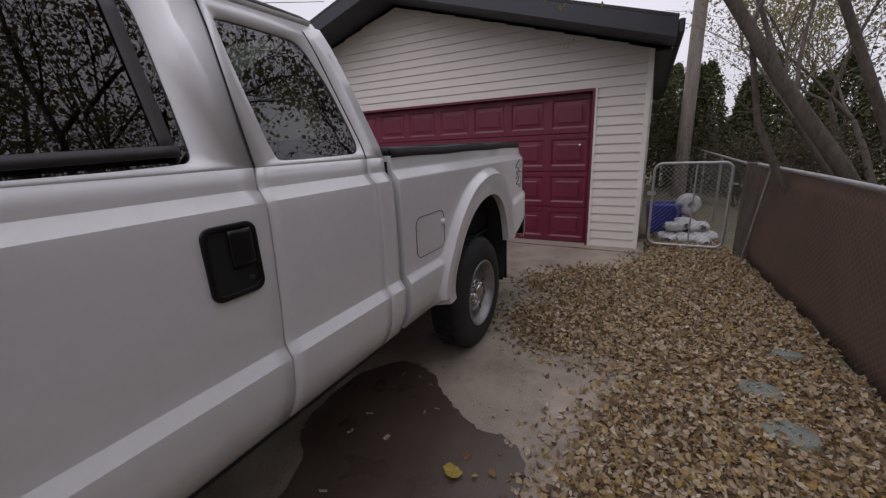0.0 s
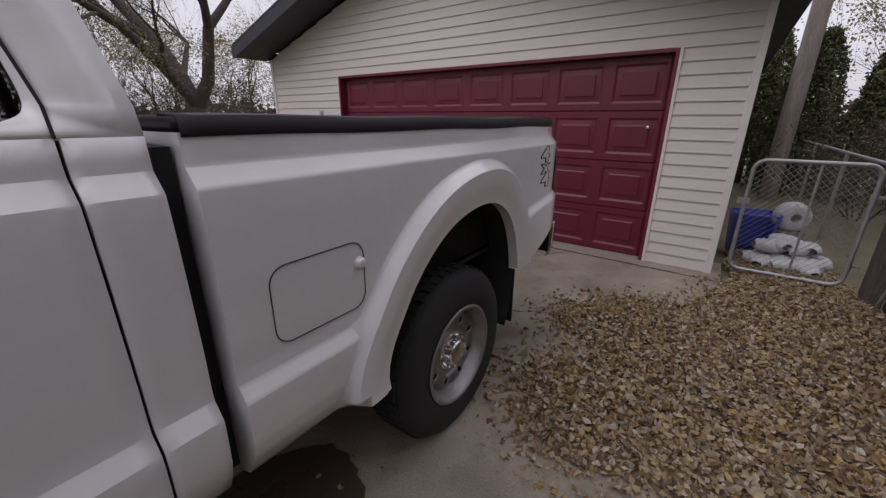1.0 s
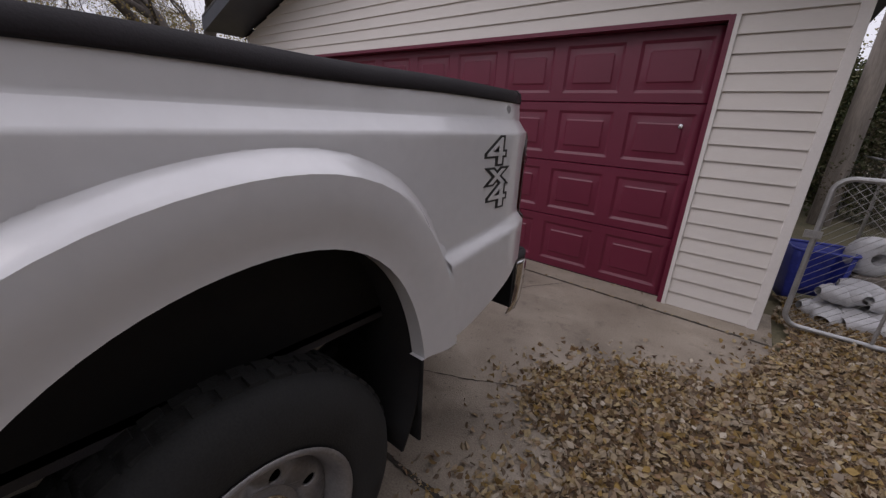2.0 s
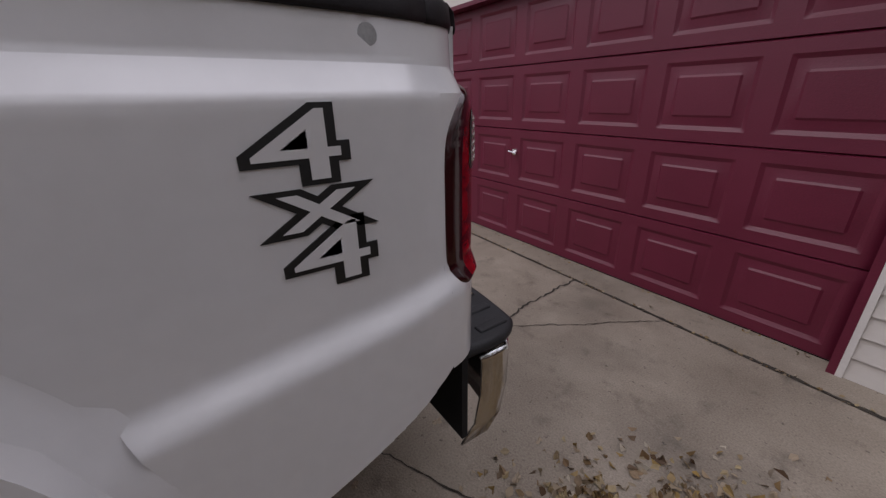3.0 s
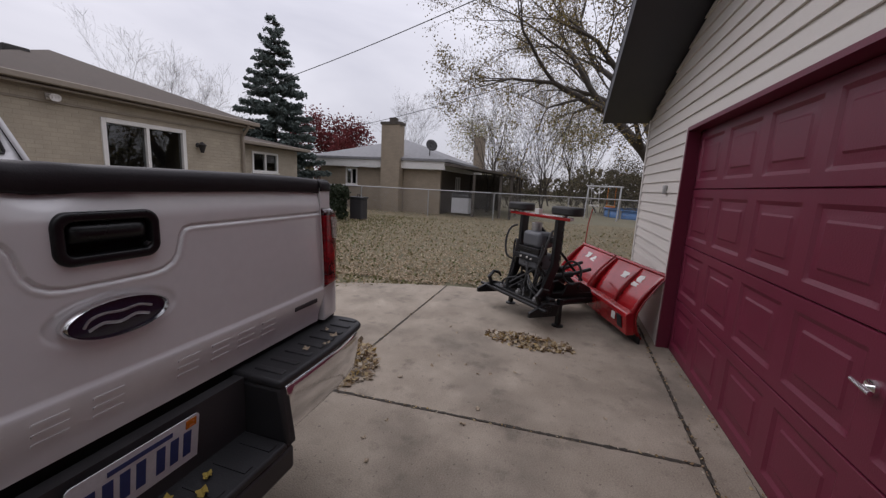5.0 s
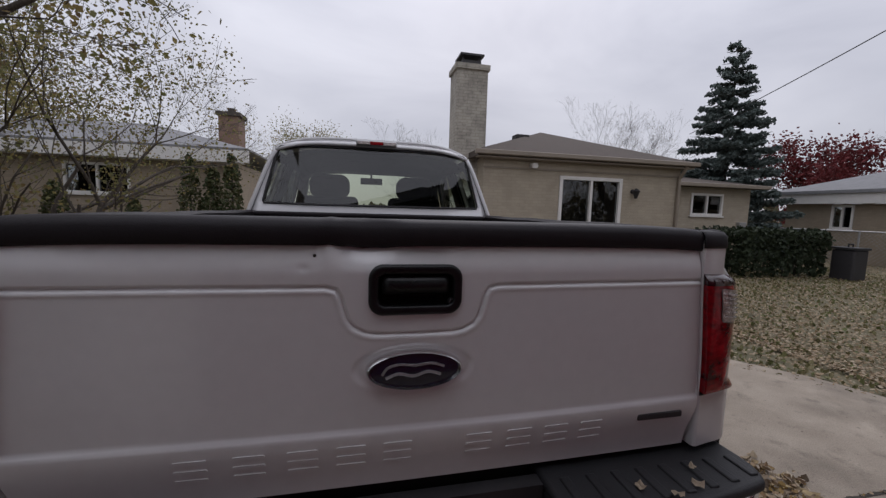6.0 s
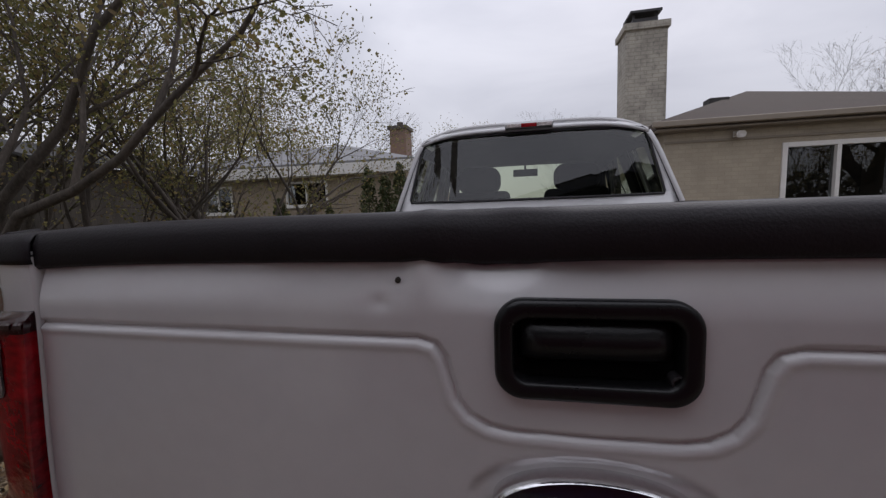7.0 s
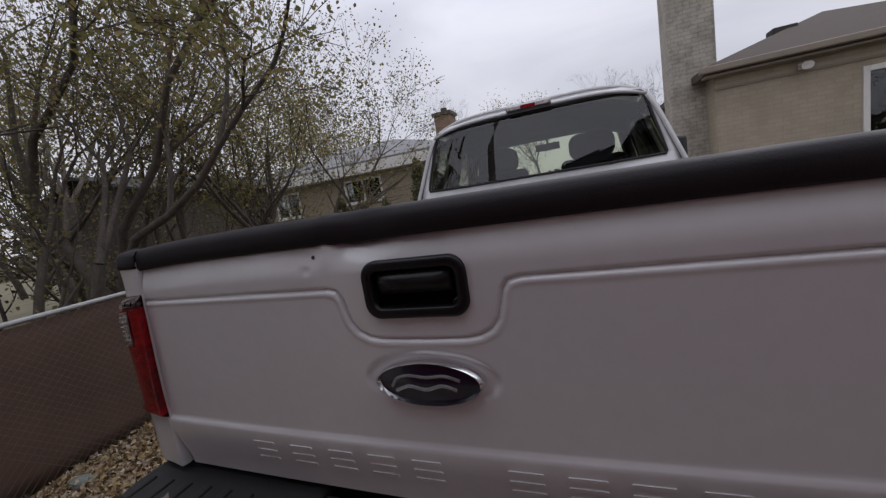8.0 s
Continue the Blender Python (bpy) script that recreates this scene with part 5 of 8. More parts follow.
# tail lamps: smoked frame wrapping the corner, red lens, clear window near the top
LZ0, LZ1 = 0.980, 1.325
for s in (1, -1):
    lampt = link("tail_lamp", None, truck)

    def lamp_pt(p, v, lift=0.0):
        """p runs from the bed side round the corner to the tailgate, v up the lamp."""
        w = 2 * v - 1
        u0 = 0.015 + (0.34 * w ** 4 if w > 0 else 0.16 * w ** 8)
        u1 = 0.80
        u = u0 + (u1 - u0) * p
        z = LZ0 + (LZ1 - LZ0) * v + 0.010 * (p - 0.5) * (v - 0.5)
        edge = min(1, p / 0.08) * min(1, (1 - p) / 0.03) * min(1, v / 0.05) * min(1, (1 - v) / 0.05)
        h = -0.004 + 0.012 * math.sin(min(1, edge) * math.pi / 2) + 0.013 * smoothstep(0.10, 0.60, p) * min(1, edge)
        return corner(s, u, z, h + lift)

    ps = sorted(set(steps(0, 1, 40)) | {0.03, 0.06, 0.97, 0.985})
    vs = sorted(set(steps(0, 1, 44)) | {0.015, 0.03, 0.97, 0.985})
    zones = {
        "lens_frame": (M_DARKRED, lambda p, v: p < 0.17 or v > 0.905 or v < 0.05),
        "red_lens": (M_RED, lambda p, v: not (p < 0.17 or v > 0.905 or v < 0.05)),
    }
    for nm, (mt, keep) in zones.items():
        bm = B()
        sheet(bm, ps, vs, lambda p, v: lamp_pt(p, v), skip=lambda p, v: not keep(p, v))
        bmesh.ops.delete(bm, geom=[v for v in bm.verts if not v.link_faces], context="VERTS")
        if s < 0:
            bmesh.ops.reverse_faces(bm, faces=bm.faces)
        part(nm, bm, mt, lampt, angle=60)
    # chrome ribs behind the smoked edge
    for j in range(7):
        bm = B()
        v0 = 0.80 - 0.045 * j if j < 3 else 0.93
        p0 = 0.05 if j < 3 else 0.34 + 0.16 * (j - 3)
        if j < 3:
            sheet(bm, steps(p0, p0 + 0.08, 3), steps(v0, v0 + 0.028, 3), lambda p, v: lamp_pt(p, v, 0.0012))
        else:
            sheet(bm, steps(p0, p0 + 0.12, 3), steps(v0, v0 + 0.028, 3), lambda p, v: lamp_pt(p, v, 0.0012))
        if s < 0:
            bmesh.ops.reverse_faces(bm, faces=bm.faces)
        part("reflector", bm, M_SMOKE, lampt)
    for nm, mt, a, h in (("clear_rim", M_GALV, 0.0, 0.0012), ("clear_lens", M_CLEAR, 0.006, 0.003)):
        bm = B()
        loop = rounded(0.28 + a, 0.70 - a, 0.600 + a, 0.870 - a, 0.05, 6)
        sheet(bm, steps(0.28 + a, 0.70 - a, 84), steps(0.600 + a, 0.870 - a, 60), lambda p, v: lamp_pt(p, v + 0.10 * (p - 0.46), h), skip=lambda p, v: not inside(loop, p, v))
        bmesh.ops.delete(bm, geom=[v for v in bm.verts if not v.link_faces], context="VERTS")
        if s < 0:
            bmesh.ops.reverse_faces(bm, faces=bm.faces)
        part(nm, bm, mt, lampt, angle=70)
    # ridges moulded across the clear lens
    for j in range(6):
        v = 0.645 + 0.037 * j
        bm = B()
        tube(bm, [lamp_pt(p, v + 0.10 * (p - 0.46), 0.0035) for p in steps(0.31, 0.67, 12)], 0.0028, 6)
        part("lens_ridge", bm, M_CLEAR, lampt)

# rear step bumper with a dropped middle
bump = link("rear_bumper", None, truck)


def bumper_back(x):
    return 0.160 - 0.055 * (abs(x) / 0.98) ** 5


for s in (1, -1):
    bm = B()
    xs = steps(0.33, 0.895, 14)
    loop = [(s * x, bumper_back(x) + 0.010, 0.780) for x in xs] + [(s * 0.916, 0.108, 0.780), (s * 0.929, 0.078, 0.780), (s * 0.932, 0.03, 0.780), (s * 0.926, -0.09, 0.780), (s * 0.33, -0.07, 0.780)]
    prism(bm, loop, (0, 0, 0.030))
    part("step_pad", bm, M_STEP, bump, "black ribbed step pad", bevel=0.012, seg=3)
    for i in range(8):
        x = 0.37 + i * 0.072
        bm = B()
        box(bm, min(s * x, s * (x + 0.026)), max(s * x, s * (x + 0.026)), 0.030, bumper_back(x) - 0.018, 0.806, 0.815)
        part("step_rib", bm, M_STEP, bump, bevel=0.004)
    bm = B()
    xs = steps(0.38, 0.985, 16)
    prof = [(0.0, 0.782), (0.006, 0.765), (0.004, 0.68), (-0.012, 0.60), (-0.05, 0.56)]
    sheet(bm, xs + [0.992, 0.988], list(range(5)), lambda x, i: (s * min(x, 0.985) * 0.945, (bumper_back(x) - 0.030 * smoothstep(0.93, 0.985, x) if x < 0.986 else (0.05 if x > 0.99 else 0.0)) + prof[i][0], prof[i][1]))
    if s > 0:
        bmesh.ops.reverse_faces(bm, faces=bm.faces)
    part("bumper_end", bm, M_CHROME, bump, "chrome bumper face with grime", angle=50, solid=0.006)
    bm = B()
    prism(bm, [(s * 0.33, -0.06, 0.785), (s * 0.33, 0.166, 0.785), (s * 0.33, 0.196, 0.585), (s * 0.33, -0.06, 0.585)], (s * 0.045, 0, 0))
    part("notch_wall", bm, M_STEP, bump, bevel=0.012, seg=3)
bm = B()
box(bm, -0.328, 0.328, 0.02, 0.196, 0.585, 0.610)
part("lower_step", bm, M_STEP, bump, "black lower step", bevel=0.008)
for i in range(7):
    x = -0.30 + i * 0.095
    bm = B()
    box(bm, x, x + 0.03, 0.06, 0.175, 0.609, 0.613)
    part("step_rib", bm, M_STEP, bump)
bm = B()
box(bm, -0.95, 0.95, -0.060, -0.045, 0.60, 0.90)
part("sill_filler", bm, M_BLACK, bump, smooth=False)
bm = B()
box(bm, -0.328, 0.328, -0.01, 0.03, 0.60, 0.80)
part("plate_recess", bm, M_BLACKPL, bump, smooth=False)
bm = B()
box(bm, -0.36, 0.36, 0.150, 0.196, 0.50, 0.584)
part("lower_valance", bm, M_BLACKPL, bump, bevel=0.012)
plate = link("licence_plate", None, bump)
bm = B()
pm = pose(0, 0.036, 0.715, -8, 0, 0)
prism(bm, [(x, 0, z) for x, z in rounded(-0.152, 0.152, -0.076, 0.076, 0.012, 4)], (0, 0.003, 0), pm)
part("plate", bm, M_PLATE, plate, "white plate with blue bars", smooth=False)
for i in range(7):
    x = -0.118 + i * 0.036 + (0.012 if i > 2 else 0)
    bm = B()
    box(bm, x - 0.011, x + 0.011, 0.003, 0.0045, -0.040, 0.034, pm)
    part("plate_bar", bm, M_INK, plate, smooth=False)
bm = B()
box(bm, -0.075, 0.075, 0.003, 0.0045, 0.047, 0.060, pm)
part("plate_bar", bm, M_INK, plate, smooth=False)
bm = B()
box(bm, -0.142, -0.112, 0.003, 0.0047, 0.044, 0.068, pm)
part("plate_tab", bm, M_ORANGE, plate, smooth=False)

# tow hitch and ball
hitch = link("tow_hitch", None, truck)
hitch.location.y = -0.055
hitch.location.z = 0.025
bm = B()
box(bm, -0.042, 0.042, 0.0, 0.245, 0.455, 0.535)
part("receiver", bm, M_BLACKPL, hitch, bevel=0.006)
bm = B()
box(bm, -0.026, 0.026, 0.20, 0.30, 0.470, 0.520)
prism(bm, [(-0.024, 0.29, 0.472), (-0.024, 0.33, 0.462), (-0.024, 0.40, 0.465), (-0.024, 0.40, 0.485), (-0.024, 0.335, 0.487), (-0.024, 0.31, 0.505), (-0.024, 0.295, 0.535), (-0.024, 0.275, 0.535)], (0.048, 0, 0))
lathe(bm, [(0.0, 0.0), (0.034, 0.0), (0.036, 0.020), (0.0, 0.020)], (0, 0.375, 0.466), "z", 16)
part("ball_mount", bm, M_PLOWBLK, hitch, bevel=0.004)
bm = B()
prof = [(0.022, 0.0), (0.022, 0.012), (0.014, 0.018), (0.013, 0.030)] + [(0.0255 * math.sin(a), 0.052 - 0.0255 * math.cos(a)) for a in steps(0.55, math.pi, 12)]
lathe(bm, prof, (0, 0.375, 0.486), "z", 24)
part("ball", bm, M_PLOWBLK, hitch, "worn dark steel tow ball")
bm = B()
tube(bm, [(-0.075, 0.235, 0.495), (0.075, 0.235, 0.495)], 0.008)
part("hitch_pin", bm, M_GALV, hitch)

# ---- wheels ----
TR = 0.402


def wheel(name, y, s, dually=False):
    w = link(name, None, truck)
    xo = s * 0.965
    bm = B()
    prof = [(0.232, -0.005), (0.250, 0.004), (0.300, 0.010), (0.345, 0.006), (0.378, -0.010), (0.395, -0.030), (0.400, -0.060), (TR, -0.115), (0.400, -0.170), (0.392, -0.205), (0.345, -0.235), (0.300, -0.240), (0.232, -0.225)]
    lathe(bm, [(r, s * a) for r, a in prof], (xo, y, TR), "x", 64)
    tyre = part("tyre", bm, M_TYRE, w, angle=50)
    bm = B()
    for j in range(48):
        a = 2 * math.pi * j / 48
        for k, (c0, c1) in enumerate(((-0.045, -0.085), (-0.095, -0.135), (-0.145, -0.190))):
            m = Matrix.Translation((xo, y, TR)) @ Matrix.Rotation(a + k * 0.04, 4, "X")
            x0, x1 = sorted((s * c0, s * c1))
            box(bm, x0, x1, -0.019, 0.019, 0.397, 0.407, m)
    part("tread", bm, M_TYRE, tyre, smooth=False)
    rim = link("rim", None, w)
    bm = B()
    prof = [(0.238, 0.004), (0.232, 0.010), (0.224, 0.008), (0.216, -0.004), (0.205, -0.020), (0.198, -0.045), (0.192, -0.060)]
    lathe(bm, [(r, s * a) for r, a in prof], (xo, y, TR), "x", 64)
    part("rim_lip", bm, M_STEEL, rim, "dull grey steel rim lip", angle=60)
    bm = B()
    outer = [(0.196 * math.cos(t), 0.196 * math.sin(t)) for t in (2 * math.pi * j / 64 for j in range(64))]
    holes = []
    for j in range(8):
        a = 2 * math.pi * (j + 0.5) / 8
        holes.append([(0.150 * math.cos(a) + 0.021 * math.cos(t) * math.cos(a) - 0.017 * math.sin(t) * math.sin(a), 0.150 * math.sin(a) + 0.021 * math.cos(t) * math.sin(a) + 0.017 * math.sin(t) * math.cos(a)) for t in (2 * math.pi * i / 14 for i in range(14))])
    inner = [(0.085 * math.cos(t), 0.085 * math.sin(t)) for t in (2 * math.pi * j / 40 for j in range(40))]
    mid = [[(r * math.cos(t), r * math.sin(t)) for t in (2 * math.pi * j / 48 for j in range(48))] for r in (0.112,)]

    def dish(u, v):
        r = math.hypot(u, v)
        d = -0.060 + 0.022 * smoothstep(0.20, 0.165, r) - 0.018 * smoothstep(0.14, 0.11, r)
        return (xo + s * d, y + u, TR + v)

    holed(bm, outer, [*holes, mid[0]], dish)
    for f in bm.faces:
        if f.normal.x * s < 0:
            f.normal_flip()
    part("rim_disc", bm, M_STEEL, rim, "steel disc with eight oval holes", angle=50, solid=0.008)
    bm = B()
    sheet(bm, [2 * math.pi * j / 40 for j in range(41)], [0.085, 0.113], lambda t, r: dish(r * math.cos(t), r * math.sin(t)))
    part("hub_face", bm, M_STEEL, rim, angle=50)
    hubc = link("hub_cap", None, w)
    bm = B()
    prof = [(0.090, -0.062), (0.092, -0.050), (0.080, -0.046), (0.062, -0.044), (0.058, -0.020), (0.052, -0.014), (0.044, -0.018), (0.0, -0.022)]
    lathe(bm, [(r, s * a) for r, a in prof], (xo, y, TR), "x", 40)
    part("cap", bm, M_CHROME, hubc, "chrome hub cap", angle=30)
    for j in range(8):
        a = 2 * math.pi * j / 8
        cy, cz = y + 0.076 * math.cos(a), TR + 0.076 * math.sin(a)
        bm = B()
        lathe(bm, [(0.0, s * -0.020), (0.008, s * -0.021), (0.011, s * -0.028), (0.011, s * -0.050)], (xo, cy, cz), "x", 8)
        part("lug_nut", bm, M_CHROME, hubc)
    bm = B()
    lathe(bm, [(0.0, s * -0.11), (0.19, s * -0.11), (0.19, s * -0.2), (0.0, s * -0.2)], (xo, y, TR), "x", 24)
    part("brake", bm, M_BLACK, w)


for s in (1, -1):
    wheel("rear_wheel", WCY, s)
    wheel("front_wheel", -4.74, s)
# under the truck
under = link("chassis", None, truck)
for s in (1, -1):
    bm = B()
    box(bm, min(s * 0.43, s * 0.52), max(s * 0.43, s * 0.52), -5.4, -0.02, 0.52, 0.68)
    part("frame_rail", bm, M_BLACK, under, bevel=0.01)
    bm = B()
    tube(bm, [(s * 0.56, -0.35, 0.62), (s * 0.56, -0.7, 0.50), (s * 0.56, WCY, 0.46), (s * 0.56, -1.6, 0.52), (s * 0.56, -1.9, 0.62)], 0.03, 8)
    part("leaf_spring", bm, M_BLACK, under)
bm = B()
tube(bm, [(-0.8, WCY, TR), (0.8, WCY, TR)], 0.05, 12)
lathe(bm, [(0.0, -0.16), (0.12, -0.10), (0.16, 0), (0.12, 0.1), (0.0, 0.16)], (0, WCY, TR), "x", 16)
part("rear_axle", bm, M_BLACK, under)
bm = B()
tube(bm, [(-0.8, -4.74, TR), (0.8, -4.74, TR)], 0.05, 12)
part("front_axle", bm, M_BLACK, under)
bm = B()
box(bm, -0.75, 0.75, -4.2, -2.2, 0.50, 0.56)
part("underbody", bm, M_BLACK, under, bevel=0.02)
bm = B()
tube(bm, [(-0.62, -3.2, 0.5), (-0.62, -0.9, 0.52), (-0.72, -0.55, 0.5), (-0.90, -0.45, 0.46)], 0.04, 10)
part("exhaust", bm, M_GALV, under)

# ---- cab ----
CR = -2.142                      # cab back
BELT = 1.40


def seam_y(z):
    return -2.805 + 0.045 * (z - 0.5)


def cab_x(z):
    """Half width of the cab: flank below the belt, leaning in above it."""
    if z <= 1.302:
        return side_x(z)
    if z <= BELT:
        return 0.974 - 0.032 * min(1, (z - 1.302) / 0.038) - 0.004 * max(0, z - 1.34) / 0.06
    return 0.938 - 0.35 * (z - BELT) - 0.15 * max(0, z - 1.80)


def back_y(z):
    """The back of the cab leans forward above the belt."""
    return CR - 0.20 * max(0, z - 1.45) - 0.5 * max(0, z - 1.86) ** 1.5


lower = [0.57, 0.58, 0.595, 0.62, 0.64, 0.67, 0.69, 0.72, 0.75, 0.79, 0.812, 0.831, 0.850, 0.88, 0.90, 0.96, 1.04, 1.12, 1.20, 1.26, 1.295, 1.302, 1.321, 1.340, 1.36, BELT]
TOP = 1.90
SIDE_WIN_R = [(-2.683, 1.423), (-2.653, 1.413), (-2.318, 1.420), (-2.283, 1.433), (-2.273, 1.458), (-2.283, 1.538), (-2.318, 1.688), (-2.378, 1.808), (-2.418, 1.833), (-2.683, 1.840), (-2.710, 1.823), (-2.705, 1.688)]
SIDE_WIN_F = [(-3.860, 1.395), (-2.955, 1.418), (-2.925, 1.433), (-2.920, 1.468), (-2.915, 1.788), (-2.930, 1.833), (-2.970, 1.843), (-3.420, 1.838), (-3.500, 1.808), (-3.900, 1.428)]


def rounder(loop, n=3):
    """Corner-cutting of a closed 2D loop."""
    for _ in range(n - 1):
        out = []
        for i in range(len(loop)):
            a, b = loop[i], loop[(i + 1) % len(loop)]
            out += [(a[0] * 0.8 + b[0] * 0.2, a[1] * 0.8 + b[1] * 0.2), (a[0] * 0.2 + b[0] * 0.8, a[1] * 0.2 + b[1] * 0.8)]
        loop = out
    return loop


for s in (1, -1):
    def put(y, z):
        return (s * cab_x(z), y, z)

    def orient(bm):
        bm.normal_update()
        for f in bm.faces:
            if f.normal.x * s < 0:
                f.normal_flip()

    # rear half door and corner
    bm = B()
    sheet(bm, steps(0, 1, 12), lower, lambda t, z: put(seam_y(z) + 0.004 + (-2.258 - seam_y(z) - 0.004) * t, z))
    orient(bm)
    rd = part("rear_door", bm, M_WHITE, truck, angle=30, solid=0.02, lining=M_SEAT)
    bm = B()
    outer = [(seam_y(BELT) + 0.004, BELT)] + [(CR, BELT)] + [(back_y(z), z) for z in (1.45, 1.55, 1.65, 1.75, 1.83, 1.88, TOP)] + [(seam_y(TOP) + 0.02, TOP)]
    holed(bm, outer, [rounder(SIDE_WIN_R)], put)
    orient(bm)
    part("window_frame", bm, M_WHITE, rd, angle=38, solid=0.03, lining=M_SEAT)
    bm = B()
    holed(bm, [(y, z) for y, z in rounder(SIDE_WIN_R)], [], lambda y, z: (s * (cab_x(z) - 0.010), y, z))
    orient(bm)
    gl = part("glass", bm, M_PRIV, rd, "dark tinted glass", smooth=False)
    bm = B()
    sheet(bm, steps(-2.252, CR, 4), lower, lambda y, z: put(y, z))
    orient(bm)
    part("cab_corner", bm, M_WHITE, truck, angle=30, solid=0.02, lining=M_SEAT)
    bm = B()
    tube(bm, [(s * (cab_x(z) + 0.0005), back_y(z) - 0.115, z) for z in steps(BELT, 1.87, 10)], 0.0028, 6)
    part("door_seam", bm, M_BLACK, rd)
    bm = B()
    tube(bm, [(s * (cab_x(z) + 0.0005), seam_y(z) + 0.01 * max(0, z - BELT) / 0.5, z) for z in steps(BELT, 1.89, 10)], 0.0028, 6)
    part("door_seam", bm, M_BLACK, rd)
    # front door
    bm = B()
    sheet(bm, steps(0, 1, 18), lower, lambda t, z: put(seam_y(z) - 0.004 + (-3.93 - seam_y(z) + 0.004) * t, z))
    orient(bm)
    fdr = part("front_door", bm, M_WHITE, truck, angle=30, solid=0.02, lining=M_SEAT)
    bm = B()
    outer = [(-3.93, BELT), (seam_y(BELT) - 0.004, BELT), (seam_y(TOP) + 0.012, TOP), (-3.52, TOP)]
    win = [(y, max(z, BELT + 0.012)) for y, z in rounder(SIDE_WIN_F)]
    holed(bm, outer, [win], put)
    orient(bm)
    part("window_frame", bm, M_WHITE, fdr, angle=38, solid=0.03, lining=M_SEAT)
    bm = B()
    holed(bm, win, [], lambda y, z: (s * (cab_x(z) - 0.010), y, z))
    orient(bm)
    part("glass", bm, M_PRIV, fdr, "dark tinted glass", smooth=False)
    # black sweep seal under and behind the front glass
    bm = B()
    zb = BELT + 0.010
    sheet(bm, steps(-3.85, -2.955, 20), [0, 1], lambda y, t: (s * (cab_x(zb) + 0.004 - 0.006 * t), y, 1.408 + 0.026 * t + 0.034 * (y + 3.85) / 0.9))
    part("window_seal", bm, M_BLACKPL, fdr, solid=0.006)
    bm = B()
    sheet(bm, [-2.985, -2.952], steps(1.44, 1.83, 8), lambda y, z: (s * (cab_x(z) - 0.004), y, z))
    part("window_channel", bm, M_BLACKPL, fdr, solid=0.004)
    # handle: black bezel with a deep cup and a paddle
    hz0, hz1, hy0, hy1 = 1.062, 1.264, -2.982, -2.826
    hnd = link("door_handle", None, fdr)
    bm = B()
    out2 = rounded(hy0, hy1, hz0, hz1, 0.030, 6)
    in2 = rounded(hy0 + 0.016, hy1 - 0.016, hz0 + 0.016, hz1 - 0.016, 0.020, 6)
    holed(bm, out2, [in2], lambda y, z: (s * (side_x(z) + 0.008), y, z))
    orient(bm)
    part("bezel", bm, M_HANDLE, hnd, "black plastic bezel", solid=0.010, bevel=0.003)
    bm = B()
    sheet(bm, steps(hy0 + 0.012, hy1 - 0.012, 12), steps(hz0 + 0.012, hz1 - 0.012, 14), lambda y, z: (s * (side_x(z) + 0.002 - 0.0 + 0.004 * smoothstep(0.02, 0.0, min(y - hy0, hy1 - y, z - hz0, hz1 - z))), y, z))
    orient(bm)
    part("cup", bm, M_BLACK, hnd)
    bm = B()
    sheet(bm, steps(hy0 + 0.070, hy1 - 0.018, 8), steps(hz0 + 0.085, hz1 - 0.018, 8), lambda y, z: (s * (side_x(z) + 0.010 + 0.006 * math.sin((y - hy0 - 0.07) / (hy1 - hy0 - 0.088) * math.pi)), y, z))
    orient(bm)
    part("paddle", bm, M_HANDLE, hnd, solid=0.006)
    bm = B()
    lathe(bm, [(0.0, s * 0.010), (0.006, s * 0.010), (0.008, s * 0.004)], (s * side_x(1.05), hy1 - 0.038, hz0 + 0.042), "x", 14)
    part("lock", bm, M_BLACKPL, hnd)
    # front fender and sill
    bm = B()
    FWY = -4.74

    def fender_ok(y, z):
        return math.hypot(y - FWY, z - 0.47) < 0.50

    sheet(bm, steps(-5.55, -3.94, 40), [z for z in lower if z < 1.31], lambda y, z: (s * (cab_x(z) - 0.12 * smoothstep(-5.1, -5.6, y)), y, z), skip=fender_ok)
    orient(bm)
    part("front_fender", bm, M_WHITE, truck, angle=38)
    bm = B()
    sheet(bm, [radians(a) for a in np.linspace(-20, 200, 26)], [0.55, 0.98], lambda a, x: (s * x, FWY + 0.53 * math.cos(a), 0.47 + 0.53 * math.sin(a)))
    part("wheel_liner", bm, M_BLACK, truck, solid=0.01)
    bm = B()
    box(bm, min(s * 0.60, s * 0.945), max(s * 0.60, s * 0.945), -4.1, CR + 0.01, 0.55, 0.60)
    part("sill", bm, M_BLACK, truck, bevel=0.01)
    # door mirror
    mir = link("door_mirror", None, fdr)
    bm = B()
    tube(bm, [(s * 0.93, -3.78, 1.42), (s * 1.10, -3.80, 1.46)], 0.02)
    part("arm", bm, M_BLACKPL, mir)
    bm = B()
    prism(bm, [(s * 1.06 + s * 0.02 * 0, -3.84, 1.34), (s * 1.28, -3.84, 1.36), (s * 1.28, -3.84, 1.66), (s * 1.06, -3.84, 1.68)], (0, 0.10, 0))
    part("housing", bm, M_BLACKPL, mir, bevel=0.03, seg=3)

# back wall of the cab with its glass
def cab_back(x, z):
    return (x, back_y(z) + 0.02 * (1 - (x / 0.95) ** 2) - 0.02, z)


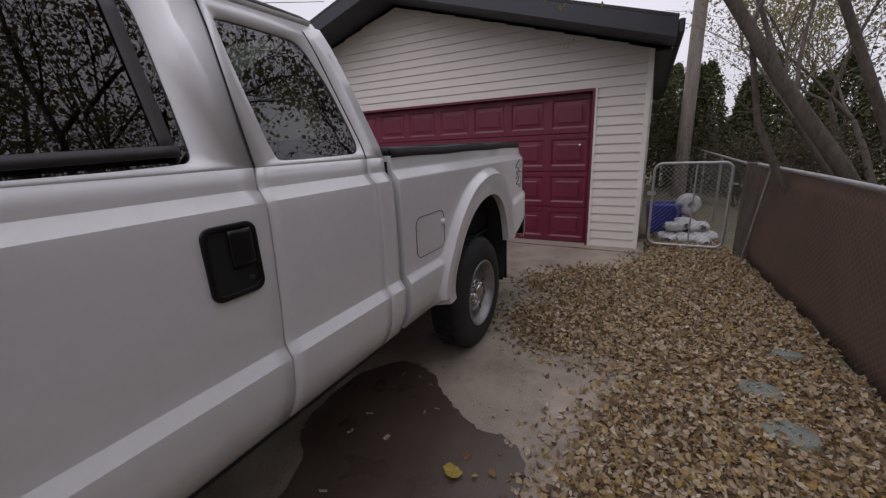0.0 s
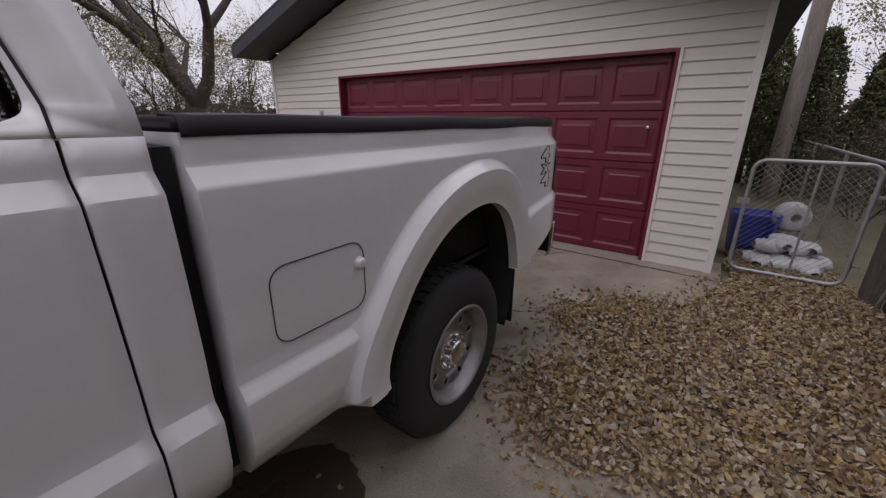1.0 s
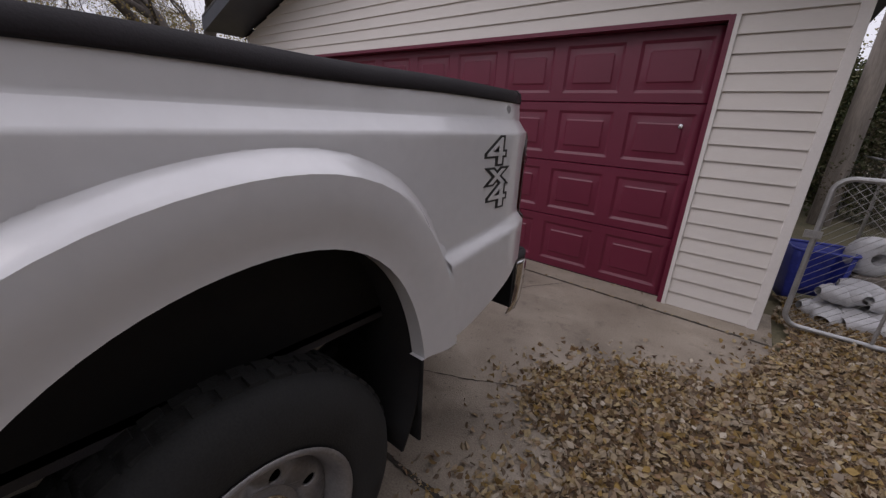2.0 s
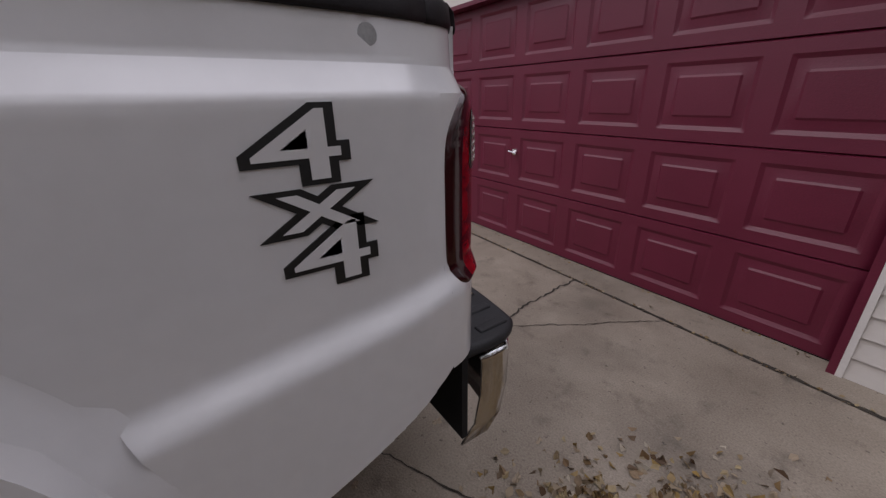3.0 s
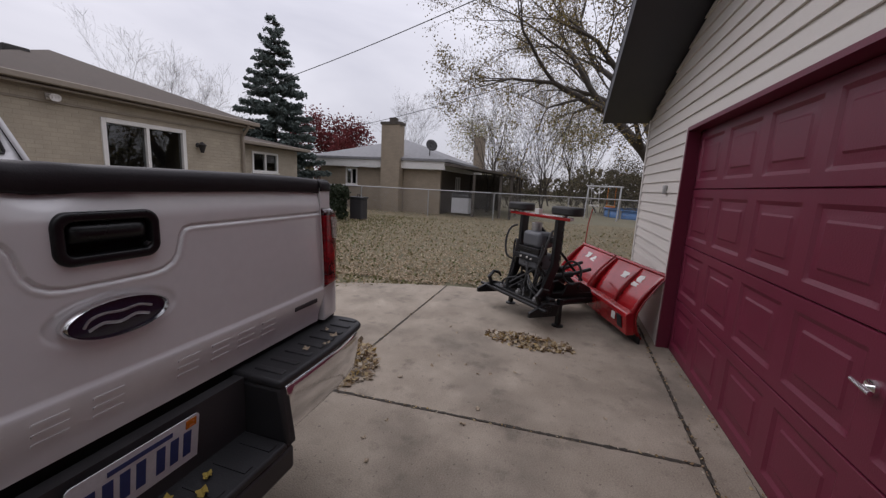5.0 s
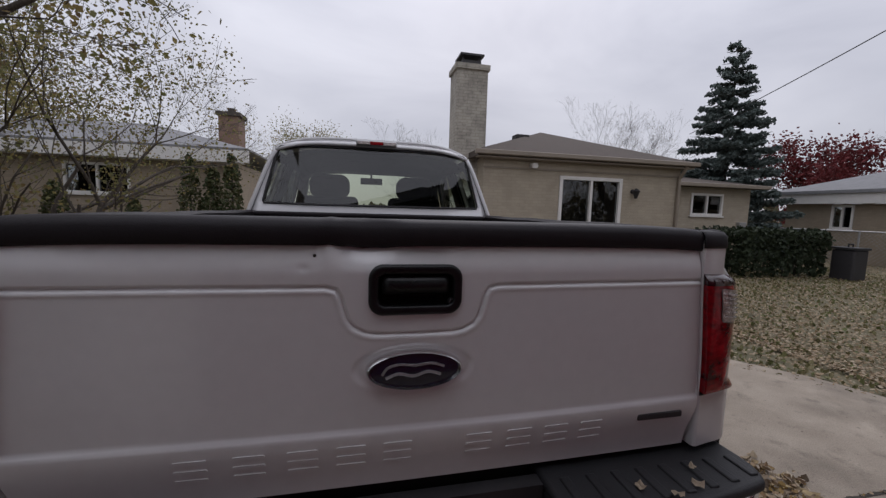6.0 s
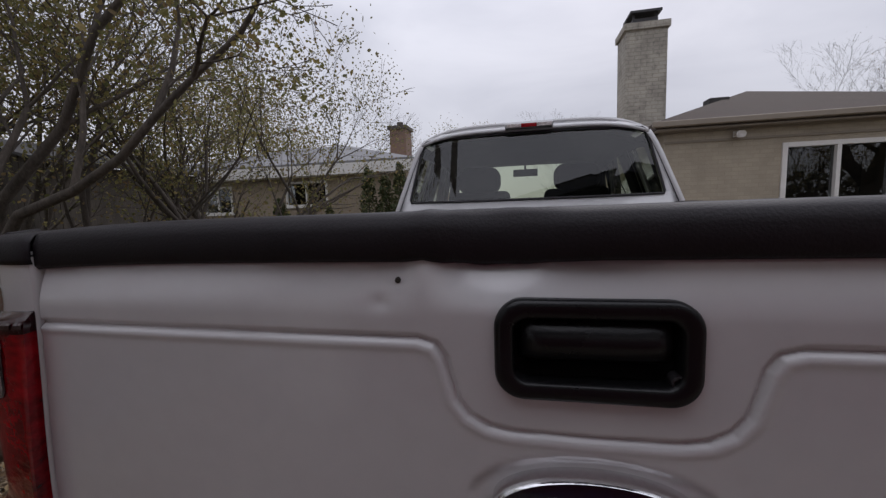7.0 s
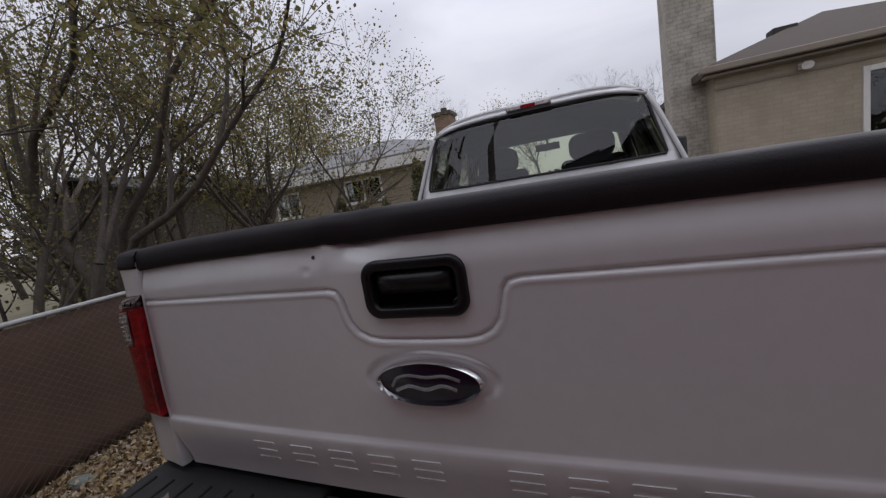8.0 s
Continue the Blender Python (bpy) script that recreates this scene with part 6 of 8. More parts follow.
bm = B()
outer = [(-cab_x(0.6), 0.6), (cab_x(0.6), 0.6), (cab_x(1.0), 1.0), (0.968, 1.29), (0.966, 1.30), (0.935, 1.34), (0.932, 1.40)] + [(cab_x(z), z) for z in (1.5, 1.6, 1.7, 1.8, 1.86)] + [(cab_x(TOP) - 0.02, TOP + 0.02), (0.60, 1.965), (0.35, 1.985), (-0.35, 1.985), (-0.60, 1.965), (-cab_x(TOP) + 0.02, TOP + 0.02)] + [(-cab_x(z), z) for z in (1.86, 1.8, 1.7, 1.6, 1.5)] + [(-0.932, 1.40), (-0.935, 1.34), (-0.966, 1.30), (-0.968, 1.29), (-cab_x(1.0), 1.0)]
RWIN = rounder([(-0.810, 1.492), (0.810, 1.492), (0.816, 1.515), (0.725, 1.90), (0.70, 1.922), (0.35, 1.938), (-0.35, 1.938), (-0.70, 1.922), (-0.725, 1.90), (-0.816, 1.515)], 2)
holed(bm, outer, [RWIN], cab_back)
for f in bm.faces:
    if f.normal.y < 0:
        f.normal_flip()
cabb = part("cab_back", bm, M_WHITE, truck, angle=45, solid=0.03, lining=M_SEAT)
bm = B()
holed(bm, RWIN, [], lambda x, z: (x, cab_back(x, z)[1] - 0.008, z))
part("rear_window", bm, M_REARGLASS, truck, "tinted rear window", smooth=False)
bm = B()
edge = [Vector(cab_back(x, z)) + Vector((0, 0.001, 0)) for x, z in RWIN]
tube(bm, edge, 0.008, 6, closed=True)
part("window_gasket", bm, M_BLACKPL, truck)
# roof
bm = B()


def roof_pt(u, v):
    """u across from side to side, v from the back edge to the windscreen."""
    w = cab_x(TOP) - 0.005
    y = back_y(TOP) - 0.05 + (-3.50 - back_y(TOP) + 0.05) * v
    a = abs(u)
    z = TOP + 0.105 * (1 - a ** 5) * (0.80 + 0.20 * math.sin(math.pi * min(1, v * 1.2 + 0.2)))
    return (u * w, y, z)


sheet(bm, steps(-1, 1, 30), steps(0, 1, 16), roof_pt)
sheet(bm, steps(-1, 1, 30), [0, 1], lambda u, t: tuple(Vector(roof_pt(u, 0)) + Vector((0, 0.055 * t, -0.035 * t * (1 - 0.9 * abs(u) ** 5)))))
part("roof", bm, M_WHITE, truck, angle=50, solid=0.02, lining=M_SEAT)
stop = link("high_stop_lamp", None, truck)
bm = B()
prism(bm, [(x, back_y(1.96) + 0.02, z) for x, z in rounded(-0.155, 0.155, 1.955, 1.992, 0.012, 4)], (0, 0.045, 0))
part("housing", bm, M_GALV, stop, bevel=0.006)
for x0, x1, mt in ((-0.145, -0.055, M_CLEAR), (-0.05, 0.05, M_RED), (0.055, 0.145, M_CLEAR)):
    bm = B()
    box(bm, x0, x1, back_y(1.96) + 0.062, back_y(1.96) + 0.070, 1.961, 1.986)
    part("lens", bm, mt, stop, bevel=0.003)
# windscreen, pillars, bonnet and front
bm = B()
holed(bm, [(-0.80, 0), (0.80, 0), (0.63, 1), (-0.63, 1)], [], lambda x, t: (x, -4.05 + 0.58 * t, 1.38 + 0.52 * t))
part("windscreen", bm, M_GLASS, truck, smooth=False)
for s in (1, -1):
    bm = B()
    tube(bm, [(s * 0.87, -4.08, 1.36), (s * 0.76, -3.78, 1.66), (s * 0.69, -3.49, 1.92)], 0.055, 8)
    part("pillar", bm, M_SEAT, truck)
bm = B()
sheet(bm, steps(-0.97, 0.97, 16), steps(-5.6, -3.9, 12), lambda x, y: (x, y, 1.305 + 0.06 * (1 - (x / 0.97) ** 4) + 0.05 * smoothstep(-5.6, -4.2, y) - 0.05 * smoothstep(-5.4, -5.65, y)))
part("bonnet", bm, M_WHITE, truck, solid=0.02)
bm = B()
box(bm, -0.86, 0.86, -5.66, -5.56, 0.72, 1.26)
part("grille", bm, M_BLACKPL, truck, bevel=0.03)
bm = B()
box(bm, -0.98, 0.98, -5.80, -5.60, 0.46, 0.74)
part("front_bumper", bm, M_CHROME, truck, bevel=0.05, seg=3)
# cabin
cabin = link("cabin", None, truck)
bm = B()
box(bm, -0.90, 0.90, -4.05, CR - 0.05, 0.62, 0.66)
part("floor", bm, M_SEAT, cabin, smooth=False)
bm = B()
prism(bm, [(-0.86, -4.08, 1.36), (-0.86, -3.72, 1.33), (-0.86, -3.62, 1.22), (-0.86, -3.70, 0.85), (-0.86, -4.08, 0.85)], (1.72, 0, 0))
part("dashboard", bm, M_SEAT, cabin, bevel=0.03)
for x in (0.40, -0.40):
    seat = link("seat", None, cabin)
    bm = B()
    prism(bm, [(x - 0.26, -3.15, 0.90), (x - 0.26, -3.08, 0.98), (x - 0.26, -2.96, 1.57), (x - 0.26, -2.86, 1.59), (x - 0.26, -2.94, 0.95), (x - 0.26, -3.0, 0.86)], (0.52, 0, 0))
    part("backrest", bm, M_SEAT, seat, bevel=0.05, seg=3)
    bm = B()
    box(bm, x - 0.26, x + 0.26, -3.55, -2.95, 0.82, 0.96)
    part("cushion", bm, M_SEAT, seat, bevel=0.05, seg=3)
    bm = B()
    prism(bm, [(px, -2.97, pz) for px, pz in rounded(x - 0.18, x + 0.18, 1.56, 1.78, 0.085, 6)], (0, 0.13, 0))
    part("headrest", bm, M_SEAT, seat, bevel=0.03, seg=3)
    bm = B()
    tube(bm, [(x - 0.06, -2.90, 1.50), (x - 0.06, -2.90, 1.60)], 0.008)
    tube(bm, [(x + 0.06, -2.90, 1.50), (x + 0.06, -2.90, 1.60)], 0.008)
    part("headrest_post", bm, M_BLACKPL, seat)
bm = B()
box(bm, -0.80, 0.80, -2.45, -2.28, 0.80, 1.46)
part("rear_bench", bm, M_SEAT, cabin, bevel=0.05, seg=3)
bm = B()
box(bm, -0.12, 0.12, -3.58, -3.54, 1.74, 1.81)
tube(bm, [(0, -3.58, 1.80), (0, -3.62, 1.88)], 0.012)
part("mirror", bm, M_BLACKPL, cabin, bevel=0.015)
bm = B()
lathe(bm, [(0.180, 0.0), (0.195, 0.012), (0.195, -0.012), (0.180, 0.0)], (0, 0, 0), "z", 28)
bmesh.ops.transform(bm, matrix=pose(0.40, -3.50, 1.22, 62, 0, 0), verts=bm.verts)
part("steering_wheel", bm, M_BLACKPL, cabin)
bm = B()
sheet(bm, steps(-0.725, 0.725, 16), steps(-3.47, back_y(1.9) - 0.03, 8), lambda x, y: (x, y, 1.925 - 0.075 * smoothstep(-3.0, -3.47, y) - 0.10 * abs(x / 0.725) ** 5))
part("headliner", bm, M_SEAT, cabin, solid=0.01)
for s in (1, -1):
    for y0, y1 in ((-3.02, -2.80), (-2.36, -2.22)):
        bm = B()
        sheet(bm, steps(y0, y1, 3), steps(1.40, 1.87, 8), lambda y, z: (s * (cab_x(z) - 0.045), min(y, back_y(z) - 0.06), z))
        part("pillar_trim", bm, M_SEAT, cabin, solid=0.006)

# ---- snow plow ----
plow = thing("snow_plow", "red snow plow with black mount and twin lamps on stands", "snow plow", (-3.907, 0.798, 0), turn=44)
blade = link("blade", None, plow)
BM = pose(0.162, 0.706, 0, 0, 0, -24.7)
HL, HB = 1.0, 0.705
BACK = [(0.0, 0.07), (0.12, 0.02), (0.28, -0.01), (0.42, 0.0), (0.58, 0.05), (0.76, 0.13), (0.90, 0.20), (1.0, 0.255)]


def blade_pt(x, t, d=0.0):
    """The moldboard from the cutting edge to the top lip, which leans forward; d shifts it back."""
    for (t0, y0), (t1, y1) in zip(BACK, BACK[1:]):
        if t <= t1:
            y = y0 + (y1 - y0) * (t - t0) / (t1 - t0)
            break
    return BM @ Vector((x, y - d, 0.05 + (HB - 0.05) * t))


for x0, x1 in ((-HL, -0.02), (0.02, HL)):
    wing = link("wing", None, blade)
    bm = B()
    sheet(bm, steps(x0, x1, 12), steps(0, 1, 24), blade_pt)
    part("moldboard", bm, M_PLOWRED, wing, "glossy red moldboard", angle=50, solid=0.010)
    bm = B()
    prism(bm, [BM @ Vector((x0, y, z)) for y, z in ((-0.035, 0.33), (-0.10, 0.31), (-0.115, 0.28), (-0.085, 0.09), (0.0, 0.09), (-0.02, 0.28))], BM.to_3x3() @ Vector((x1 - x0, 0, 0)))
    part("lower_box", bm, M_PLOWRED, wing, "red box section along the foot", bevel=0.012, seg=3)
    bm = B()
    tube(bm, [blade_pt(x, 0.985, 0.008) for x in (x0, x1)], 0.020, 8)
    part("top_lip", bm, M_PLOWRED, wing)
    bm = B()
    box(bm, x0, x1, 0.045, 0.065, 0.002, 0.11, BM)
    part("cutting_edge", bm, M_PLOWBLK, wing, "worn black steel cutting edge", bevel=0.004)
for x, deep in ((-HL + 0.01, 0.07), (-0.035, 0.06), (0.035, 0.06), (0.60, 0.045), (HL - 0.01, 0.05)):
    bm = B()
    out = [blade_pt(x, t) for t in steps(0.30 if x == 0.60 else 0.03, 0.97, 14)]
    back = [blade_pt(x, t, 0.012 + deep * math.sin(i / 14 * math.pi) ** 0.6) for i, t in enumerate(steps(0.30 if x == 0.60 else 0.03, 0.97, 14))]
    va, vb = [bm.verts.new(p) for p in out], [bm.verts.new(p) for p in back]
    for i in range(14):
        bm.faces.new((va[i], va[i + 1], vb[i + 1], vb[i]))
    part("rib", bm, M_PLOWRED, blade, solid=0.012)
# no opening is cut: a black block stands for the pocket's dark inside
bm = B()
prism(bm, [BM @ Vector((HL - 0.16, y, z)) for y, z in ((-0.10, 0.14), (-0.124, 0.26), (-0.118, 0.27), (-0.09, 0.14))], BM.to_3x3() @ Vector((0.09, 0, 0)))
part("pocket", bm, M_BLACK, blade, "black block for the shade of a pocket in the box section", smooth=False)
for x, t, w, h in ((0.42, 0.80, 0.11, 0.05), (0.70, 0.83, 0.09, 0.05), (0.68, 0.73, 0.10, 0.03), (-0.62, 0.84, 0.12, 0.05), (-0.44, 0.82, 0.12, 0.05)):
    bm = B()
    sheet(bm, [x - w / 2, x + w / 2], steps(t - h, t + h, 3), lambda a, b: blade_pt(a, b, 0.004))
    g = random.Random(int(100 * (x + 2)))
    for v in bm.verts:
        v.co += BM.to_3x3() @ Vector((g.uniform(-0.014, 0.014), 0, g.uniform(-0.010, 0.010)))
    part("label", bm, M_STICKER, blade, "torn white warning label", smooth=False)
bm = B()
box(bm, HL - 0.26, HL - 0.19, -0.121, -0.117, 0.19, 0.26, BM)
part("label", bm, M_STICKER, blade, "plain white warning label", smooth=False)
# guide whisker on the end of the blade
bm = B()
q = blade_pt(-HL + 0.03, 0.98)
tube(bm, [q, q + Vector((0.02, 0.0, 0.30)), q + Vector((0.05, 0.02, 0.52))], 0.007)
part("marker_rod", bm, M_PLOWRED, blade, "thin red marker rod")
bm = B()
q = blade_pt(HL - 0.03, 0.98)
tube(bm, [q, q + Vector((0.0, -0.01, 0.25)), q + Vector((0.01, -0.02, 0.46))], 0.008)
rod = part("marker_rod", bm, M_PLOWRED, blade, "thin red marker rod with a white tip")
bm = B()
tube(bm, [q + Vector((0.01, -0.02, 0.44)), q + Vector((0.012, -0.022, 0.55))], 0.011)
part("tip", bm, M_STICKER, rod, "white tip")

mount = link("mount", None, plow)
bm = B()
box(bm, -0.52, 0.52, -0.36, -0.28, 0.20, 0.27)
part("cross_bar", bm, M_PLOWBLK, mount, bevel=0.008)
for s in (1, -1):
    bm = B()
    prism(bm, [(s * 0.47, -0.55, 0.17), (s * 0.47, -0.20, 0.15), (s * 0.47, -0.16, 0.26), (s * 0.47, -0.34, 0.30), (s * 0.47, -0.55, 0.22)], (s * 0.035, 0, 0))
    part("push_arm", bm, M_PLOWBLK, mount, bevel=0.004)
    bm = B()
    tube(bm, [(s * 0.44, -0.38, 0.27), (s * 0.44, -0.42, 0.37), (s * 0.44, -0.36, 0.43), (s * 0.44, -0.28, 0.41), (s * 0.44, -0.25, 0.36)], [0.025, 0.024, 0.022, 0.020, 0.012], 8)
    part("hook", bm, M_PLOWBLK, mount)
    bm = B()
    tube(bm, [(s * 0.45, -0.30, 0.24), (s * 0.30, 0.12, 0.22), (s * 0.14 + 0.16, 0.64, 0.20)], 0.038, 6)
    part("a_frame_leg", bm, M_PLOWBLK, mount)
    bm = B()
    box(bm, s * 0.42 - 0.022, s * 0.42 + 0.022, -0.102, -0.058, 0.02, 0.30)
    lathe(bm, [(0.0, 0.0), (0.062, 0.0), (0.062, 0.012), (0.025, 0.022), (0.022, 0.05), (0.0, 0.05)], (s * 0.42, -0.08, 0.0), "z", 16)
    part("stand", bm, M_PLOWBLK, mount, "parking stand with round foot")
    # leaning towers
    bm = B()
    prism(bm, [(s * 0.27, -0.30, 0.26), (s * 0.27, -0.20, 0.26), (s * 0.27, -0.04, 0.62), (s * 0.27, -0.02, 1.14), (s * 0.27, -0.12, 1.14), (s * 0.27, -0.13, 0.66)], (s * 0.05, 0, 0))
    part("upright", bm, M_PLOWBLK, mount, bevel=0.006)
    bm = B()
    pts = [(s * (0.30 + 0.05 * math.sin(t * 6)), -0.16 - 0.14 * math.sin(t * math.pi), 1.02 - 0.55 * t + 0.05 * math.sin(t * 9)) for t in steps(0, 1, 14)]
    tube(bm, pts, 0.012, 6)
    pts = [(s * 0.22, -0.20 - 0.12 * math.sin(t * math.pi), 0.86 - 0.62 * math.sin(t * math.pi * 0.9)) for t in steps(0, 1, 12)]
    tube(bm, pts, 0.013, 6)
    part("hydraulic_hose", bm, M_RUBBER, mount)
for z in (0.48, 0.88):
    bm = B()
    box(bm, -0.26, 0.26, -0.10, -0.05, z, z + 0.06)
    part("tie_bar", bm, M_PLOWBLK, mount, bevel=0.005)
bm = B()
box(bm, -0.17, 0.17, -0.22, 0.04, 0.56, 0.74)
pump = part("pump_cover", bm, M_PLOWGRY, mount, "grey plastic pump housing", bevel=0.03, seg=3)
bm = B()
box(bm, -0.15, 0.15, -0.20, 0.02, 0.80, 0.98)
part("motor_cover", bm, M_PLOWGRY, mount, bevel=0.04, seg=3)
bm = B()
box(bm, -0.18, 0.18, -0.225, -0.10, 0.735, 0.80)
for x in (-0.05, 0.0, 0.05):
    lathe(bm, [(0.0, -0.01), (0.011, -0.008), (0.012, 0.0)], (x, -0.225, 0.765), "y", 8)
part("clamp_plate", bm, M_PLOWBLK, mount, bevel=0.004)
bm = B()
lathe(bm, [(0.055, 0.98), (0.06, 1.0), (0.06, 1.07), (0.03, 1.08), (0.0, 1.08)], (-0.04, -0.09, 0), "z", 16)
part("solenoid", bm, M_GALV, mount)
bm = B()
for s in (1, -1):
    tube(bm, [(s * 0.10, -0.02, 0.44), (s * 0.13 + 0.12, 0.30 - s * 0.06, 0.52)], 0.036, 10)
    tube(bm, [(s * 0.13 + 0.12, 0.30 - s * 0.06, 0.52), (s * 0.17 + 0.16, 0.54 - s * 0.11, 0.58)], 0.020, 10)
part("angling_ram", bm, M_PLOWBLK, mount)
bm = B()
tube(bm, [(0.0, -0.06, 1.02), (0.10, 0.20, 0.72), (0.16, 0.50, 0.40)], 0.016, 8)
part("lift_chain", bm, M_PLOWBLK, mount)
for k in range(11):
    bm = B()
    q = pose(0.35, -0.07, 1.04 - 0.034 * k, 0, 0, 90 * (k % 2) + 20)
    tube(bm, [q @ Vector((0.011 * math.cos(a), 0, 0.022 * math.sin(a))) for a in steps(0, 2 * math.pi, 10)[:-1]], 0.0045, 5, closed=True)
    part("chain_link", bm, M_PLOWBLK, mount)
for cx, cy, cz, rr in ((0.36, 0.10, 0.56, 0.11), (-0.36, -0.16, 0.70, 0.12), (-0.02, -0.27, 0.46, 0.15), (0.14, -0.22, 0.42, 0.12)):
    bm = B()
    q = pose(cx, cy, cz, 0, 0, 25 if cx > 0 else -20)
    tube(bm, [q @ Vector((rr * math.cos(a), 0.05 * math.sin(a * 0.5), rr * 1.15 * math.sin(a))) for a in steps(-0.5, 5.2, 24)], 0.0125, 6)
    part("looped_hose", bm, M_RUBBER, mount)
for x, y in ((-0.30, -0.31), (0.0, -0.31), (0.30, -0.31), (0.18, -0.16), (-0.18, -0.16)):
    bm = B()
    lathe(bm, [(0.0, 0.05), (0.018, 0.05), (0.02, 0.03), (0.035, 0.028), (0.035, 0.0)], (x, y, 0.27), "z", 8)
    part("bolt", bm, M_GALV, mount)
for s in (1, -1):
    bm = B()
    prism(bm, [(s * 0.20, -0.30, 0.27), (s * 0.20, -0.02, 0.27), (s * 0.20, 0.02, 0.40), (s * 0.20, -0.10, 0.47), (s * 0.20, -0.24, 0.40)], (s * 0.02, 0, 0))
    part("gusset", bm, M_PLOWBLK, mount, bevel=0.003)
bm = B()
box(bm, -0.25, 0.25, -0.245, -0.225, 0.655, 0.715)
part("strap", bm, M_BLACK, mount, bevel=0.004)
for x, z in ((-0.09, 0.685), (0.02, 0.69), (0.09, 0.68)):
    bm = B()
    lathe(bm, [(0.0, -0.012), (0.012, -0.010), (0.014, 0.0)], (x, -0.245, z), "y", 8)
    part("bolt", bm, M_STICKER, mount, "bright bolt head")
for s, z in ((1, 0.30), (-1, 0.27), (1, 0.36)):
    bm = B()
    pts = [(s * (0.36 - 0.5 * t) * (1 if z > 0.28 else 0.9), -0.30 - 0.06 * math.sin(t * 7), z + 0.16 * math.sin(t * math.pi)) for t in steps(0, 1, 12)]
    tube(bm, pts, 0.012, 6)
    part("hydraulic_hose", bm, M_RUBBER, mount)
bm = B()
box(bm, -0.60, 0.60, -0.44, -0.40, 0.235, 0.265)
part("front_rail", bm, M_PLOWBLK, mount, bevel=0.008)
bm = B()
box(bm, -0.40, 0.40, -0.20, -0.12, 0.22, 0.30)
part("cross_bar", bm, M_PLOWBLK, mount, bevel=0.008)
bm = B()
prism(bm, [(-0.20, -0.18, 0.24), (0.20, -0.18, 0.24), (0.32, 0.56, 0.22), (0.04, 0.60, 0.22)], (0, 0, 0.07))
part("pivot_plate", bm, M_PLOWBLK, mount, bevel=0.006)
bm = B()
prism(bm, [(0.0, 0.02, 0.20), (0.0, 0.02, 0.40), (0.0, 0.16, 0.42), (0.0, 0.34, 0.31), (0.0, 0.58, 0.30), (0.0, 0.60, 0.20)], (0.14, 0, 0))
part("quadrant", bm, M_PLOWBLK, mount, "black steel centre frame", bevel=0.012)
for k in range(5):
    bm = B()
    pts = [(-0.22 + 0.11 * k + 0.06 * math.sin(t * 5 + k), -0.05 + 0.62 * t, 0.52 + 0.16 * math.sin(t * math.pi + 0.4 * k) - 0.16 * t) for t in steps(0, 1, 14)]
    tube(bm, pts, 0.012, 6)
    part("hydraulic_hose", bm, M_RUBBER, mount)
for x in (-0.16, 0.26):
    bm = B()
    prism(bm, [(x - 0.015, 0.10, 0.28), (x - 0.015, 0.16, 0.41), (x - 0.015, 0.36, 0.42), (x - 0.015, 0.52, 0.34), (x - 0.015, 0.56, 0.28)], (0.03, 0, 0))
    lathe(bm, [(0.0, -0.03), (0.03, -0.03), (0.03, 0.03), (0.0, 0.03)], (x, 0.34, 0.36), "x", 12)
    part("side_lug", bm, M_PLOWBLK, mount, bevel=0.004)
bm = B()
prism(bm, [(-0.50, -0.14, 1.14), (0.50, -0.14, 1.14), (0.44, -0.02, 1.14), (0.30, 0.02, 1.14), (-0.30, 0.02, 1.14), (-0.44, -0.02, 1.14)], (0, 0, 0.035))
part("lamp_bar", bm, M_PLOWRED, plow, "red lamp bar", bevel=0.006)
for s in (1, -1):
    hl = link("headlamp", None, plow)
    bm = B()
    loop = rounded(-0.175, 0.175, -0.11, 0.10, 0.085, 6)
    prism(bm, [(s * 0.38 + x, -0.06 + y, 1.195) for x, y in loop], (0, 0, 0.088))
    part("housing", bm, M_RUBBER, hl, "black oval lamp housing", bevel=0.02, seg=3)
    bm = B()
    box(bm, s * 0.37 - 0.11, s * 0.37 + 0.11, 0.030, 0.044, 1.208, 1.27)
    part("lens", bm, M_CLEAR, hl, bevel=0.004)
    bm = B()
    tube(bm, [(s * 0.36, -0.06, 1.17), (s * 0.36, -0.06, 1.205)], 0.02)
    part("stem", bm, M_GALV, hl)
bm = B()
box(bm, -0.035, 0.035, -0.145, -0.10, 1.176, 1.235)
part("tag", bm, M_STICKER, plow, "small white tag on the lamp bar")

# ---- bags and bin behind the gate ----


def sandbag(place, turn, tilt, ln=0.29, r=0.088):
    t = thing("sandbag", "full white plastic tube sandbag in a pile", "sandbag", place, group="sandbags behind the gate", turn=turn)
    bm = B()
    pr = []
    for i in range(9):
        u = i / 8
        pr.append((max(0.012, r * math.sin(math.pi * (0.05 + 0.9 * u)) ** 0.45), (u - 0.5) * ln))
    lathe(bm, pr, (0, 0, 0), "x", 14)
    for v in bm.verts:
        k = 0.014 * noise.noise(v.co * 14 + Vector(place) * 3)
        v.co = Vector((v.co.x, v.co.y * 1.15 + k, v.co.z * 0.78 + k))
    bmesh.ops.transform(bm, matrix=pose(0, 0, 0, 0, tilt, 0), verts=bm.verts)
    part("sack", bm, M_BAG, t, angle=80)
    bm = B()
    tube(bm, [Vector((ln / 2 - 0.01, 0, 0)), Vector((ln / 2 + 0.03, 0.01, 0.01)), Vector((ln / 2 + 0.05, 0.0, 0.02))], [0.02, 0.012, 0.03], 8)
    bmesh.ops.transform(bm, matrix=pose(0, 0, 0, 0, tilt, 0), verts=bm.verts)
    part("tied_end", bm, M_BAG, t)


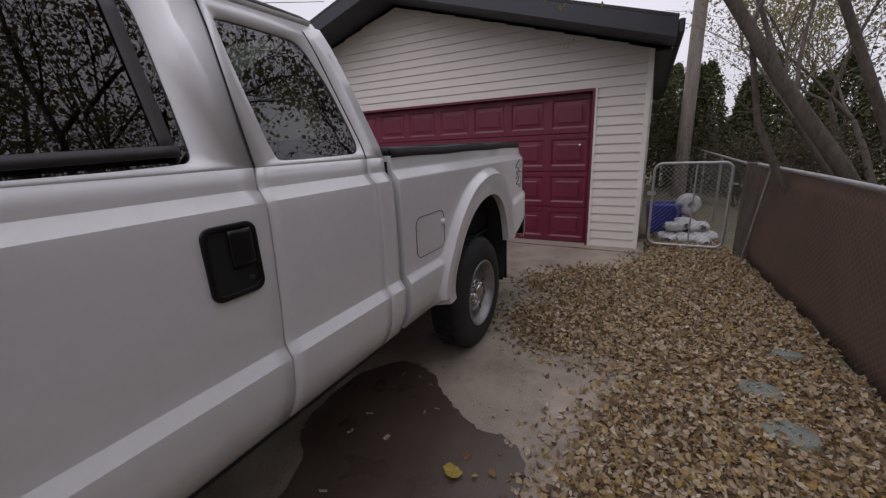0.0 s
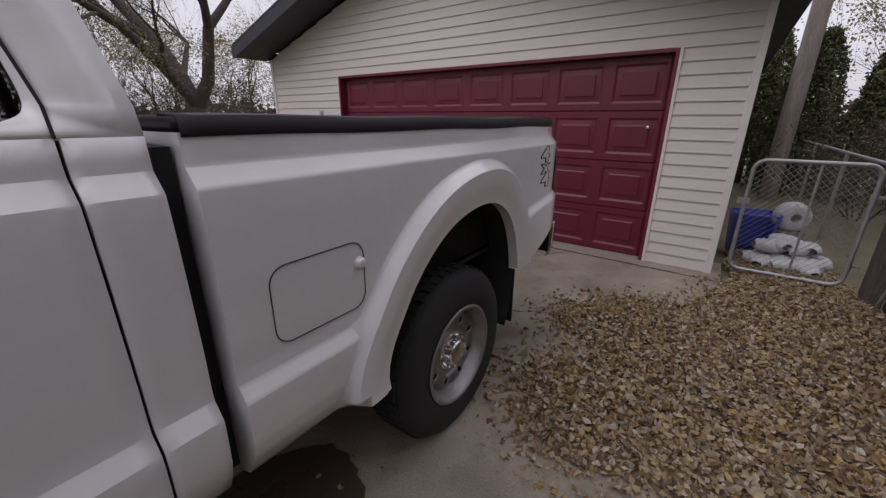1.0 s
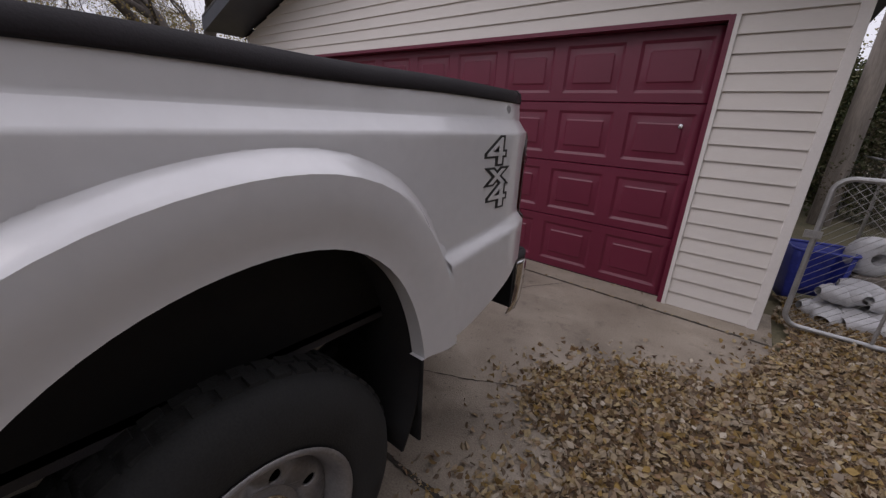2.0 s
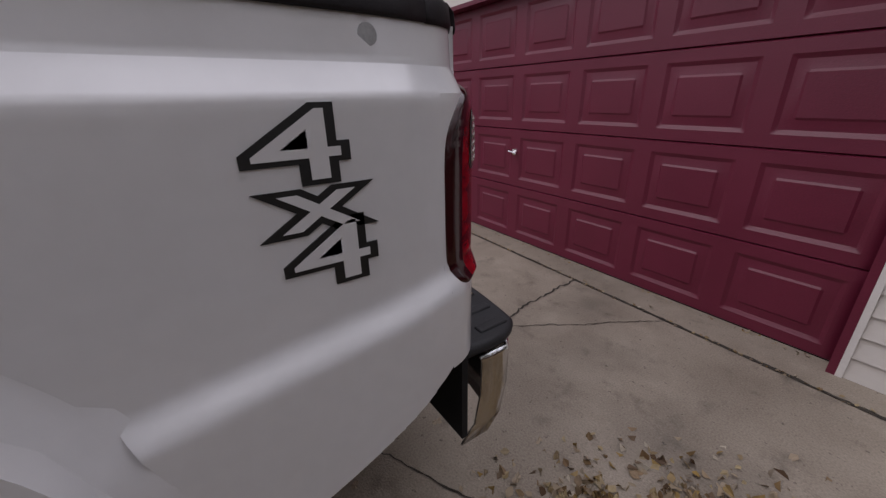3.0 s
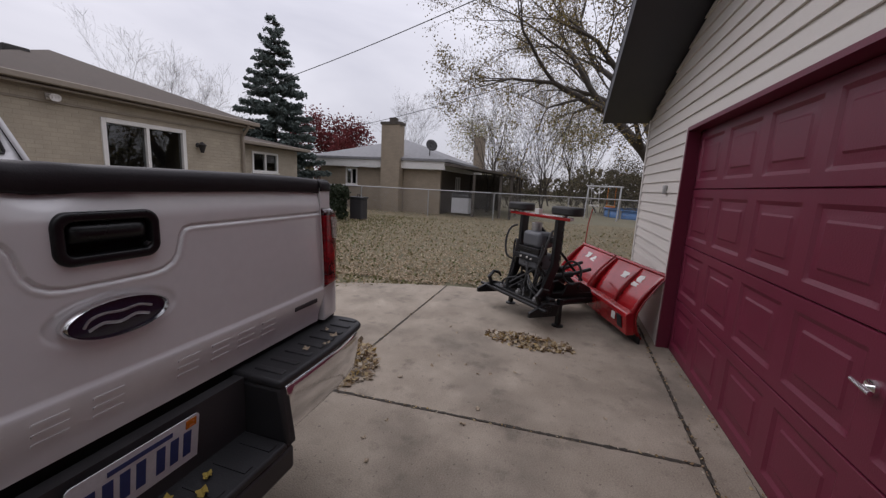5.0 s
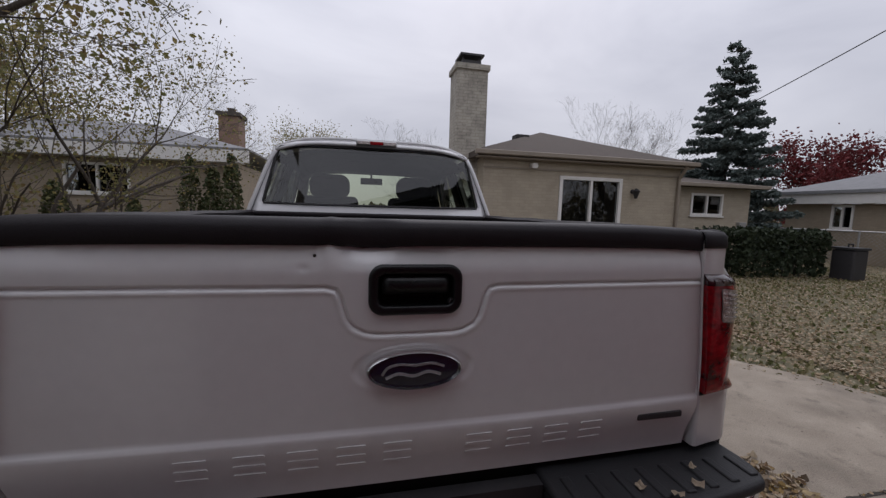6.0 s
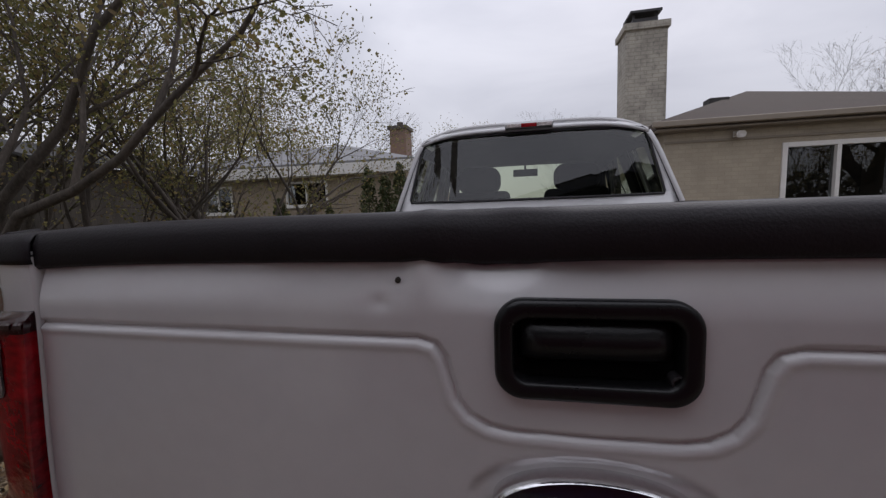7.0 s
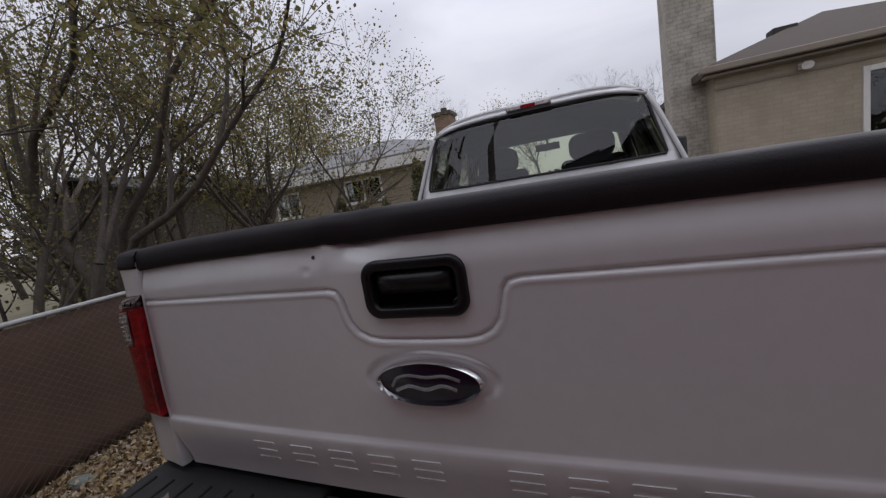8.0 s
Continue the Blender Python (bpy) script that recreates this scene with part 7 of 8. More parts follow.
for p in ((1.98, 2.62, 0.05, 20, 8), (2.16, 2.60, 0.06, 100, 5), (2.34, 2.64, 0.06, 150, -6), (2.06, 2.80, 0.07, 60, 0), (2.28, 2.82, 0.06, 10, 4), (2.50, 2.80, 0.05, 80, 0), (2.12, 2.70, 0.20, 120, 8), (2.30, 2.72, 0.19, 40, -8), (2.20, 2.86, 0.22, 0, 5), (2.42, 2.62, 0.06, 60, 5), (2.02, 2.52, 0.05, 70, 0), (2.20, 2.50, 0.05, 30, 4), (2.36, 2.50, 0.05, 110, -5), (2.06, 2.66, 0.19, 20, 6), (2.38, 2.78, 0.19, 90, 4)):
    sandbag((p[0] + 0.30, p[1], p[2]), p[3], p[4])
bin_ = thing("blue_bin", "blue plastic bin crumpled behind the gate", "bin", (2.20, 3.02, 0), turn=12)
bm = B()
sheet(bm, steps(0, 1, 24), steps(0, 1, 6), lambda u, v: (lambda p: (p[0] * (0.85 + 0.18 * v), p[1] * (0.85 + 0.18 * v), 0.47 * v - 0.02))(rounded(-0.2, 0.2, -0.17, 0.17, 0.05, 5)[int(u * 23.99) % 24]))
part("tub", bm, M_BLUE, bin_, solid=0.006)
bm = B()
tube(bm, [(x * 1.04, y * 1.04, 0.455) for x, y in rounded(-0.2, 0.2, -0.17, 0.17, 0.05, 5)], 0.012, 6, closed=True)
part("rim", bm, M_BLUE, bin_)
ballt = thing("wire_spool", "round pale bundle behind the chain-link gate", "bundle", (2.52, 3.10, 0.0), turn=20)
bm = B()
lathe(bm, [(0.05, -0.09), (0.12, -0.10), (0.155, -0.06), (0.165, 0.0), (0.155, 0.06), (0.12, 0.10), (0.05, 0.09), (0.05, -0.09)], (0, 0, 0.44), "y", 24)
part("coil", bm, M_BAG, ballt, angle=70)
bm = B()
box(bm, -0.12, 0.12, -0.10, 0.10, -0.03, 0.29)
part("crate", bm, M_WOODG, ballt, bevel=0.01)

# flat stones in the leaves
for x, y, r in ((2.61, -1.06, 0.10), (2.66, -1.41, 0.11), (2.85, -0.55, 0.07)):
    st = thing("stepping_stone", "flat grey-green stone half buried in fallen leaves", "stone", (x, y, 0), group="stones by the fence")
    bm = B()
    lathe(bm, [(0.0, 0.05), (r * 0.8, 0.048), (r, 0.03), (r * 1.02, -0.05)], (0, 0, 0), "z", 14)
    for v in bm.verts:
        k = 1 + 0.25 * noise.noise((v.co.x * 7 + x, v.co.y * 7 + y, 0))
        v.co.x, v.co.y = v.co.x * k * 1.2, v.co.y * k * 0.8
    part("slab", bm, M_STONE, st, angle=50)

# ---- back yard things ----
hedge = thing("hedge", "clipped dark green box hedge by the house", "hedge", (-10.7, -7.5, 0))
hedge.scale = (1.25, 1.2, 1.42)
trash = thing("trash_can", "dark plastic trash can on the lawn", "trash can", (-12.4, -6.5, -0.03))
bm = B()
prism(bm, [(x * 0.9, y * 0.9, 0) for x, y in rounded(-0.28, 0.28, -0.28, 0.28, 0.06, 4)], (0, 0, 0.78))
part("body", bm, M_BLACKPL, trash, bevel=0.02)
bm = B()
prism(bm, [(x, y, 0.79) for x, y in rounded(-0.29, 0.29, -0.29, 0.29, 0.06, 4)], (0, 0, 0.06))
tube(bm, [(-0.08, 0, 0.85), (-0.08, 0, 0.93), (0.08, 0, 0.93), (0.08, 0, 0.85)], 0.02)
part("lid", bm, M_RUBBER, trash, bevel=0.015)
# added panel: closes the porch so it looks dark inside
bm = B()
box(bm, FX - 6.4, FX - 6.3, -4.98, -2.9, -0.1, 2.2)
part("porch_dark_panel", bm, M_DARKWOOD, fh, "dark panel added for the gloom under the porch roof", smooth=False)
grill = thing("grill", "grey barbecue grill under the patio roof", "grill", (-18.0, -3.9, -0.03))
bm = B()
box(bm, -0.25, 0.25, -0.45, 0.45, 0.1, 0.85)
part("cabinet", bm, M_BAG, grill, bevel=0.02)
bm = B()
prism(bm, [(-0.25, -0.45, 0.86), (0.25, -0.45, 0.86), (0.25, -0.45, 1.0), (0.05, -0.45, 1.15), (-0.2, -0.45, 1.12)], (0, 0.9, 0))
part("lid", bm, M_BLACKPL, grill, bevel=0.04)
pool = thing("above_ground_pool", "round blue above-ground pool beyond the fence", "pool", (-26.2, 6.2, -0.38))
bm = B()
lathe(bm, [(2.6, -0.1), (2.6, 0.82)], (0, 0, 0), "z", 48)
part("wall", bm, M_POOL, pool, solid=0.03)
bm = B()
lathe(bm, [(2.52, 0.82), (2.68, 0.82), (2.68, 0.86), (2.52, 0.86)], (0, 0, 0), "z", 48, closed=True)
part("top_rim", bm, M_POOL, pool)
for j in range(16):
    a = 2 * math.pi * j / 16
    bm = B()
    box(bm, -0.04, 0.04, 2.60, 2.66, -0.05, 0.82, Matrix.Rotation(a, 4, "Z"))
    part("upright", bm, M_GALV, pool)
swing = thing("swing_set", "pale metal swing frame beyond the fence", "swing set", (-22.4, 3.1, 0), turn=75)
for x in (-0.85, 0.85):
    for y in (-0.7, 0.7):
        bm = B()
        tube(bm, [(x, y * 0.7, -0.1), (x, 0, 1.78)], 0.035, 6)
        part("leg", bm, M_GALV, swing)
bm = B()
tube(bm, [(-0.95, 0, 1.78), (0.95, 0, 1.78)], 0.04, 6)
part("beam", bm, M_GALV, swing)
for x in (-0.45, 0.4):
    bm = B()
    for d in (-0.2, 0.2):
        tube(bm, [(x + d, 0, 1.76), (x + d, 0, 0.72)], 0.012, 5)
    box(bm, x - 0.24, x + 0.24, -0.12, 0.12, 0.66, 0.74)
    part("swing_seat", bm, M_ORANGE if x > 0 else M_STICKER, swing)

# power pole and cables
pole = thing("utility_pole", "weathered grey wooden utility pole behind the garage", "utility pole", (2.66, 7.4, 0))
bm = B()
tube(bm, [(0, 0, -0.2), (0.0, 0, 4), (0.02, 0, 9)], [0.15, 0.135, 0.11], 14)
part("shaft", bm, M_WOODG, pole)


def cable(a, b, sag, r=0.012):
    bm = B()
    a, b = Vector(a), Vector(b)
    tube(bm, [a + (b - a) * t - Vector((0, 0, 4 * sag * t * (1 - t))) for t in steps(0, 1, 24)], r, 5)
    c = part("cable", bm, M_WIRE)
    tagged(c, "thin black overhead cable running to the house", "cable", "overhead cables")


cable((-5.9, 8.0, 7.6), (-12.0, -11.5, 4.6), 0.4)
cable((-9.5, 9.0, 6.9), (-19.5, -12.0, 4.3), 0.4)

# ---- trees ----


def rot_any(d, ang, rng):
    ax = d.orthogonal().normalized()
    ax.rotate(Matrix.Rotation(rng.uniform(0, 2 * math.pi), 3, d))
    q = d.copy()
    q.rotate(Matrix.Rotation(ang, 3, ax))
    return q


LIMIT = {"ok": lambda q: True, "at": Vector((0, 0, 0))}


def grow(bm, twigs, p, d, ln, r, depth, rng, spread, lift, seg):
    """One limb as a tapered, bending tube, then its children; ends of thin limbs are kept for leaves."""
    if not LIMIT["ok"](p + LIMIT["at"]):
        return
    pts, rad = [p], [r]
    k = 4 if depth > 1 else 3
    for i in range(k):
        d = (d + Vector((rng.uniform(-1, 1), rng.uniform(-1, 1), rng.uniform(-0.6, 1) * lift)) * 0.16).normalized()
        p = p + d * ln / k
        pts.append(p)
        rad.append(max(0.003, r * (1 - 0.42 * (i + 1) / k)))
    tube(bm, pts, rad, seg if depth > 2 else (5 if depth > 1 else 3), cap=False)
    if depth <= 2:
        twigs += [(pts[i], d.copy()) for i in range(1, k + 1)]
    if depth == 0:
        return
    n = rng.choice((2, 3)) if depth > 1 else 3
    for i in range(n):
        grow(bm, twigs, p, rot_any(d, rng.uniform(0.5, 1.1) * spread, rng), ln * rng.uniform(0.62, 0.85), rad[-1] * rng.uniform(0.62, 0.85), depth - 1, rng, spread, lift, seg)
    if depth > 1:
        for i in (1, 2, 3):
            if rng.random() < 0.55:
                grow(bm, twigs, pts[i], rot_any(d, rng.uniform(0.6, 1.2) * spread, rng), ln * rng.uniform(0.4, 0.65), rad[i] * 0.5, depth - 2 if depth > 2 else 0, rng, spread, lift, seg)


def leaf_cloud(name, centres, size, material, parent, rng, spread=0.12, flat=0.0, droop=0.0, label="", curly=1.0):
    """Many small folded leaves round given points, one mesh."""
    n = len(centres)
    g = np.random.default_rng(rng.randrange(1 << 30))
    c = np.asarray(centres, float) + g.normal(0, spread, (n, 3))
    a = g.normal(0, 1, (n, 3))
    a[:, 2] = a[:, 2] * (1 - flat) - droop
    a /= np.linalg.norm(a, axis=1)[:, None] + 1e-9
    b = np.cross(a, g.normal(0, 1, (n, 3)))
    if flat:
        up = np.tile((0, 0, 1.0), (n, 1)) + g.normal(0, 0.35, (n, 3))
        b = np.cross(a, up)
    b /= np.linalg.norm(b, axis=1)[:, None] + 1e-9
    nn = np.cross(a, b)
    s = size * g.uniform(0.6, 1.35, (n, 1))
    w = s * g.uniform(0.28, 0.42, (n, 1))
    fold = s * g.uniform(-0.05, 0.22, (n, 1)) * curly
    curl = s * g.uniform(-0.15, 0.3, (n, 1)) * curly
    v = np.empty((n, 6, 3))
    v[:, 0] = c - a * s * 0.5
    v[:, 1] = c - a * s * 0.05 + b * w + nn * fold
    v[:, 2] = c + a * s * 0.25 + b * w * 0.7 + nn * (fold * 0.8 + curl * 0.4)
    v[:, 3] = c + a * s * 0.5 + nn * curl
    v[:, 4] = c + a * s * 0.25 - b * w * 0.7 + nn * (fold * 0.8 + curl * 0.4)
    v[:, 5] = c - a * s * 0.05 - b * w + nn * fold
    i = np.arange(n)[:, None] * 6
    f = np.concatenate([i + np.array([[0, 1, 2, 3]]), i + np.array([[0, 3, 4, 5]])])
    ob = pydata(name, v.reshape(-1, 3).tolist(), f.tolist(), material, parent, label)
    return ob


def tree(name, label, place, stems, height, r, depth, leaves, leaf_size, wood, green, seed, spread=0.75, lift=0.5, lean=0.3, seg=8, turn=0, group="", clump=0.16, spread_xy=0.25, category="tree", trunks=(), limbs=()):
    rng = random.Random(seed)
    t = thing(name, label, category, place, group=group, turn=turn)
    LIMIT["at"] = Vector(place)
    bm = B()
    twigs = []
    for pts, r0, r1 in trunks:
        tube(bm, pts, [r0 + (r1 - r0) * i / (len(pts) - 1) for i in range(len(pts))], 10)
    for p, d, ln, r0 in limbs:
        grow(bm, twigs, Vector(p), Vector(d).normalized(), ln, r0, depth, rng, spread, lift, seg)
    for k in range(stems):
        a = rng.uniform(0, 2 * math.pi)
        d = Vector((math.cos(a) * lean, math.sin(a) * lean, 1)).normalized()
        base = Vector((math.cos(a), math.sin(a), 0)) * spread_xy * (stems > 1)
        rr = r * rng.uniform(0.65, 1.0) if stems > 1 else r
        grow(bm, twigs, base - Vector((0, 0, 0.1)), d, height * rng.uniform(0.85, 1.1) * 0.34, rr, depth, rng, spread, lift, seg)
    part("trunk", bm, wood, t, angle=80)
    if leaves:
        c = [p + q * rng.uniform(-0.1, 0.15) for p, q in (rng.choice(twigs) for _ in range(leaves))]
        c = [tuple(p) for p in c if LIMIT["ok"](p + LIMIT["at"])]
        tagged(leaf_cloud("crown", c, leaf_size, green, t, rng, spread=clump, droop=0.3), kind="stuff")
    return t


# thicket of small many-stemmed trees behind the driver's side fence


def over_yard(q):
    """Where the thicket may reach: behind the fence, and over it only above head height."""
    if q.z < 2.1:
        return q.x > (2.75 if q.y > 0.7 else 3.15)
    if q.y > 0.8:
        return q.x > 1.9 and (q.y < 1.5 or q.x > 2.35)
    return q.x > (2.75 if q.y > -3.0 else 2.1)


LIMIT["ok"] = over_yard
THICKET = ((3.95, -4.5, 4.7, 5, 7000, 5), (5.5, -5.6, 5.0, 4, 2600, 4), (5.7, -3.5, 5.4, 4, 3000, 4), (4.6, -0.9, 5.2, 4, 3000, 4), (4.9, 3.0, 5.6, 3, 2200, 4), (6.8, 0.6, 6.0, 4, 2600, 4), (5.6, 5.0, 6.2, 4, 2400, 4), (7.4, -3.2, 6.2, 4, 2600, 4))
for i, (x, y, h, st, lv, dp) in enumerate(THICKET):
    tree("thicket_tree", "slender many-stemmed tree with thin yellow-green autumn leaves", (x, y, -0.05), st, h, 0.085, dp, int(lv * 2.0), 0.042, M_BARK, M_CROWN, 40 + i, spread=0.56, lift=0.85, lean=0.42, group="trees behind the fence", clump=0.14, spread_xy=0.3)
for i, (x, y) in enumerate(((9.4, -3.4), (9.0, -0.2))):
    tree("tall_thicket_tree", "taller olive-leaved tree behind the thicket", (x, y, -0.05), 3, 9.0, 0.13, 5, 6500, 0.065, M_BARK, M_CROWN, 140 + i, spread=0.6, lift=0.7, lean=0.3, group="trees behind the fence", clump=0.25, spread_xy=0.3)
tree("leaning_tree", "grey trunk leaning over the fence with thin yellow leaves", (-0.40, 0, 0), 0, 4, 0.05, 3, 5200, 0.042, M_BARK, M_CROWN, 61, spread=0.6, lift=0.4, group="trees behind the fence", clump=0.10,
     trunks=[([(4.45, 1.0, -0.1), (4.15, 1.0, 0.55), (3.81, 1.0, 1.11), (3.30, 1.0, 1.85), (2.84, 1.0, 2.59), (2.45, 1.05, 3.3)], 0.078, 0.045), ([(4.0, 1.25, -0.1), (3.75, 1.2, 0.5), (3.42, 1.1, 1.04), (3.20, 1.1, 1.53), (3.05, 1.1, 2.3)], 0.045, 0.022), ([(4.6, 1.5, -0.1), (4.3, 1.5, 1.2), (3.7, 1.5, 2.6)], 0.06, 0.035)],
     limbs=[((3.30, 1.0, 1.85), (-0.2, 0.5, 0.9), 0.9, 0.032), ((2.84, 1.0, 2.59), (-0.7, 0.2, 0.35), 0.8, 0.028), ((2.84, 1.0, 2.59), (0.4, -0.1, 0.9), 0.9, 0.03), ((2.45, 1.05, 3.3), (-0.3, 0.2, 0.8), 0.9, 0.03), ((3.05, 1.1, 2.3), (0.2, 0.3, 0.9), 0.8, 0.02), ((3.7, 1.5, 2.6), (0.1, -0.2, 0.9), 1.0, 0.03), ((3.7, 1.5, 2.6), (-0.5, 0.2, 0.5), 0.9, 0.025)])
LIMIT["ok"] = lambda q: q.x > (1.15 if q.z > 2.1 else 3.3) and -4.2 < q.y < -0.6
tree("crooked_tree", "grey tree with crooked forking stems and sparse yellow-green leaves", (0, 0, 0), 0, 5, 0.05, 4, 16000, 0.038, M_BARK, M_CROWN, 64, spread=0.62, lift=0.55, group="trees behind the fence", clump=0.13,
     trunks=[([(4.62, -2.0, -0.1), (4.52, -2.0, 0.9), (4.40, -2.0, 1.25), (4.15, -2.0, 1.52), (3.55, -2.0, 1.69), (3.05, -2.0, 1.92), (2.72, -2.02, 2.20), (2.38, -2.05, 2.46), (2.0, -2.1, 2.74)], 0.058, 0.018),
             ([(4.95, -2.05, -0.1), (4.93, -2.0, 0.9), (5.40, -2.0, 1.50), (5.80, -2.0, 2.13), (5.47, -2.0, 2.80), (4.90, -2.0, 3.06), (4.36, -2.0, 3.36), (4.14, -2.05, 4.10)], 0.066, 0.022),
             ([(4.80, -2.1, -0.1), (4.78, -2.1, 0.98), (4.50, -2.1, 1.64), (3.78, -2.15, 2.23), (3.40, -2.2, 2.96), (2.92, -2.25, 3.36)], 0.062, 0.022),
             ([(5.80, -2.0, 2.13), (6.05, -2.1, 2.9), (5.95, -2.2, 3.9)], 0.045, 0.02)],
     limbs=[((2.72, -2.02, 2.20), (-0.25, -0.3, 0.95), 0.8, 0.026), ((3.05, -2.0, 1.92), (0.1, 0.35, 1.0), 0.9, 0.03), ((2.0, -2.1, 2.74), (-0.7, 0.1, 0.6), 0.6, 0.02), ((2.38, -2.05, 2.46), (-0.6, 0.3, 0.2), 0.6, 0.018), ((3.55, -2.0, 1.69), (-0.1, -0.3, 1.0), 1.0, 0.028),
            ((3.40, -2.2, 2.96), (0.2, -0.3, 1.0), 0.9, 0.024), ((2.92, -2.25, 3.36), (-0.5, -0.2, 0.8), 0.9, 0.024), ((2.92, -2.25, 3.36), (-0.9, 0.2, 0.1), 0.8, 0.02), ((3.78, -2.15, 2.23), (-0.7, -0.3, 0.5), 0.8, 0.022),
            ((4.36, -2.0, 3.36), (-0.8, 0.2, 0.5), 0.9, 0.026), ((4.14, -2.05, 4.10), (-0.2, 0.1, 1.0), 0.9, 0.026), ((5.47, -2.0, 2.80), (-0.1, -0.3, 1.0), 0.9, 0.028), ((5.80, -2.0, 2.13), (0.4, 0.2, 0.9), 0.9, 0.03), ((5.95, -2.2, 3.9), (-0.1, 0.1, 1.0), 0.9, 0.024), ((4.90, -2.0, 3.06), (0.1, -0.4, 0.9), 0.9, 0.024)])
LIMIT["ok"] = lambda q: True

# arborvitae and evergreens beyond the garage and by the neighbour's wall


def evergreen(name, label, place, h, w, n, seed, material, leaf=0.09, group="", layers=0, category="evergreen"):
    rng = random.Random(seed)
    t = thing(name, label, category, place, group=group)
    bm = B()
    tube(bm, [(0, 0, -0.1), (0, 0, h * 0.5), (0, 0, h * 0.96)], [0.035 * h ** 0.6 + 0.02, 0.03, 0.008], 8)
    if layers:
        for i in range(layers):
            z = h * (0.06 + 0.90 * i / layers)
            rr = w * (1 - z / h) ** 0.9 + 0.05
            for k in range(9):
                a = rng.uniform(0, 2 * math.pi)
                tube(bm, [(0, 0, z), (rr * 0.5 * math.cos(a), rr * 0.5 * math.sin(a), z - 0.02 * rr), (rr * math.cos(a), rr * math.sin(a), z + 0.03 * rr)], [0.02, 0.014, 0.004], 4, cap=False)
    part("trunk", bm, M_BARKD, t)
    c = []
    if layers:
        boughs = []
        for i in range(layers):
            z = h * (0.05 + 0.93 * i / layers)
            rr = w * (1 - z / h) ** 0.9 + 0.06
            k = max(5, int(15 * rr / w + 4))
            for j in range(k):
                boughs.append((z + rng.uniform(-0.3, 0.3) * h / layers, rr * rng.uniform(0.78, 1.12), 2 * math.pi * (j + rng.uniform(-0.35, 0.35)) / k))
        weight = [b[1] for b in boughs]
        for z, rr, a in rng.choices(boughs, weight, k=n):
            f = rng.uniform(0.12, 1.0) ** 0.75
            side = rng.uniform(-0.26, 0.26) * rr * f * (1.15 - f)
            c.append((rr * f * math.cos(a) - side * math.sin(a), rr * f * math.sin(a) + side * math.cos(a), z - 0.16 * rr * f + 0.12 * rr * f * f - abs(rng.gauss(0, 0.05))))
    else:
        for _ in range(n):
            u = rng.random() ** 0.8
            z = h * (0.03 + 0.97 * u)
            a = rng.uniform(0, 2 * math.pi)
            rr = w * (1 - z / h) ** 0.55 * (0.9 + 0.3 * noise.noise((math.cos(a) * 2, math.sin(a) * 2, z * 1.3 + seed)))
            q = rr * rng.uniform(0.55, 1.0) ** 0.5
            c.append((q * math.cos(a), q * math.sin(a), z))
    tagged(leaf_cloud("crown", c, leaf, material, t, rng, spread=0.04, droop=0.2 if layers else -0.8), kind="stuff")
    return t


for i, (x, y, h, w) in enumerate(((2.9, 8.6, 3.1, 0.75), (3.9, 8.0, 2.7, 0.7), (4.9, 7.2, 2.5, 0.7), (3.3, 10.5, 3.4, 0.9), (6.0, 6.6, 2.6, 0.8), (2.2, 9.7, 3.2, 0.75), (2.5, 11.5, 3.6, 0.9), (4.5, 9.4, 3.3, 0.85), (5.6, 8.4, 3.0, 0.85), (7.0, 7.4, 3.0, 0.9))):
    evergreen("arborvitae", "dense dark green columnar arborvitae", (x, y, -0.05), h, w, 9000, 70 + i, M_ARBOR, 0.062, "evergreens beyond the garage")
for i, (x, y, h, w) in enumerate(((4.79, -11.2, 2.85, 0.42), (6.30, -11.4, 1.62, 0.36), (4.22, -11.2, 2.6, 0.40), (8.0, -11.2, 1.95, 0.5), (3.65, -11.0, 2.85, 0.42))):
    evergreen("arborvitae", "small dark green conical shrub by the brick wall", (x, y, -0.05), h, w, 1500, 80 + i, M_ARBOR, 0.09, "shrubs by the neighbour's wall")
evergreen("spruce_tree", "tall blue-green spruce with tiered boughs", (-14.6, -12.2, -0.05), 9.0, 2.75, 60000, 90, M_SPRUCE, 0.13, layers=19, category="spruce")
evergreen("spruce_tree", "far small spruce top over the roof", (6.2, -30.0, -0.05), 6.0, 1.2, 3000, 91, M_SPRUCE, 0.22, layers=12, category="spruce")

# hedge foliage
rng = random.Random(8)
bm = B()
for k in range(14):
    x, y = rng.uniform(-1.0, 1.0), rng.uniform(-0.5, 0.5)
    tube(bm, [(x, y, -0.1), (x + rng.uniform(-0.1, 0.1), y, 0.6)], [0.02, 0.008], 5)
tagged(part("stems", bm, M_BARKD, hedge), kind="stuff")
c = []
for _ in range(5200):
    f = rng.randrange(4)
    x, y, z = rng.uniform(-1.1, 1.1), rng.uniform(-0.6, 0.6), rng.uniform(0.05, 0.80)
    if f == 0:
        z = 0.80
    elif f == 1:
        y = 0.6
    elif f == 2:
        x = 1.1
    elif f == 3 and rng.random() < 0.5:
        x = -1.1
    k = 1 + 0.07 * noise.noise((x * 2, y * 2, z * 2))
    c.append((x * k, y * k, z * k))
tagged(leaf_cloud("crown", c, 0.085, M_HEDGE, hedge, rng, spread=0.03), kind="stuff")

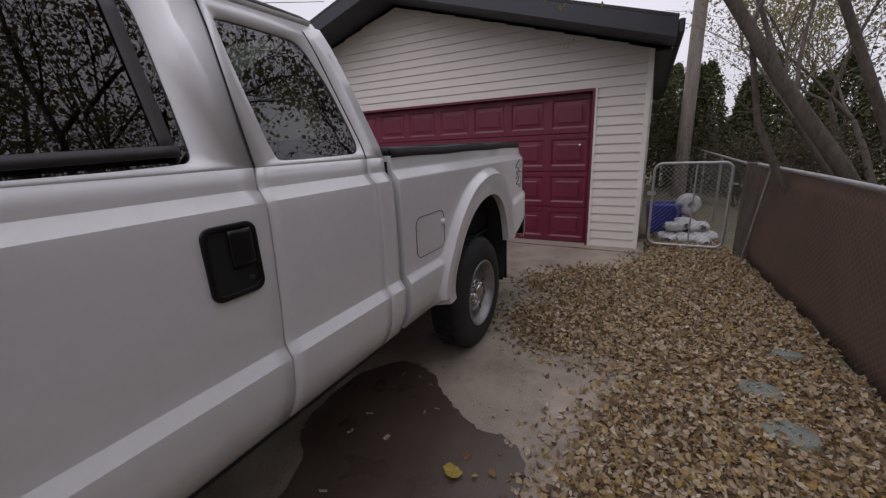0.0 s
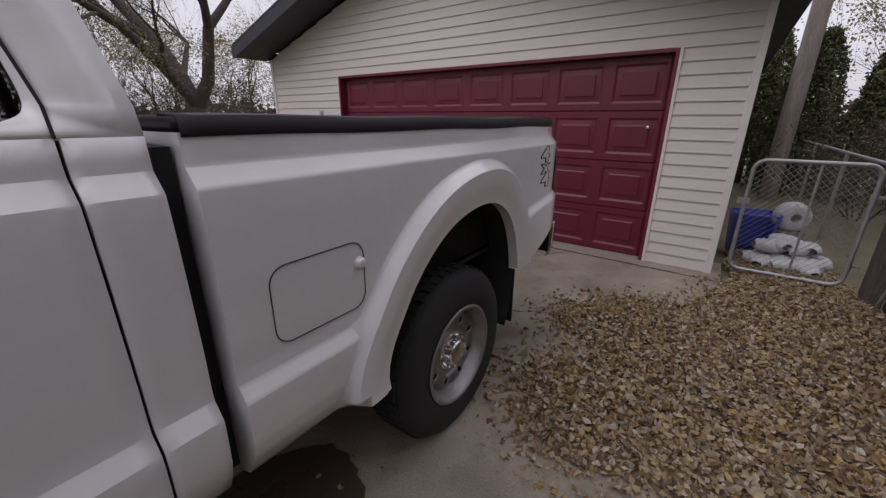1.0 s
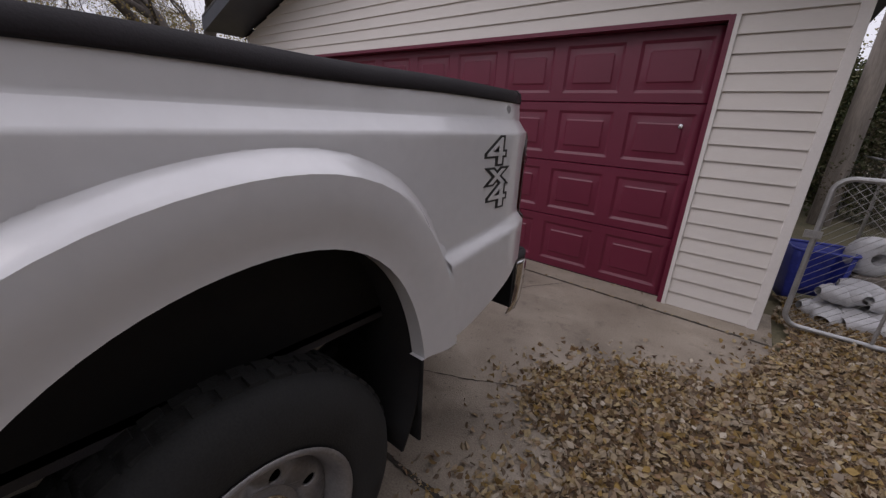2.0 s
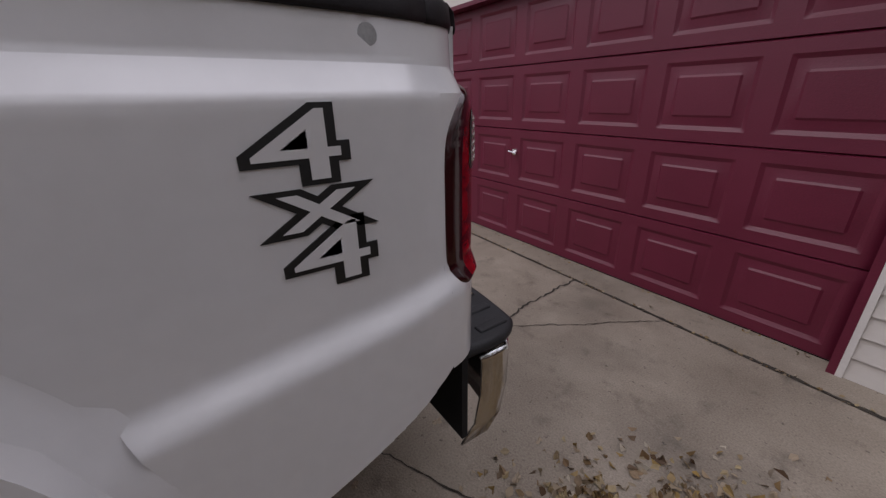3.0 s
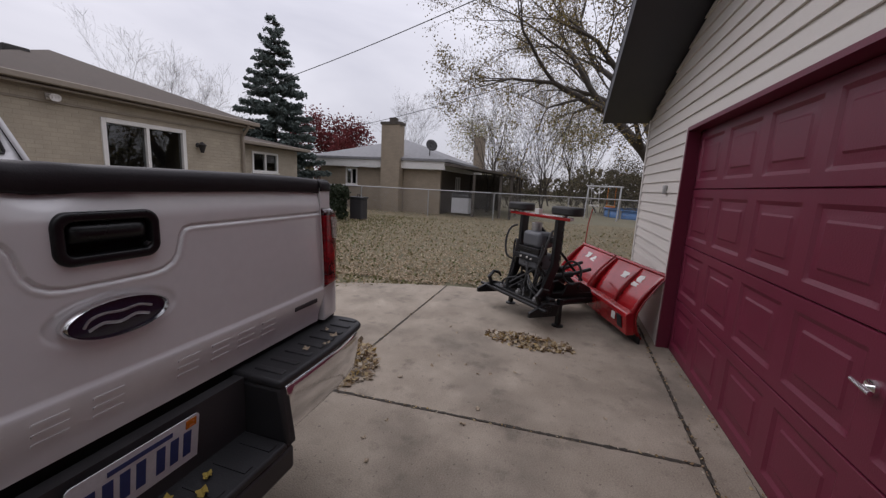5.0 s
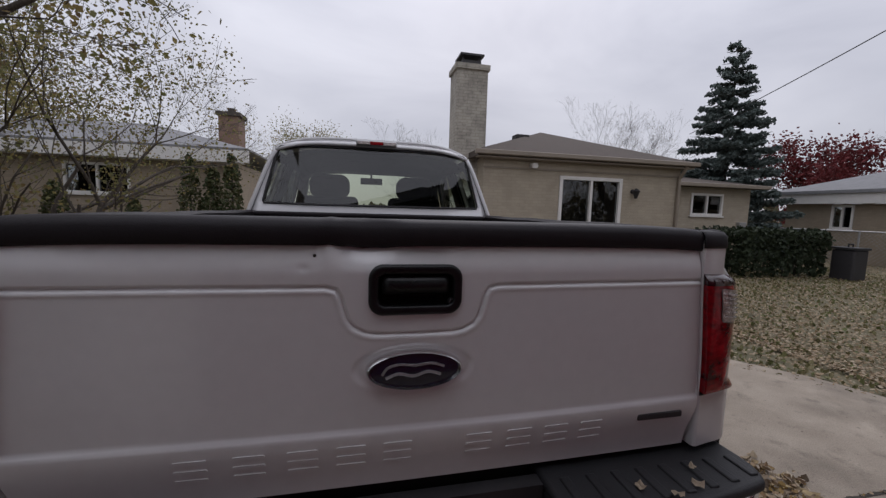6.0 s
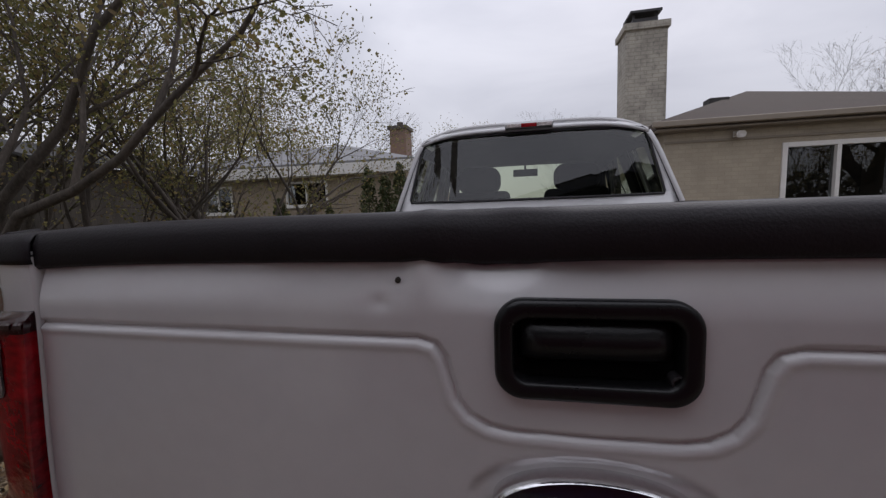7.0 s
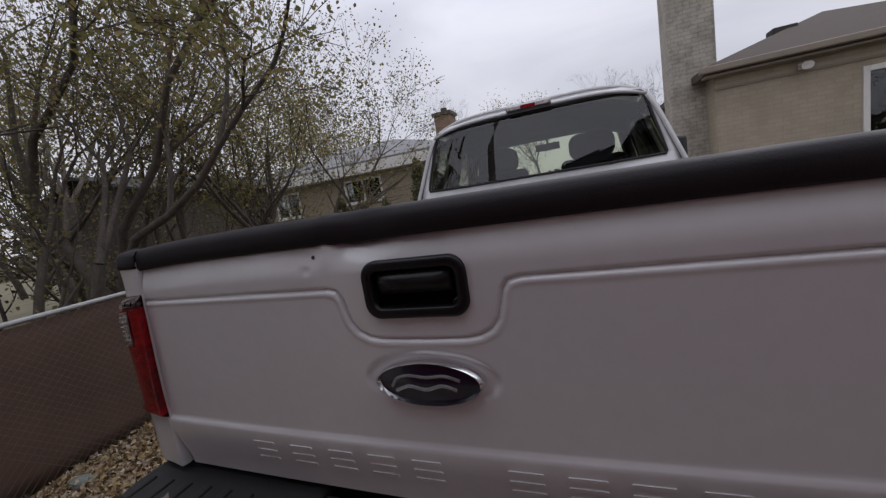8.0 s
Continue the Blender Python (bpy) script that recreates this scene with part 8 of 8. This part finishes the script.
# big trees behind the garage and round the yard
tree("shade_tree", "large forked shade tree with thin yellowing leaves", (-13.4, 4.1, -0.05), 0, 11.0, 0.34, 5, 34000, 0.058, M_BARKD, M_CROWNY, 21, spread=0.62, lift=0.30, seg=10, clump=0.11,
     trunks=[([(0, 0, -0.1), (0.05, 0, 0.9), (-0.1, -0.05, 1.9), (-0.35, -0.2, 2.7), (-1.0, -0.55, 3.9), (-1.9, -1.1, 5.1)], 0.36, 0.17), ([(-0.1, -0.05, 1.7), (0.5, 0.25, 2.7), (1.0, 0.3, 4.2)], 0.24, 0.16), ([(0.0, 0.0, 1.8), (0.3, -0.9, 2.9), (0.8, -2.0, 3.9)], 0.20, 0.12)],
     limbs=[((-1.9, -1.1, 5.1), (-0.7, -0.8, 0.8), 2.3, 0.15), ((-1.0, -0.55, 3.9), (-0.3, -1.0, 0.55), 2.3, 0.13), ((-1.9, -1.1, 5.1), (0.5, -0.8, 0.9), 2.3, 0.13), ((1.0, 0.3, 4.2), (0.8, -0.6, 0.7), 2.2, 0.14), ((1.0, 0.3, 4.2), (0.2, 0.7, 1.0), 2.2, 0.14), ((0.8, -2.0, 3.9), (0.5, -1.0, 0.35), 2.1, 0.12), ((0.8, -2.0, 3.9), (-0.2, -0.7, 0.9), 2.2, 0.11), ((-0.35, -0.2, 2.7), (-0.9, 0.4, 0.8), 2.1, 0.12), ((0.3, -0.9, 2.9), (0.9, -0.5, 0.4), 1.9, 0.09)])
bare = tree("bare_tree", "far bare tree with fine upright twigs", (-24.0, -1.5, -0.05), 2, 8.0, 0.075, 6, 900, 0.05, M_BARKD, M_CROWNY, 33, spread=0.5, lift=0.9, lean=0.25, seg=6, group="far trees")
bush = tree("far_bush", "tangled brown leafless bush beyond the yard", (-27.0, 6.0, -0.05), 6, 4.2, 0.05, 4, 3600, 0.085, M_BARKD, M_SCRUB, 34, spread=0.8, lift=0.5, lean=0.6, seg=5, group="far bushes", category="bush")
green = tree("far_green_tree", "far tree with thinning olive leaves", (-33.0, 10.0, -0.05), 2, 8.0, 0.16, 5, 5200, 0.12, M_BARKD, M_CROWN, 35, spread=0.7, lift=0.6, lean=0.3, seg=6, group="far trees", clump=0.4)
rng = random.Random(77)
for x, y, s in ((-22, -3.6, 1.05), (-26, -0.2, 1.0), (-31, 3, 1.2), (-28, 9, 1.1), (-36, 0, 1.3), (-40, 8, 1.4), (-18, -22, 0.95), (-3.05, -26, 0.8), (-38, -14, 1.2), (-21, -30, 1.2), (-30, 18, 1.3), (12, 14, 1.0), (7, 18, 1.1), (-6, 22, 1.2), (16, -22, 1.1), (10, -28, 1.0)):
    copy_thing(bare, pose(x, y, -0.05, 0, 0, rng.uniform(0, 360)) @ Matrix.Scale(s, 4))
for x, y, s in ((-27.5, 1.5, 0.8), (-29, 3.6, 0.85), (-30, 5.2, 0.8), (-29.5, 8, 0.9), (-26, -1.6, 0.75), (-28, -3.0, 0.8), (-24, 10.5, 1.0), (-27, 12, 1.2), (-31, -3, 1.1), (-32, 6, 1.1), (-26, 17, 1.2), (-36, 12, 1.3), (-33, -9, 1.0), (-19, 15, 1.0), (3.7, 6.2, 0.42), (4.6, 5.3, 0.45), (2.9, 9.1, 0.5), (6.2, 4.4, 0.55), (9, 9, 1.1), (12, 4, 1.1), (11, -9, 1.1), (13, -4, 1.2)):
    copy_thing(bush, pose(x, y, -0.05, 0, 0, rng.uniform(0, 360)) @ Matrix.Scale(s, 4))
for x, y, s in ((-42, 2, 1.2), (-46, -8, 1.3), (-40, 20, 1.3), (4, -40, 1.2), (20, -30, 1.2), (18, 8, 1.1), (10, 26, 1.2), (-10, 34, 1.4), (-28, 30, 1.3), (22, -8, 1.2), (16, 0, 1.0), (13, -14, 1.0)):
    copy_thing(green, pose(x, y, -0.05, 0, 0, rng.uniform(0, 360)) @ Matrix.Scale(s, 4))
tree("red_maple", "far round maple with dark red leaves", (-28.0, -19.3, -0.05), 1, 6.2, 0.2, 5, 9000, 0.17, M_BARKD, M_CROWNR, 36, spread=0.6, lift=0.5, seg=6, clump=0.4, category="maple")

# far belt of brown and olive scrub that closes the view
rng = random.Random(15)
c = []
for _ in range(16000):
    a = rng.uniform(0, 2 * math.pi)
    r = rng.uniform(52, 60)
    top = (0.5 if math.sin(a) < -0.93 else 1.0) * (3.2 + 1.8 * noise.noise((math.cos(a) * 6, math.sin(a) * 6, 0)) + 1.2 * noise.noise((math.cos(a) * 21, math.sin(a) * 21, 4)))
    c.append((r * math.cos(a), r * math.sin(a), rng.random() ** 1.3 * top))
belt = leaf_cloud("far_scrub", c, 0.9, M_SCRUB, None, rng, spread=0.3)
tagged(belt, "distant belt of brown scrub and trees", "scrub", kind="stuff")

# ---- fallen leaves ----
rng = random.Random(3)
BED = [(2.88, 2.9), (2.02, 2.9), (2.04, 1.89), (1.70, 0.98), (1.38, 0.92), (1.12, 0.74), (0.90, 0.40), (0.95, 0.12), (1.20, -0.04), (1.29, -0.20), (1.02, -0.42), (1.03, -0.65), (1.16, -0.95), (1.42, -1.10), (1.80, -1.02), (2.00, -1.05), (1.82, -1.36), (1.79, -1.69), (1.75, -1.87), (1.63, -2.17), (1.60, -2.6), (1.75, -3.4), (1.7, -5.5), (3.28, -5.5), (3.23, -3.0), (3.19, -1.2), (3.12, 0.4), (3.05, 1.6)]


def edge_dist(p, poly):
    return min(seg_dist(p, poly[i - 1], poly[i]) for i in range(len(poly)))


def mound(x, y):
    """Height of the leaf bed."""
    return 0.012 + 0.030 * smoothstep(0.0, 0.35, edge_dist((x, y), BED)) + 0.012 * noise.noise((x * 2.3, y * 2.3, 0))


c = []
while len(c) < 60000:
    x, y = rng.uniform(0.7, 3.3), rng.uniform(-4.6, 2.9)
    wx, wy = x + 0.09 * noise.noise((x * 5, y * 5, 0)), y + 0.09 * noise.noise((x * 5, y * 5, 9))
    if inside(BED, wx, wy):
        d = edge_dist((wx, wy), BED)
        if rng.random() < 0.25 + smoothstep(0, 0.12, d):
            c.append((x, y, mound(x, y) * rng.uniform(0.35, 1.15)))
for _ in range(2600):
    i = rng.randrange(2, 22)
    (x0, y0), (x1, y1) = BED[i], BED[i + 1]
    t = rng.random()
    x, y = x0 + (x1 - x0) * t + rng.gauss(0, 0.11), y0 + (y1 - y0) * t + rng.gauss(0, 0.11)
    if y < 1.9:
        c.append((x, y, 0.007))
litter = leaf_cloud("leaf_litter", c, 0.036, M_LITTER, None, rng, spread=0.007, flat=0.3, curly=2.1)
tagged(litter, "thick bed of dry brown and yellow fallen leaves", "fallen leaves", kind="stuff")
bm = B()
sheet(bm, steps(0.7, 3.3, 64), steps(-5.6, 2.9, 190), lambda u, v: (u, v, mound(u, v) * 0.45 + 0.002), skip=lambda u, v: not inside(BED, u, v) or edge_dist((u, v), BED) < 0.06)
bmesh.ops.delete(bm, geom=[v for v in bm.verts if not v.link_faces], context="VERTS")
tagged(part("leaf_mulch", bm, mat("leaf_mulch", (0.10, 0.066, 0.038), 0.95, 0, 0.5, 14, 70, 0.8)), "brown crumbled leaf mulch beneath the leaves", "mulch", kind="structure")

c = []
# lawn, thinning with distance from the drive
for _ in range(84000):
    u = rng.random() ** 1.5
    x = -4.6 - 13 * u
    y = rng.uniform(-9.5 - 3 * u, 3.0 + 6 * u)
    if x > -4.8 and y > -0.6:
        continue
    if y < -6.3 and x > -6.9:
        continue
    if GX0 - 0.2 < x < GX1 and y > GY - 0.1:
        continue
    c.append((x, y, -0.02 + rng.uniform(0, 0.02)))
for _ in range(4200):
    x, y = rng.uniform(-4.6, -2.6), rng.uniform(-6.2, -0.9)
    if x < -2.55 - 1.9 * smoothstep(-3.6, -0.5, y) - 0.05:
        c.append((x, y, -0.02 + rng.uniform(0, 0.02)))
lawn_leaves = leaf_cloud("lawn_leaves", c, 0.037, M_LAWNLEAF, None, rng, spread=0.01, flat=0.7)
tagged(lawn_leaves, "dry leaves strewn over the lawn", "fallen leaves", kind="stuff")
n = 26000
c = []
for _ in range(n):
    u = rng.random() ** 1.6
    x, y = -4.7 - 10 * u, rng.uniform(-8.5, 4.0 + 3 * u)
    if (x > -4.9 and y > -0.7) or (y < -6.3 and x > -6.9) or (x > GX0 - 0.1 and y > GY - 0.1):
        continue
    if rng.random() < 0.15 + 0.8 * smoothstep(-2.0, -6.0, y + 1.5 * noise.noise((x * 0.5, y * 0.5, 0))):
        c.append((x, y, -0.02))
for _ in range(2000):
    x, y = rng.uniform(-4.6, -2.6), rng.uniform(-6.2, -0.9)
    if x < -2.55 - 1.9 * smoothstep(-3.6, -0.5, y) - 0.05:
        c.append((x, y, -0.02))
grass = leaf_cloud("grass", c, 0.062, M_GRASS, None, rng, spread=0.005, droop=-1.2)
tagged(grass, "sparse tufts of olive autumn grass", "grass", kind="stuff")


def heap(name, label, loop, n, high, size=0.042):
    """A small heap of leaves swept together."""
    rng = random.Random(len(name) + n)
    c = []
    xs, ys = [p[0] for p in loop], [p[1] for p in loop]
    while len(c) < n:
        x, y = rng.uniform(min(xs), max(xs)), rng.uniform(min(ys), max(ys))
        if inside(loop, x, y):
            d = edge_dist((x, y), loop)
            c.append((x, y, 0.008 + high * smoothstep(0, 0.2, d) * rng.random()))
    tagged(leaf_cloud(name, c, size, M_LITTER, None, rng, spread=0.01, flat=0.5, curly=1.8), label, "fallen leaves", kind="stuff")


heap("leaf_heap", "small heap of dry leaves beside the bumper", [(-1.56, -0.42), (-1.78, -0.25), (-2.10, -0.34), (-2.36, -0.64), (-2.26, -0.92), (-1.90, -0.86), (-1.62, -0.66)], 800, 0.07)
heap("leaf_heap", "long strip of dry leaves on the concrete", [(-3.06, 0.34), (-2.90, 0.38), (-2.80, 0.64), (-2.78, 0.92), (-2.86, 1.19), (-3.0, 1.20), (-3.10, 0.97), (-3.16, 0.70)], 650, 0.035)

# crumbled bits caught in the joints and along the foot of the door
rng = random.Random(19)
c = []
for _ in range(900):
    k = rng.random()
    if k < 0.40:
        x = rng.uniform(-4.6, 1.9)
        y = ya(x) + rng.gauss(0, 0.012)
    elif k < 0.62:
        x, y = rng.uniform(-4.2, 1.9), YB + rng.gauss(0, 0.012)
    elif k < 0.82:
        y = rng.uniform(-3.4, YA)
        x = jx(y) + rng.gauss(0, 0.012)
    else:
        x, y = rng.uniform(-3.5, 1.2), 2.03 + rng.gauss(0, 0.012)
    c.append((x, y, 0.003 + 0.004 * rng.random()))
tagged(leaf_cloud("joint_debris", c, 0.020, M_LITTER, None, rng, spread=0.003, flat=0.7), "crumbled leaf bits caught in the concrete joints", "leaf debris", kind="stuff")

# single leaves that lie about
spots = []
for _ in range(34):
    spots.append((rng.uniform(-3.6, 0.6), rng.uniform(-0.2, 1.9), 0.004))
for _ in range(55):
    spots.append((rng.uniform(0.3, 1.6), rng.uniform(-2.9, 0.6), 0.006))
LEAF = []
for k in range(5):
    g = random.Random(200 + k)
    bm = B()
    tips = []
    for j in range(11):
        a = math.pi * (0.12 + 1.76 * j / 10) - math.pi / 2
        rr = (0.028 if j % 2 == 0 else (0.0215 if k < 2 else 0.027)) * g.uniform(0.8, 1.15) * (0.5 + 0.55 * abs(math.sin(a)))
        tips.append(bm.verts.new((rr * math.cos(a), rr * math.sin(a), g.uniform(0, 0.016) * (0.3 + 0.7 * (j % 2 == 0)))))
    stem = bm.verts.new((0, -0.026, 0.0))
    mid = bm.verts.new((0, 0, 0.002))
    for p, q in zip(tips, tips[1:]):
        bm.faces.new((mid, p, q))
    bm.faces.new((mid, tips[-1], stem))
    bm.faces.new((mid, stem, tips[0]))
    me = bpy.data.meshes.new("fallen_leaf")
    bm.to_mesh(me)
    bm.free()
    me.materials.append(M_PALELEAF)
    LEAF.append(me)
YELLOW = []
for me in LEAF:
    y2 = me.copy()
    y2.materials[0] = M_YELLOWLEAF
    YELLOW.append(y2)
for i, (x, y, z) in enumerate(spots):
    ob = new("fallen_leaf", LEAF[i % 5])
    ob.matrix_basis = pose(x, y, z, rng.uniform(-14, 14), rng.uniform(-14, 14), rng.uniform(0, 360)) @ Matrix.Diagonal((rng.uniform(0.4, 0.75), rng.uniform(0.4, 0.9), 0.8, 1))
    tagged(ob, "dry pale leaf lying on the concrete", "leaf", "single leaves")
for x, y, z, sc in ((0.55, 0.13, 0.818, 1.5), (0.62, 0.16, 0.818, 1.2), (0.75, 0.10, 0.818, 1.4), (0.50, 0.17, 0.818, 1.3), (-0.55, 0.10, 0.818, 1.3), (-0.62, 0.14, 0.818, 1.1), (-0.70, 0.12, 0.818, 1.3), (-0.74, 0.06, 0.818, 1.0), (0.18, 0.10, 0.617, 1.5), (0.10, 0.12, 0.617, 1.4), (0.02, 0.10, 0.617, 1.5), (0.14, 0.16, 0.617, 1.3), (-0.08, 0.13, 0.617, 1.4), (-0.13, 0.09, 0.617, 1.1), (0.06, 0.085, 0.620, 1.6), (-0.02, 0.075, 0.620, 1.5), (0.12, 0.075, 0.620, 1.4), (0.20, 0.075, 0.619, 1.3)):
    ob = new("fallen_leaf", LEAF[int(abs(x) * 100) % 5])
    ob.matrix_basis = pose(x, y, z, rng.uniform(-5, 5), rng.uniform(-5, 5), rng.uniform(0, 360)) @ Matrix.Diagonal((sc * rng.uniform(0.4, 0.6), sc * rng.uniform(0.4, 0.6), sc * 0.6, 1))
    if z < 0.7:
        ob.data = YELLOW[int(abs(x) * 100) % 5]
    tagged(ob, "yellow leaf caught on the lower bumper step" if z < 0.7 else "dry leaf lying on the black bumper step", "leaf", "leaves on the bumper")
ob = new("fallen_leaf", YELLOW[1])
ob.matrix_basis = pose(1.28, -2.28, 0.012, 6, 4, 240) @ Matrix.Diagonal((2.2, 2.1, 1.4, 1))
tagged(ob, "large tan leaf on the wet concrete", "leaf", "single leaves")
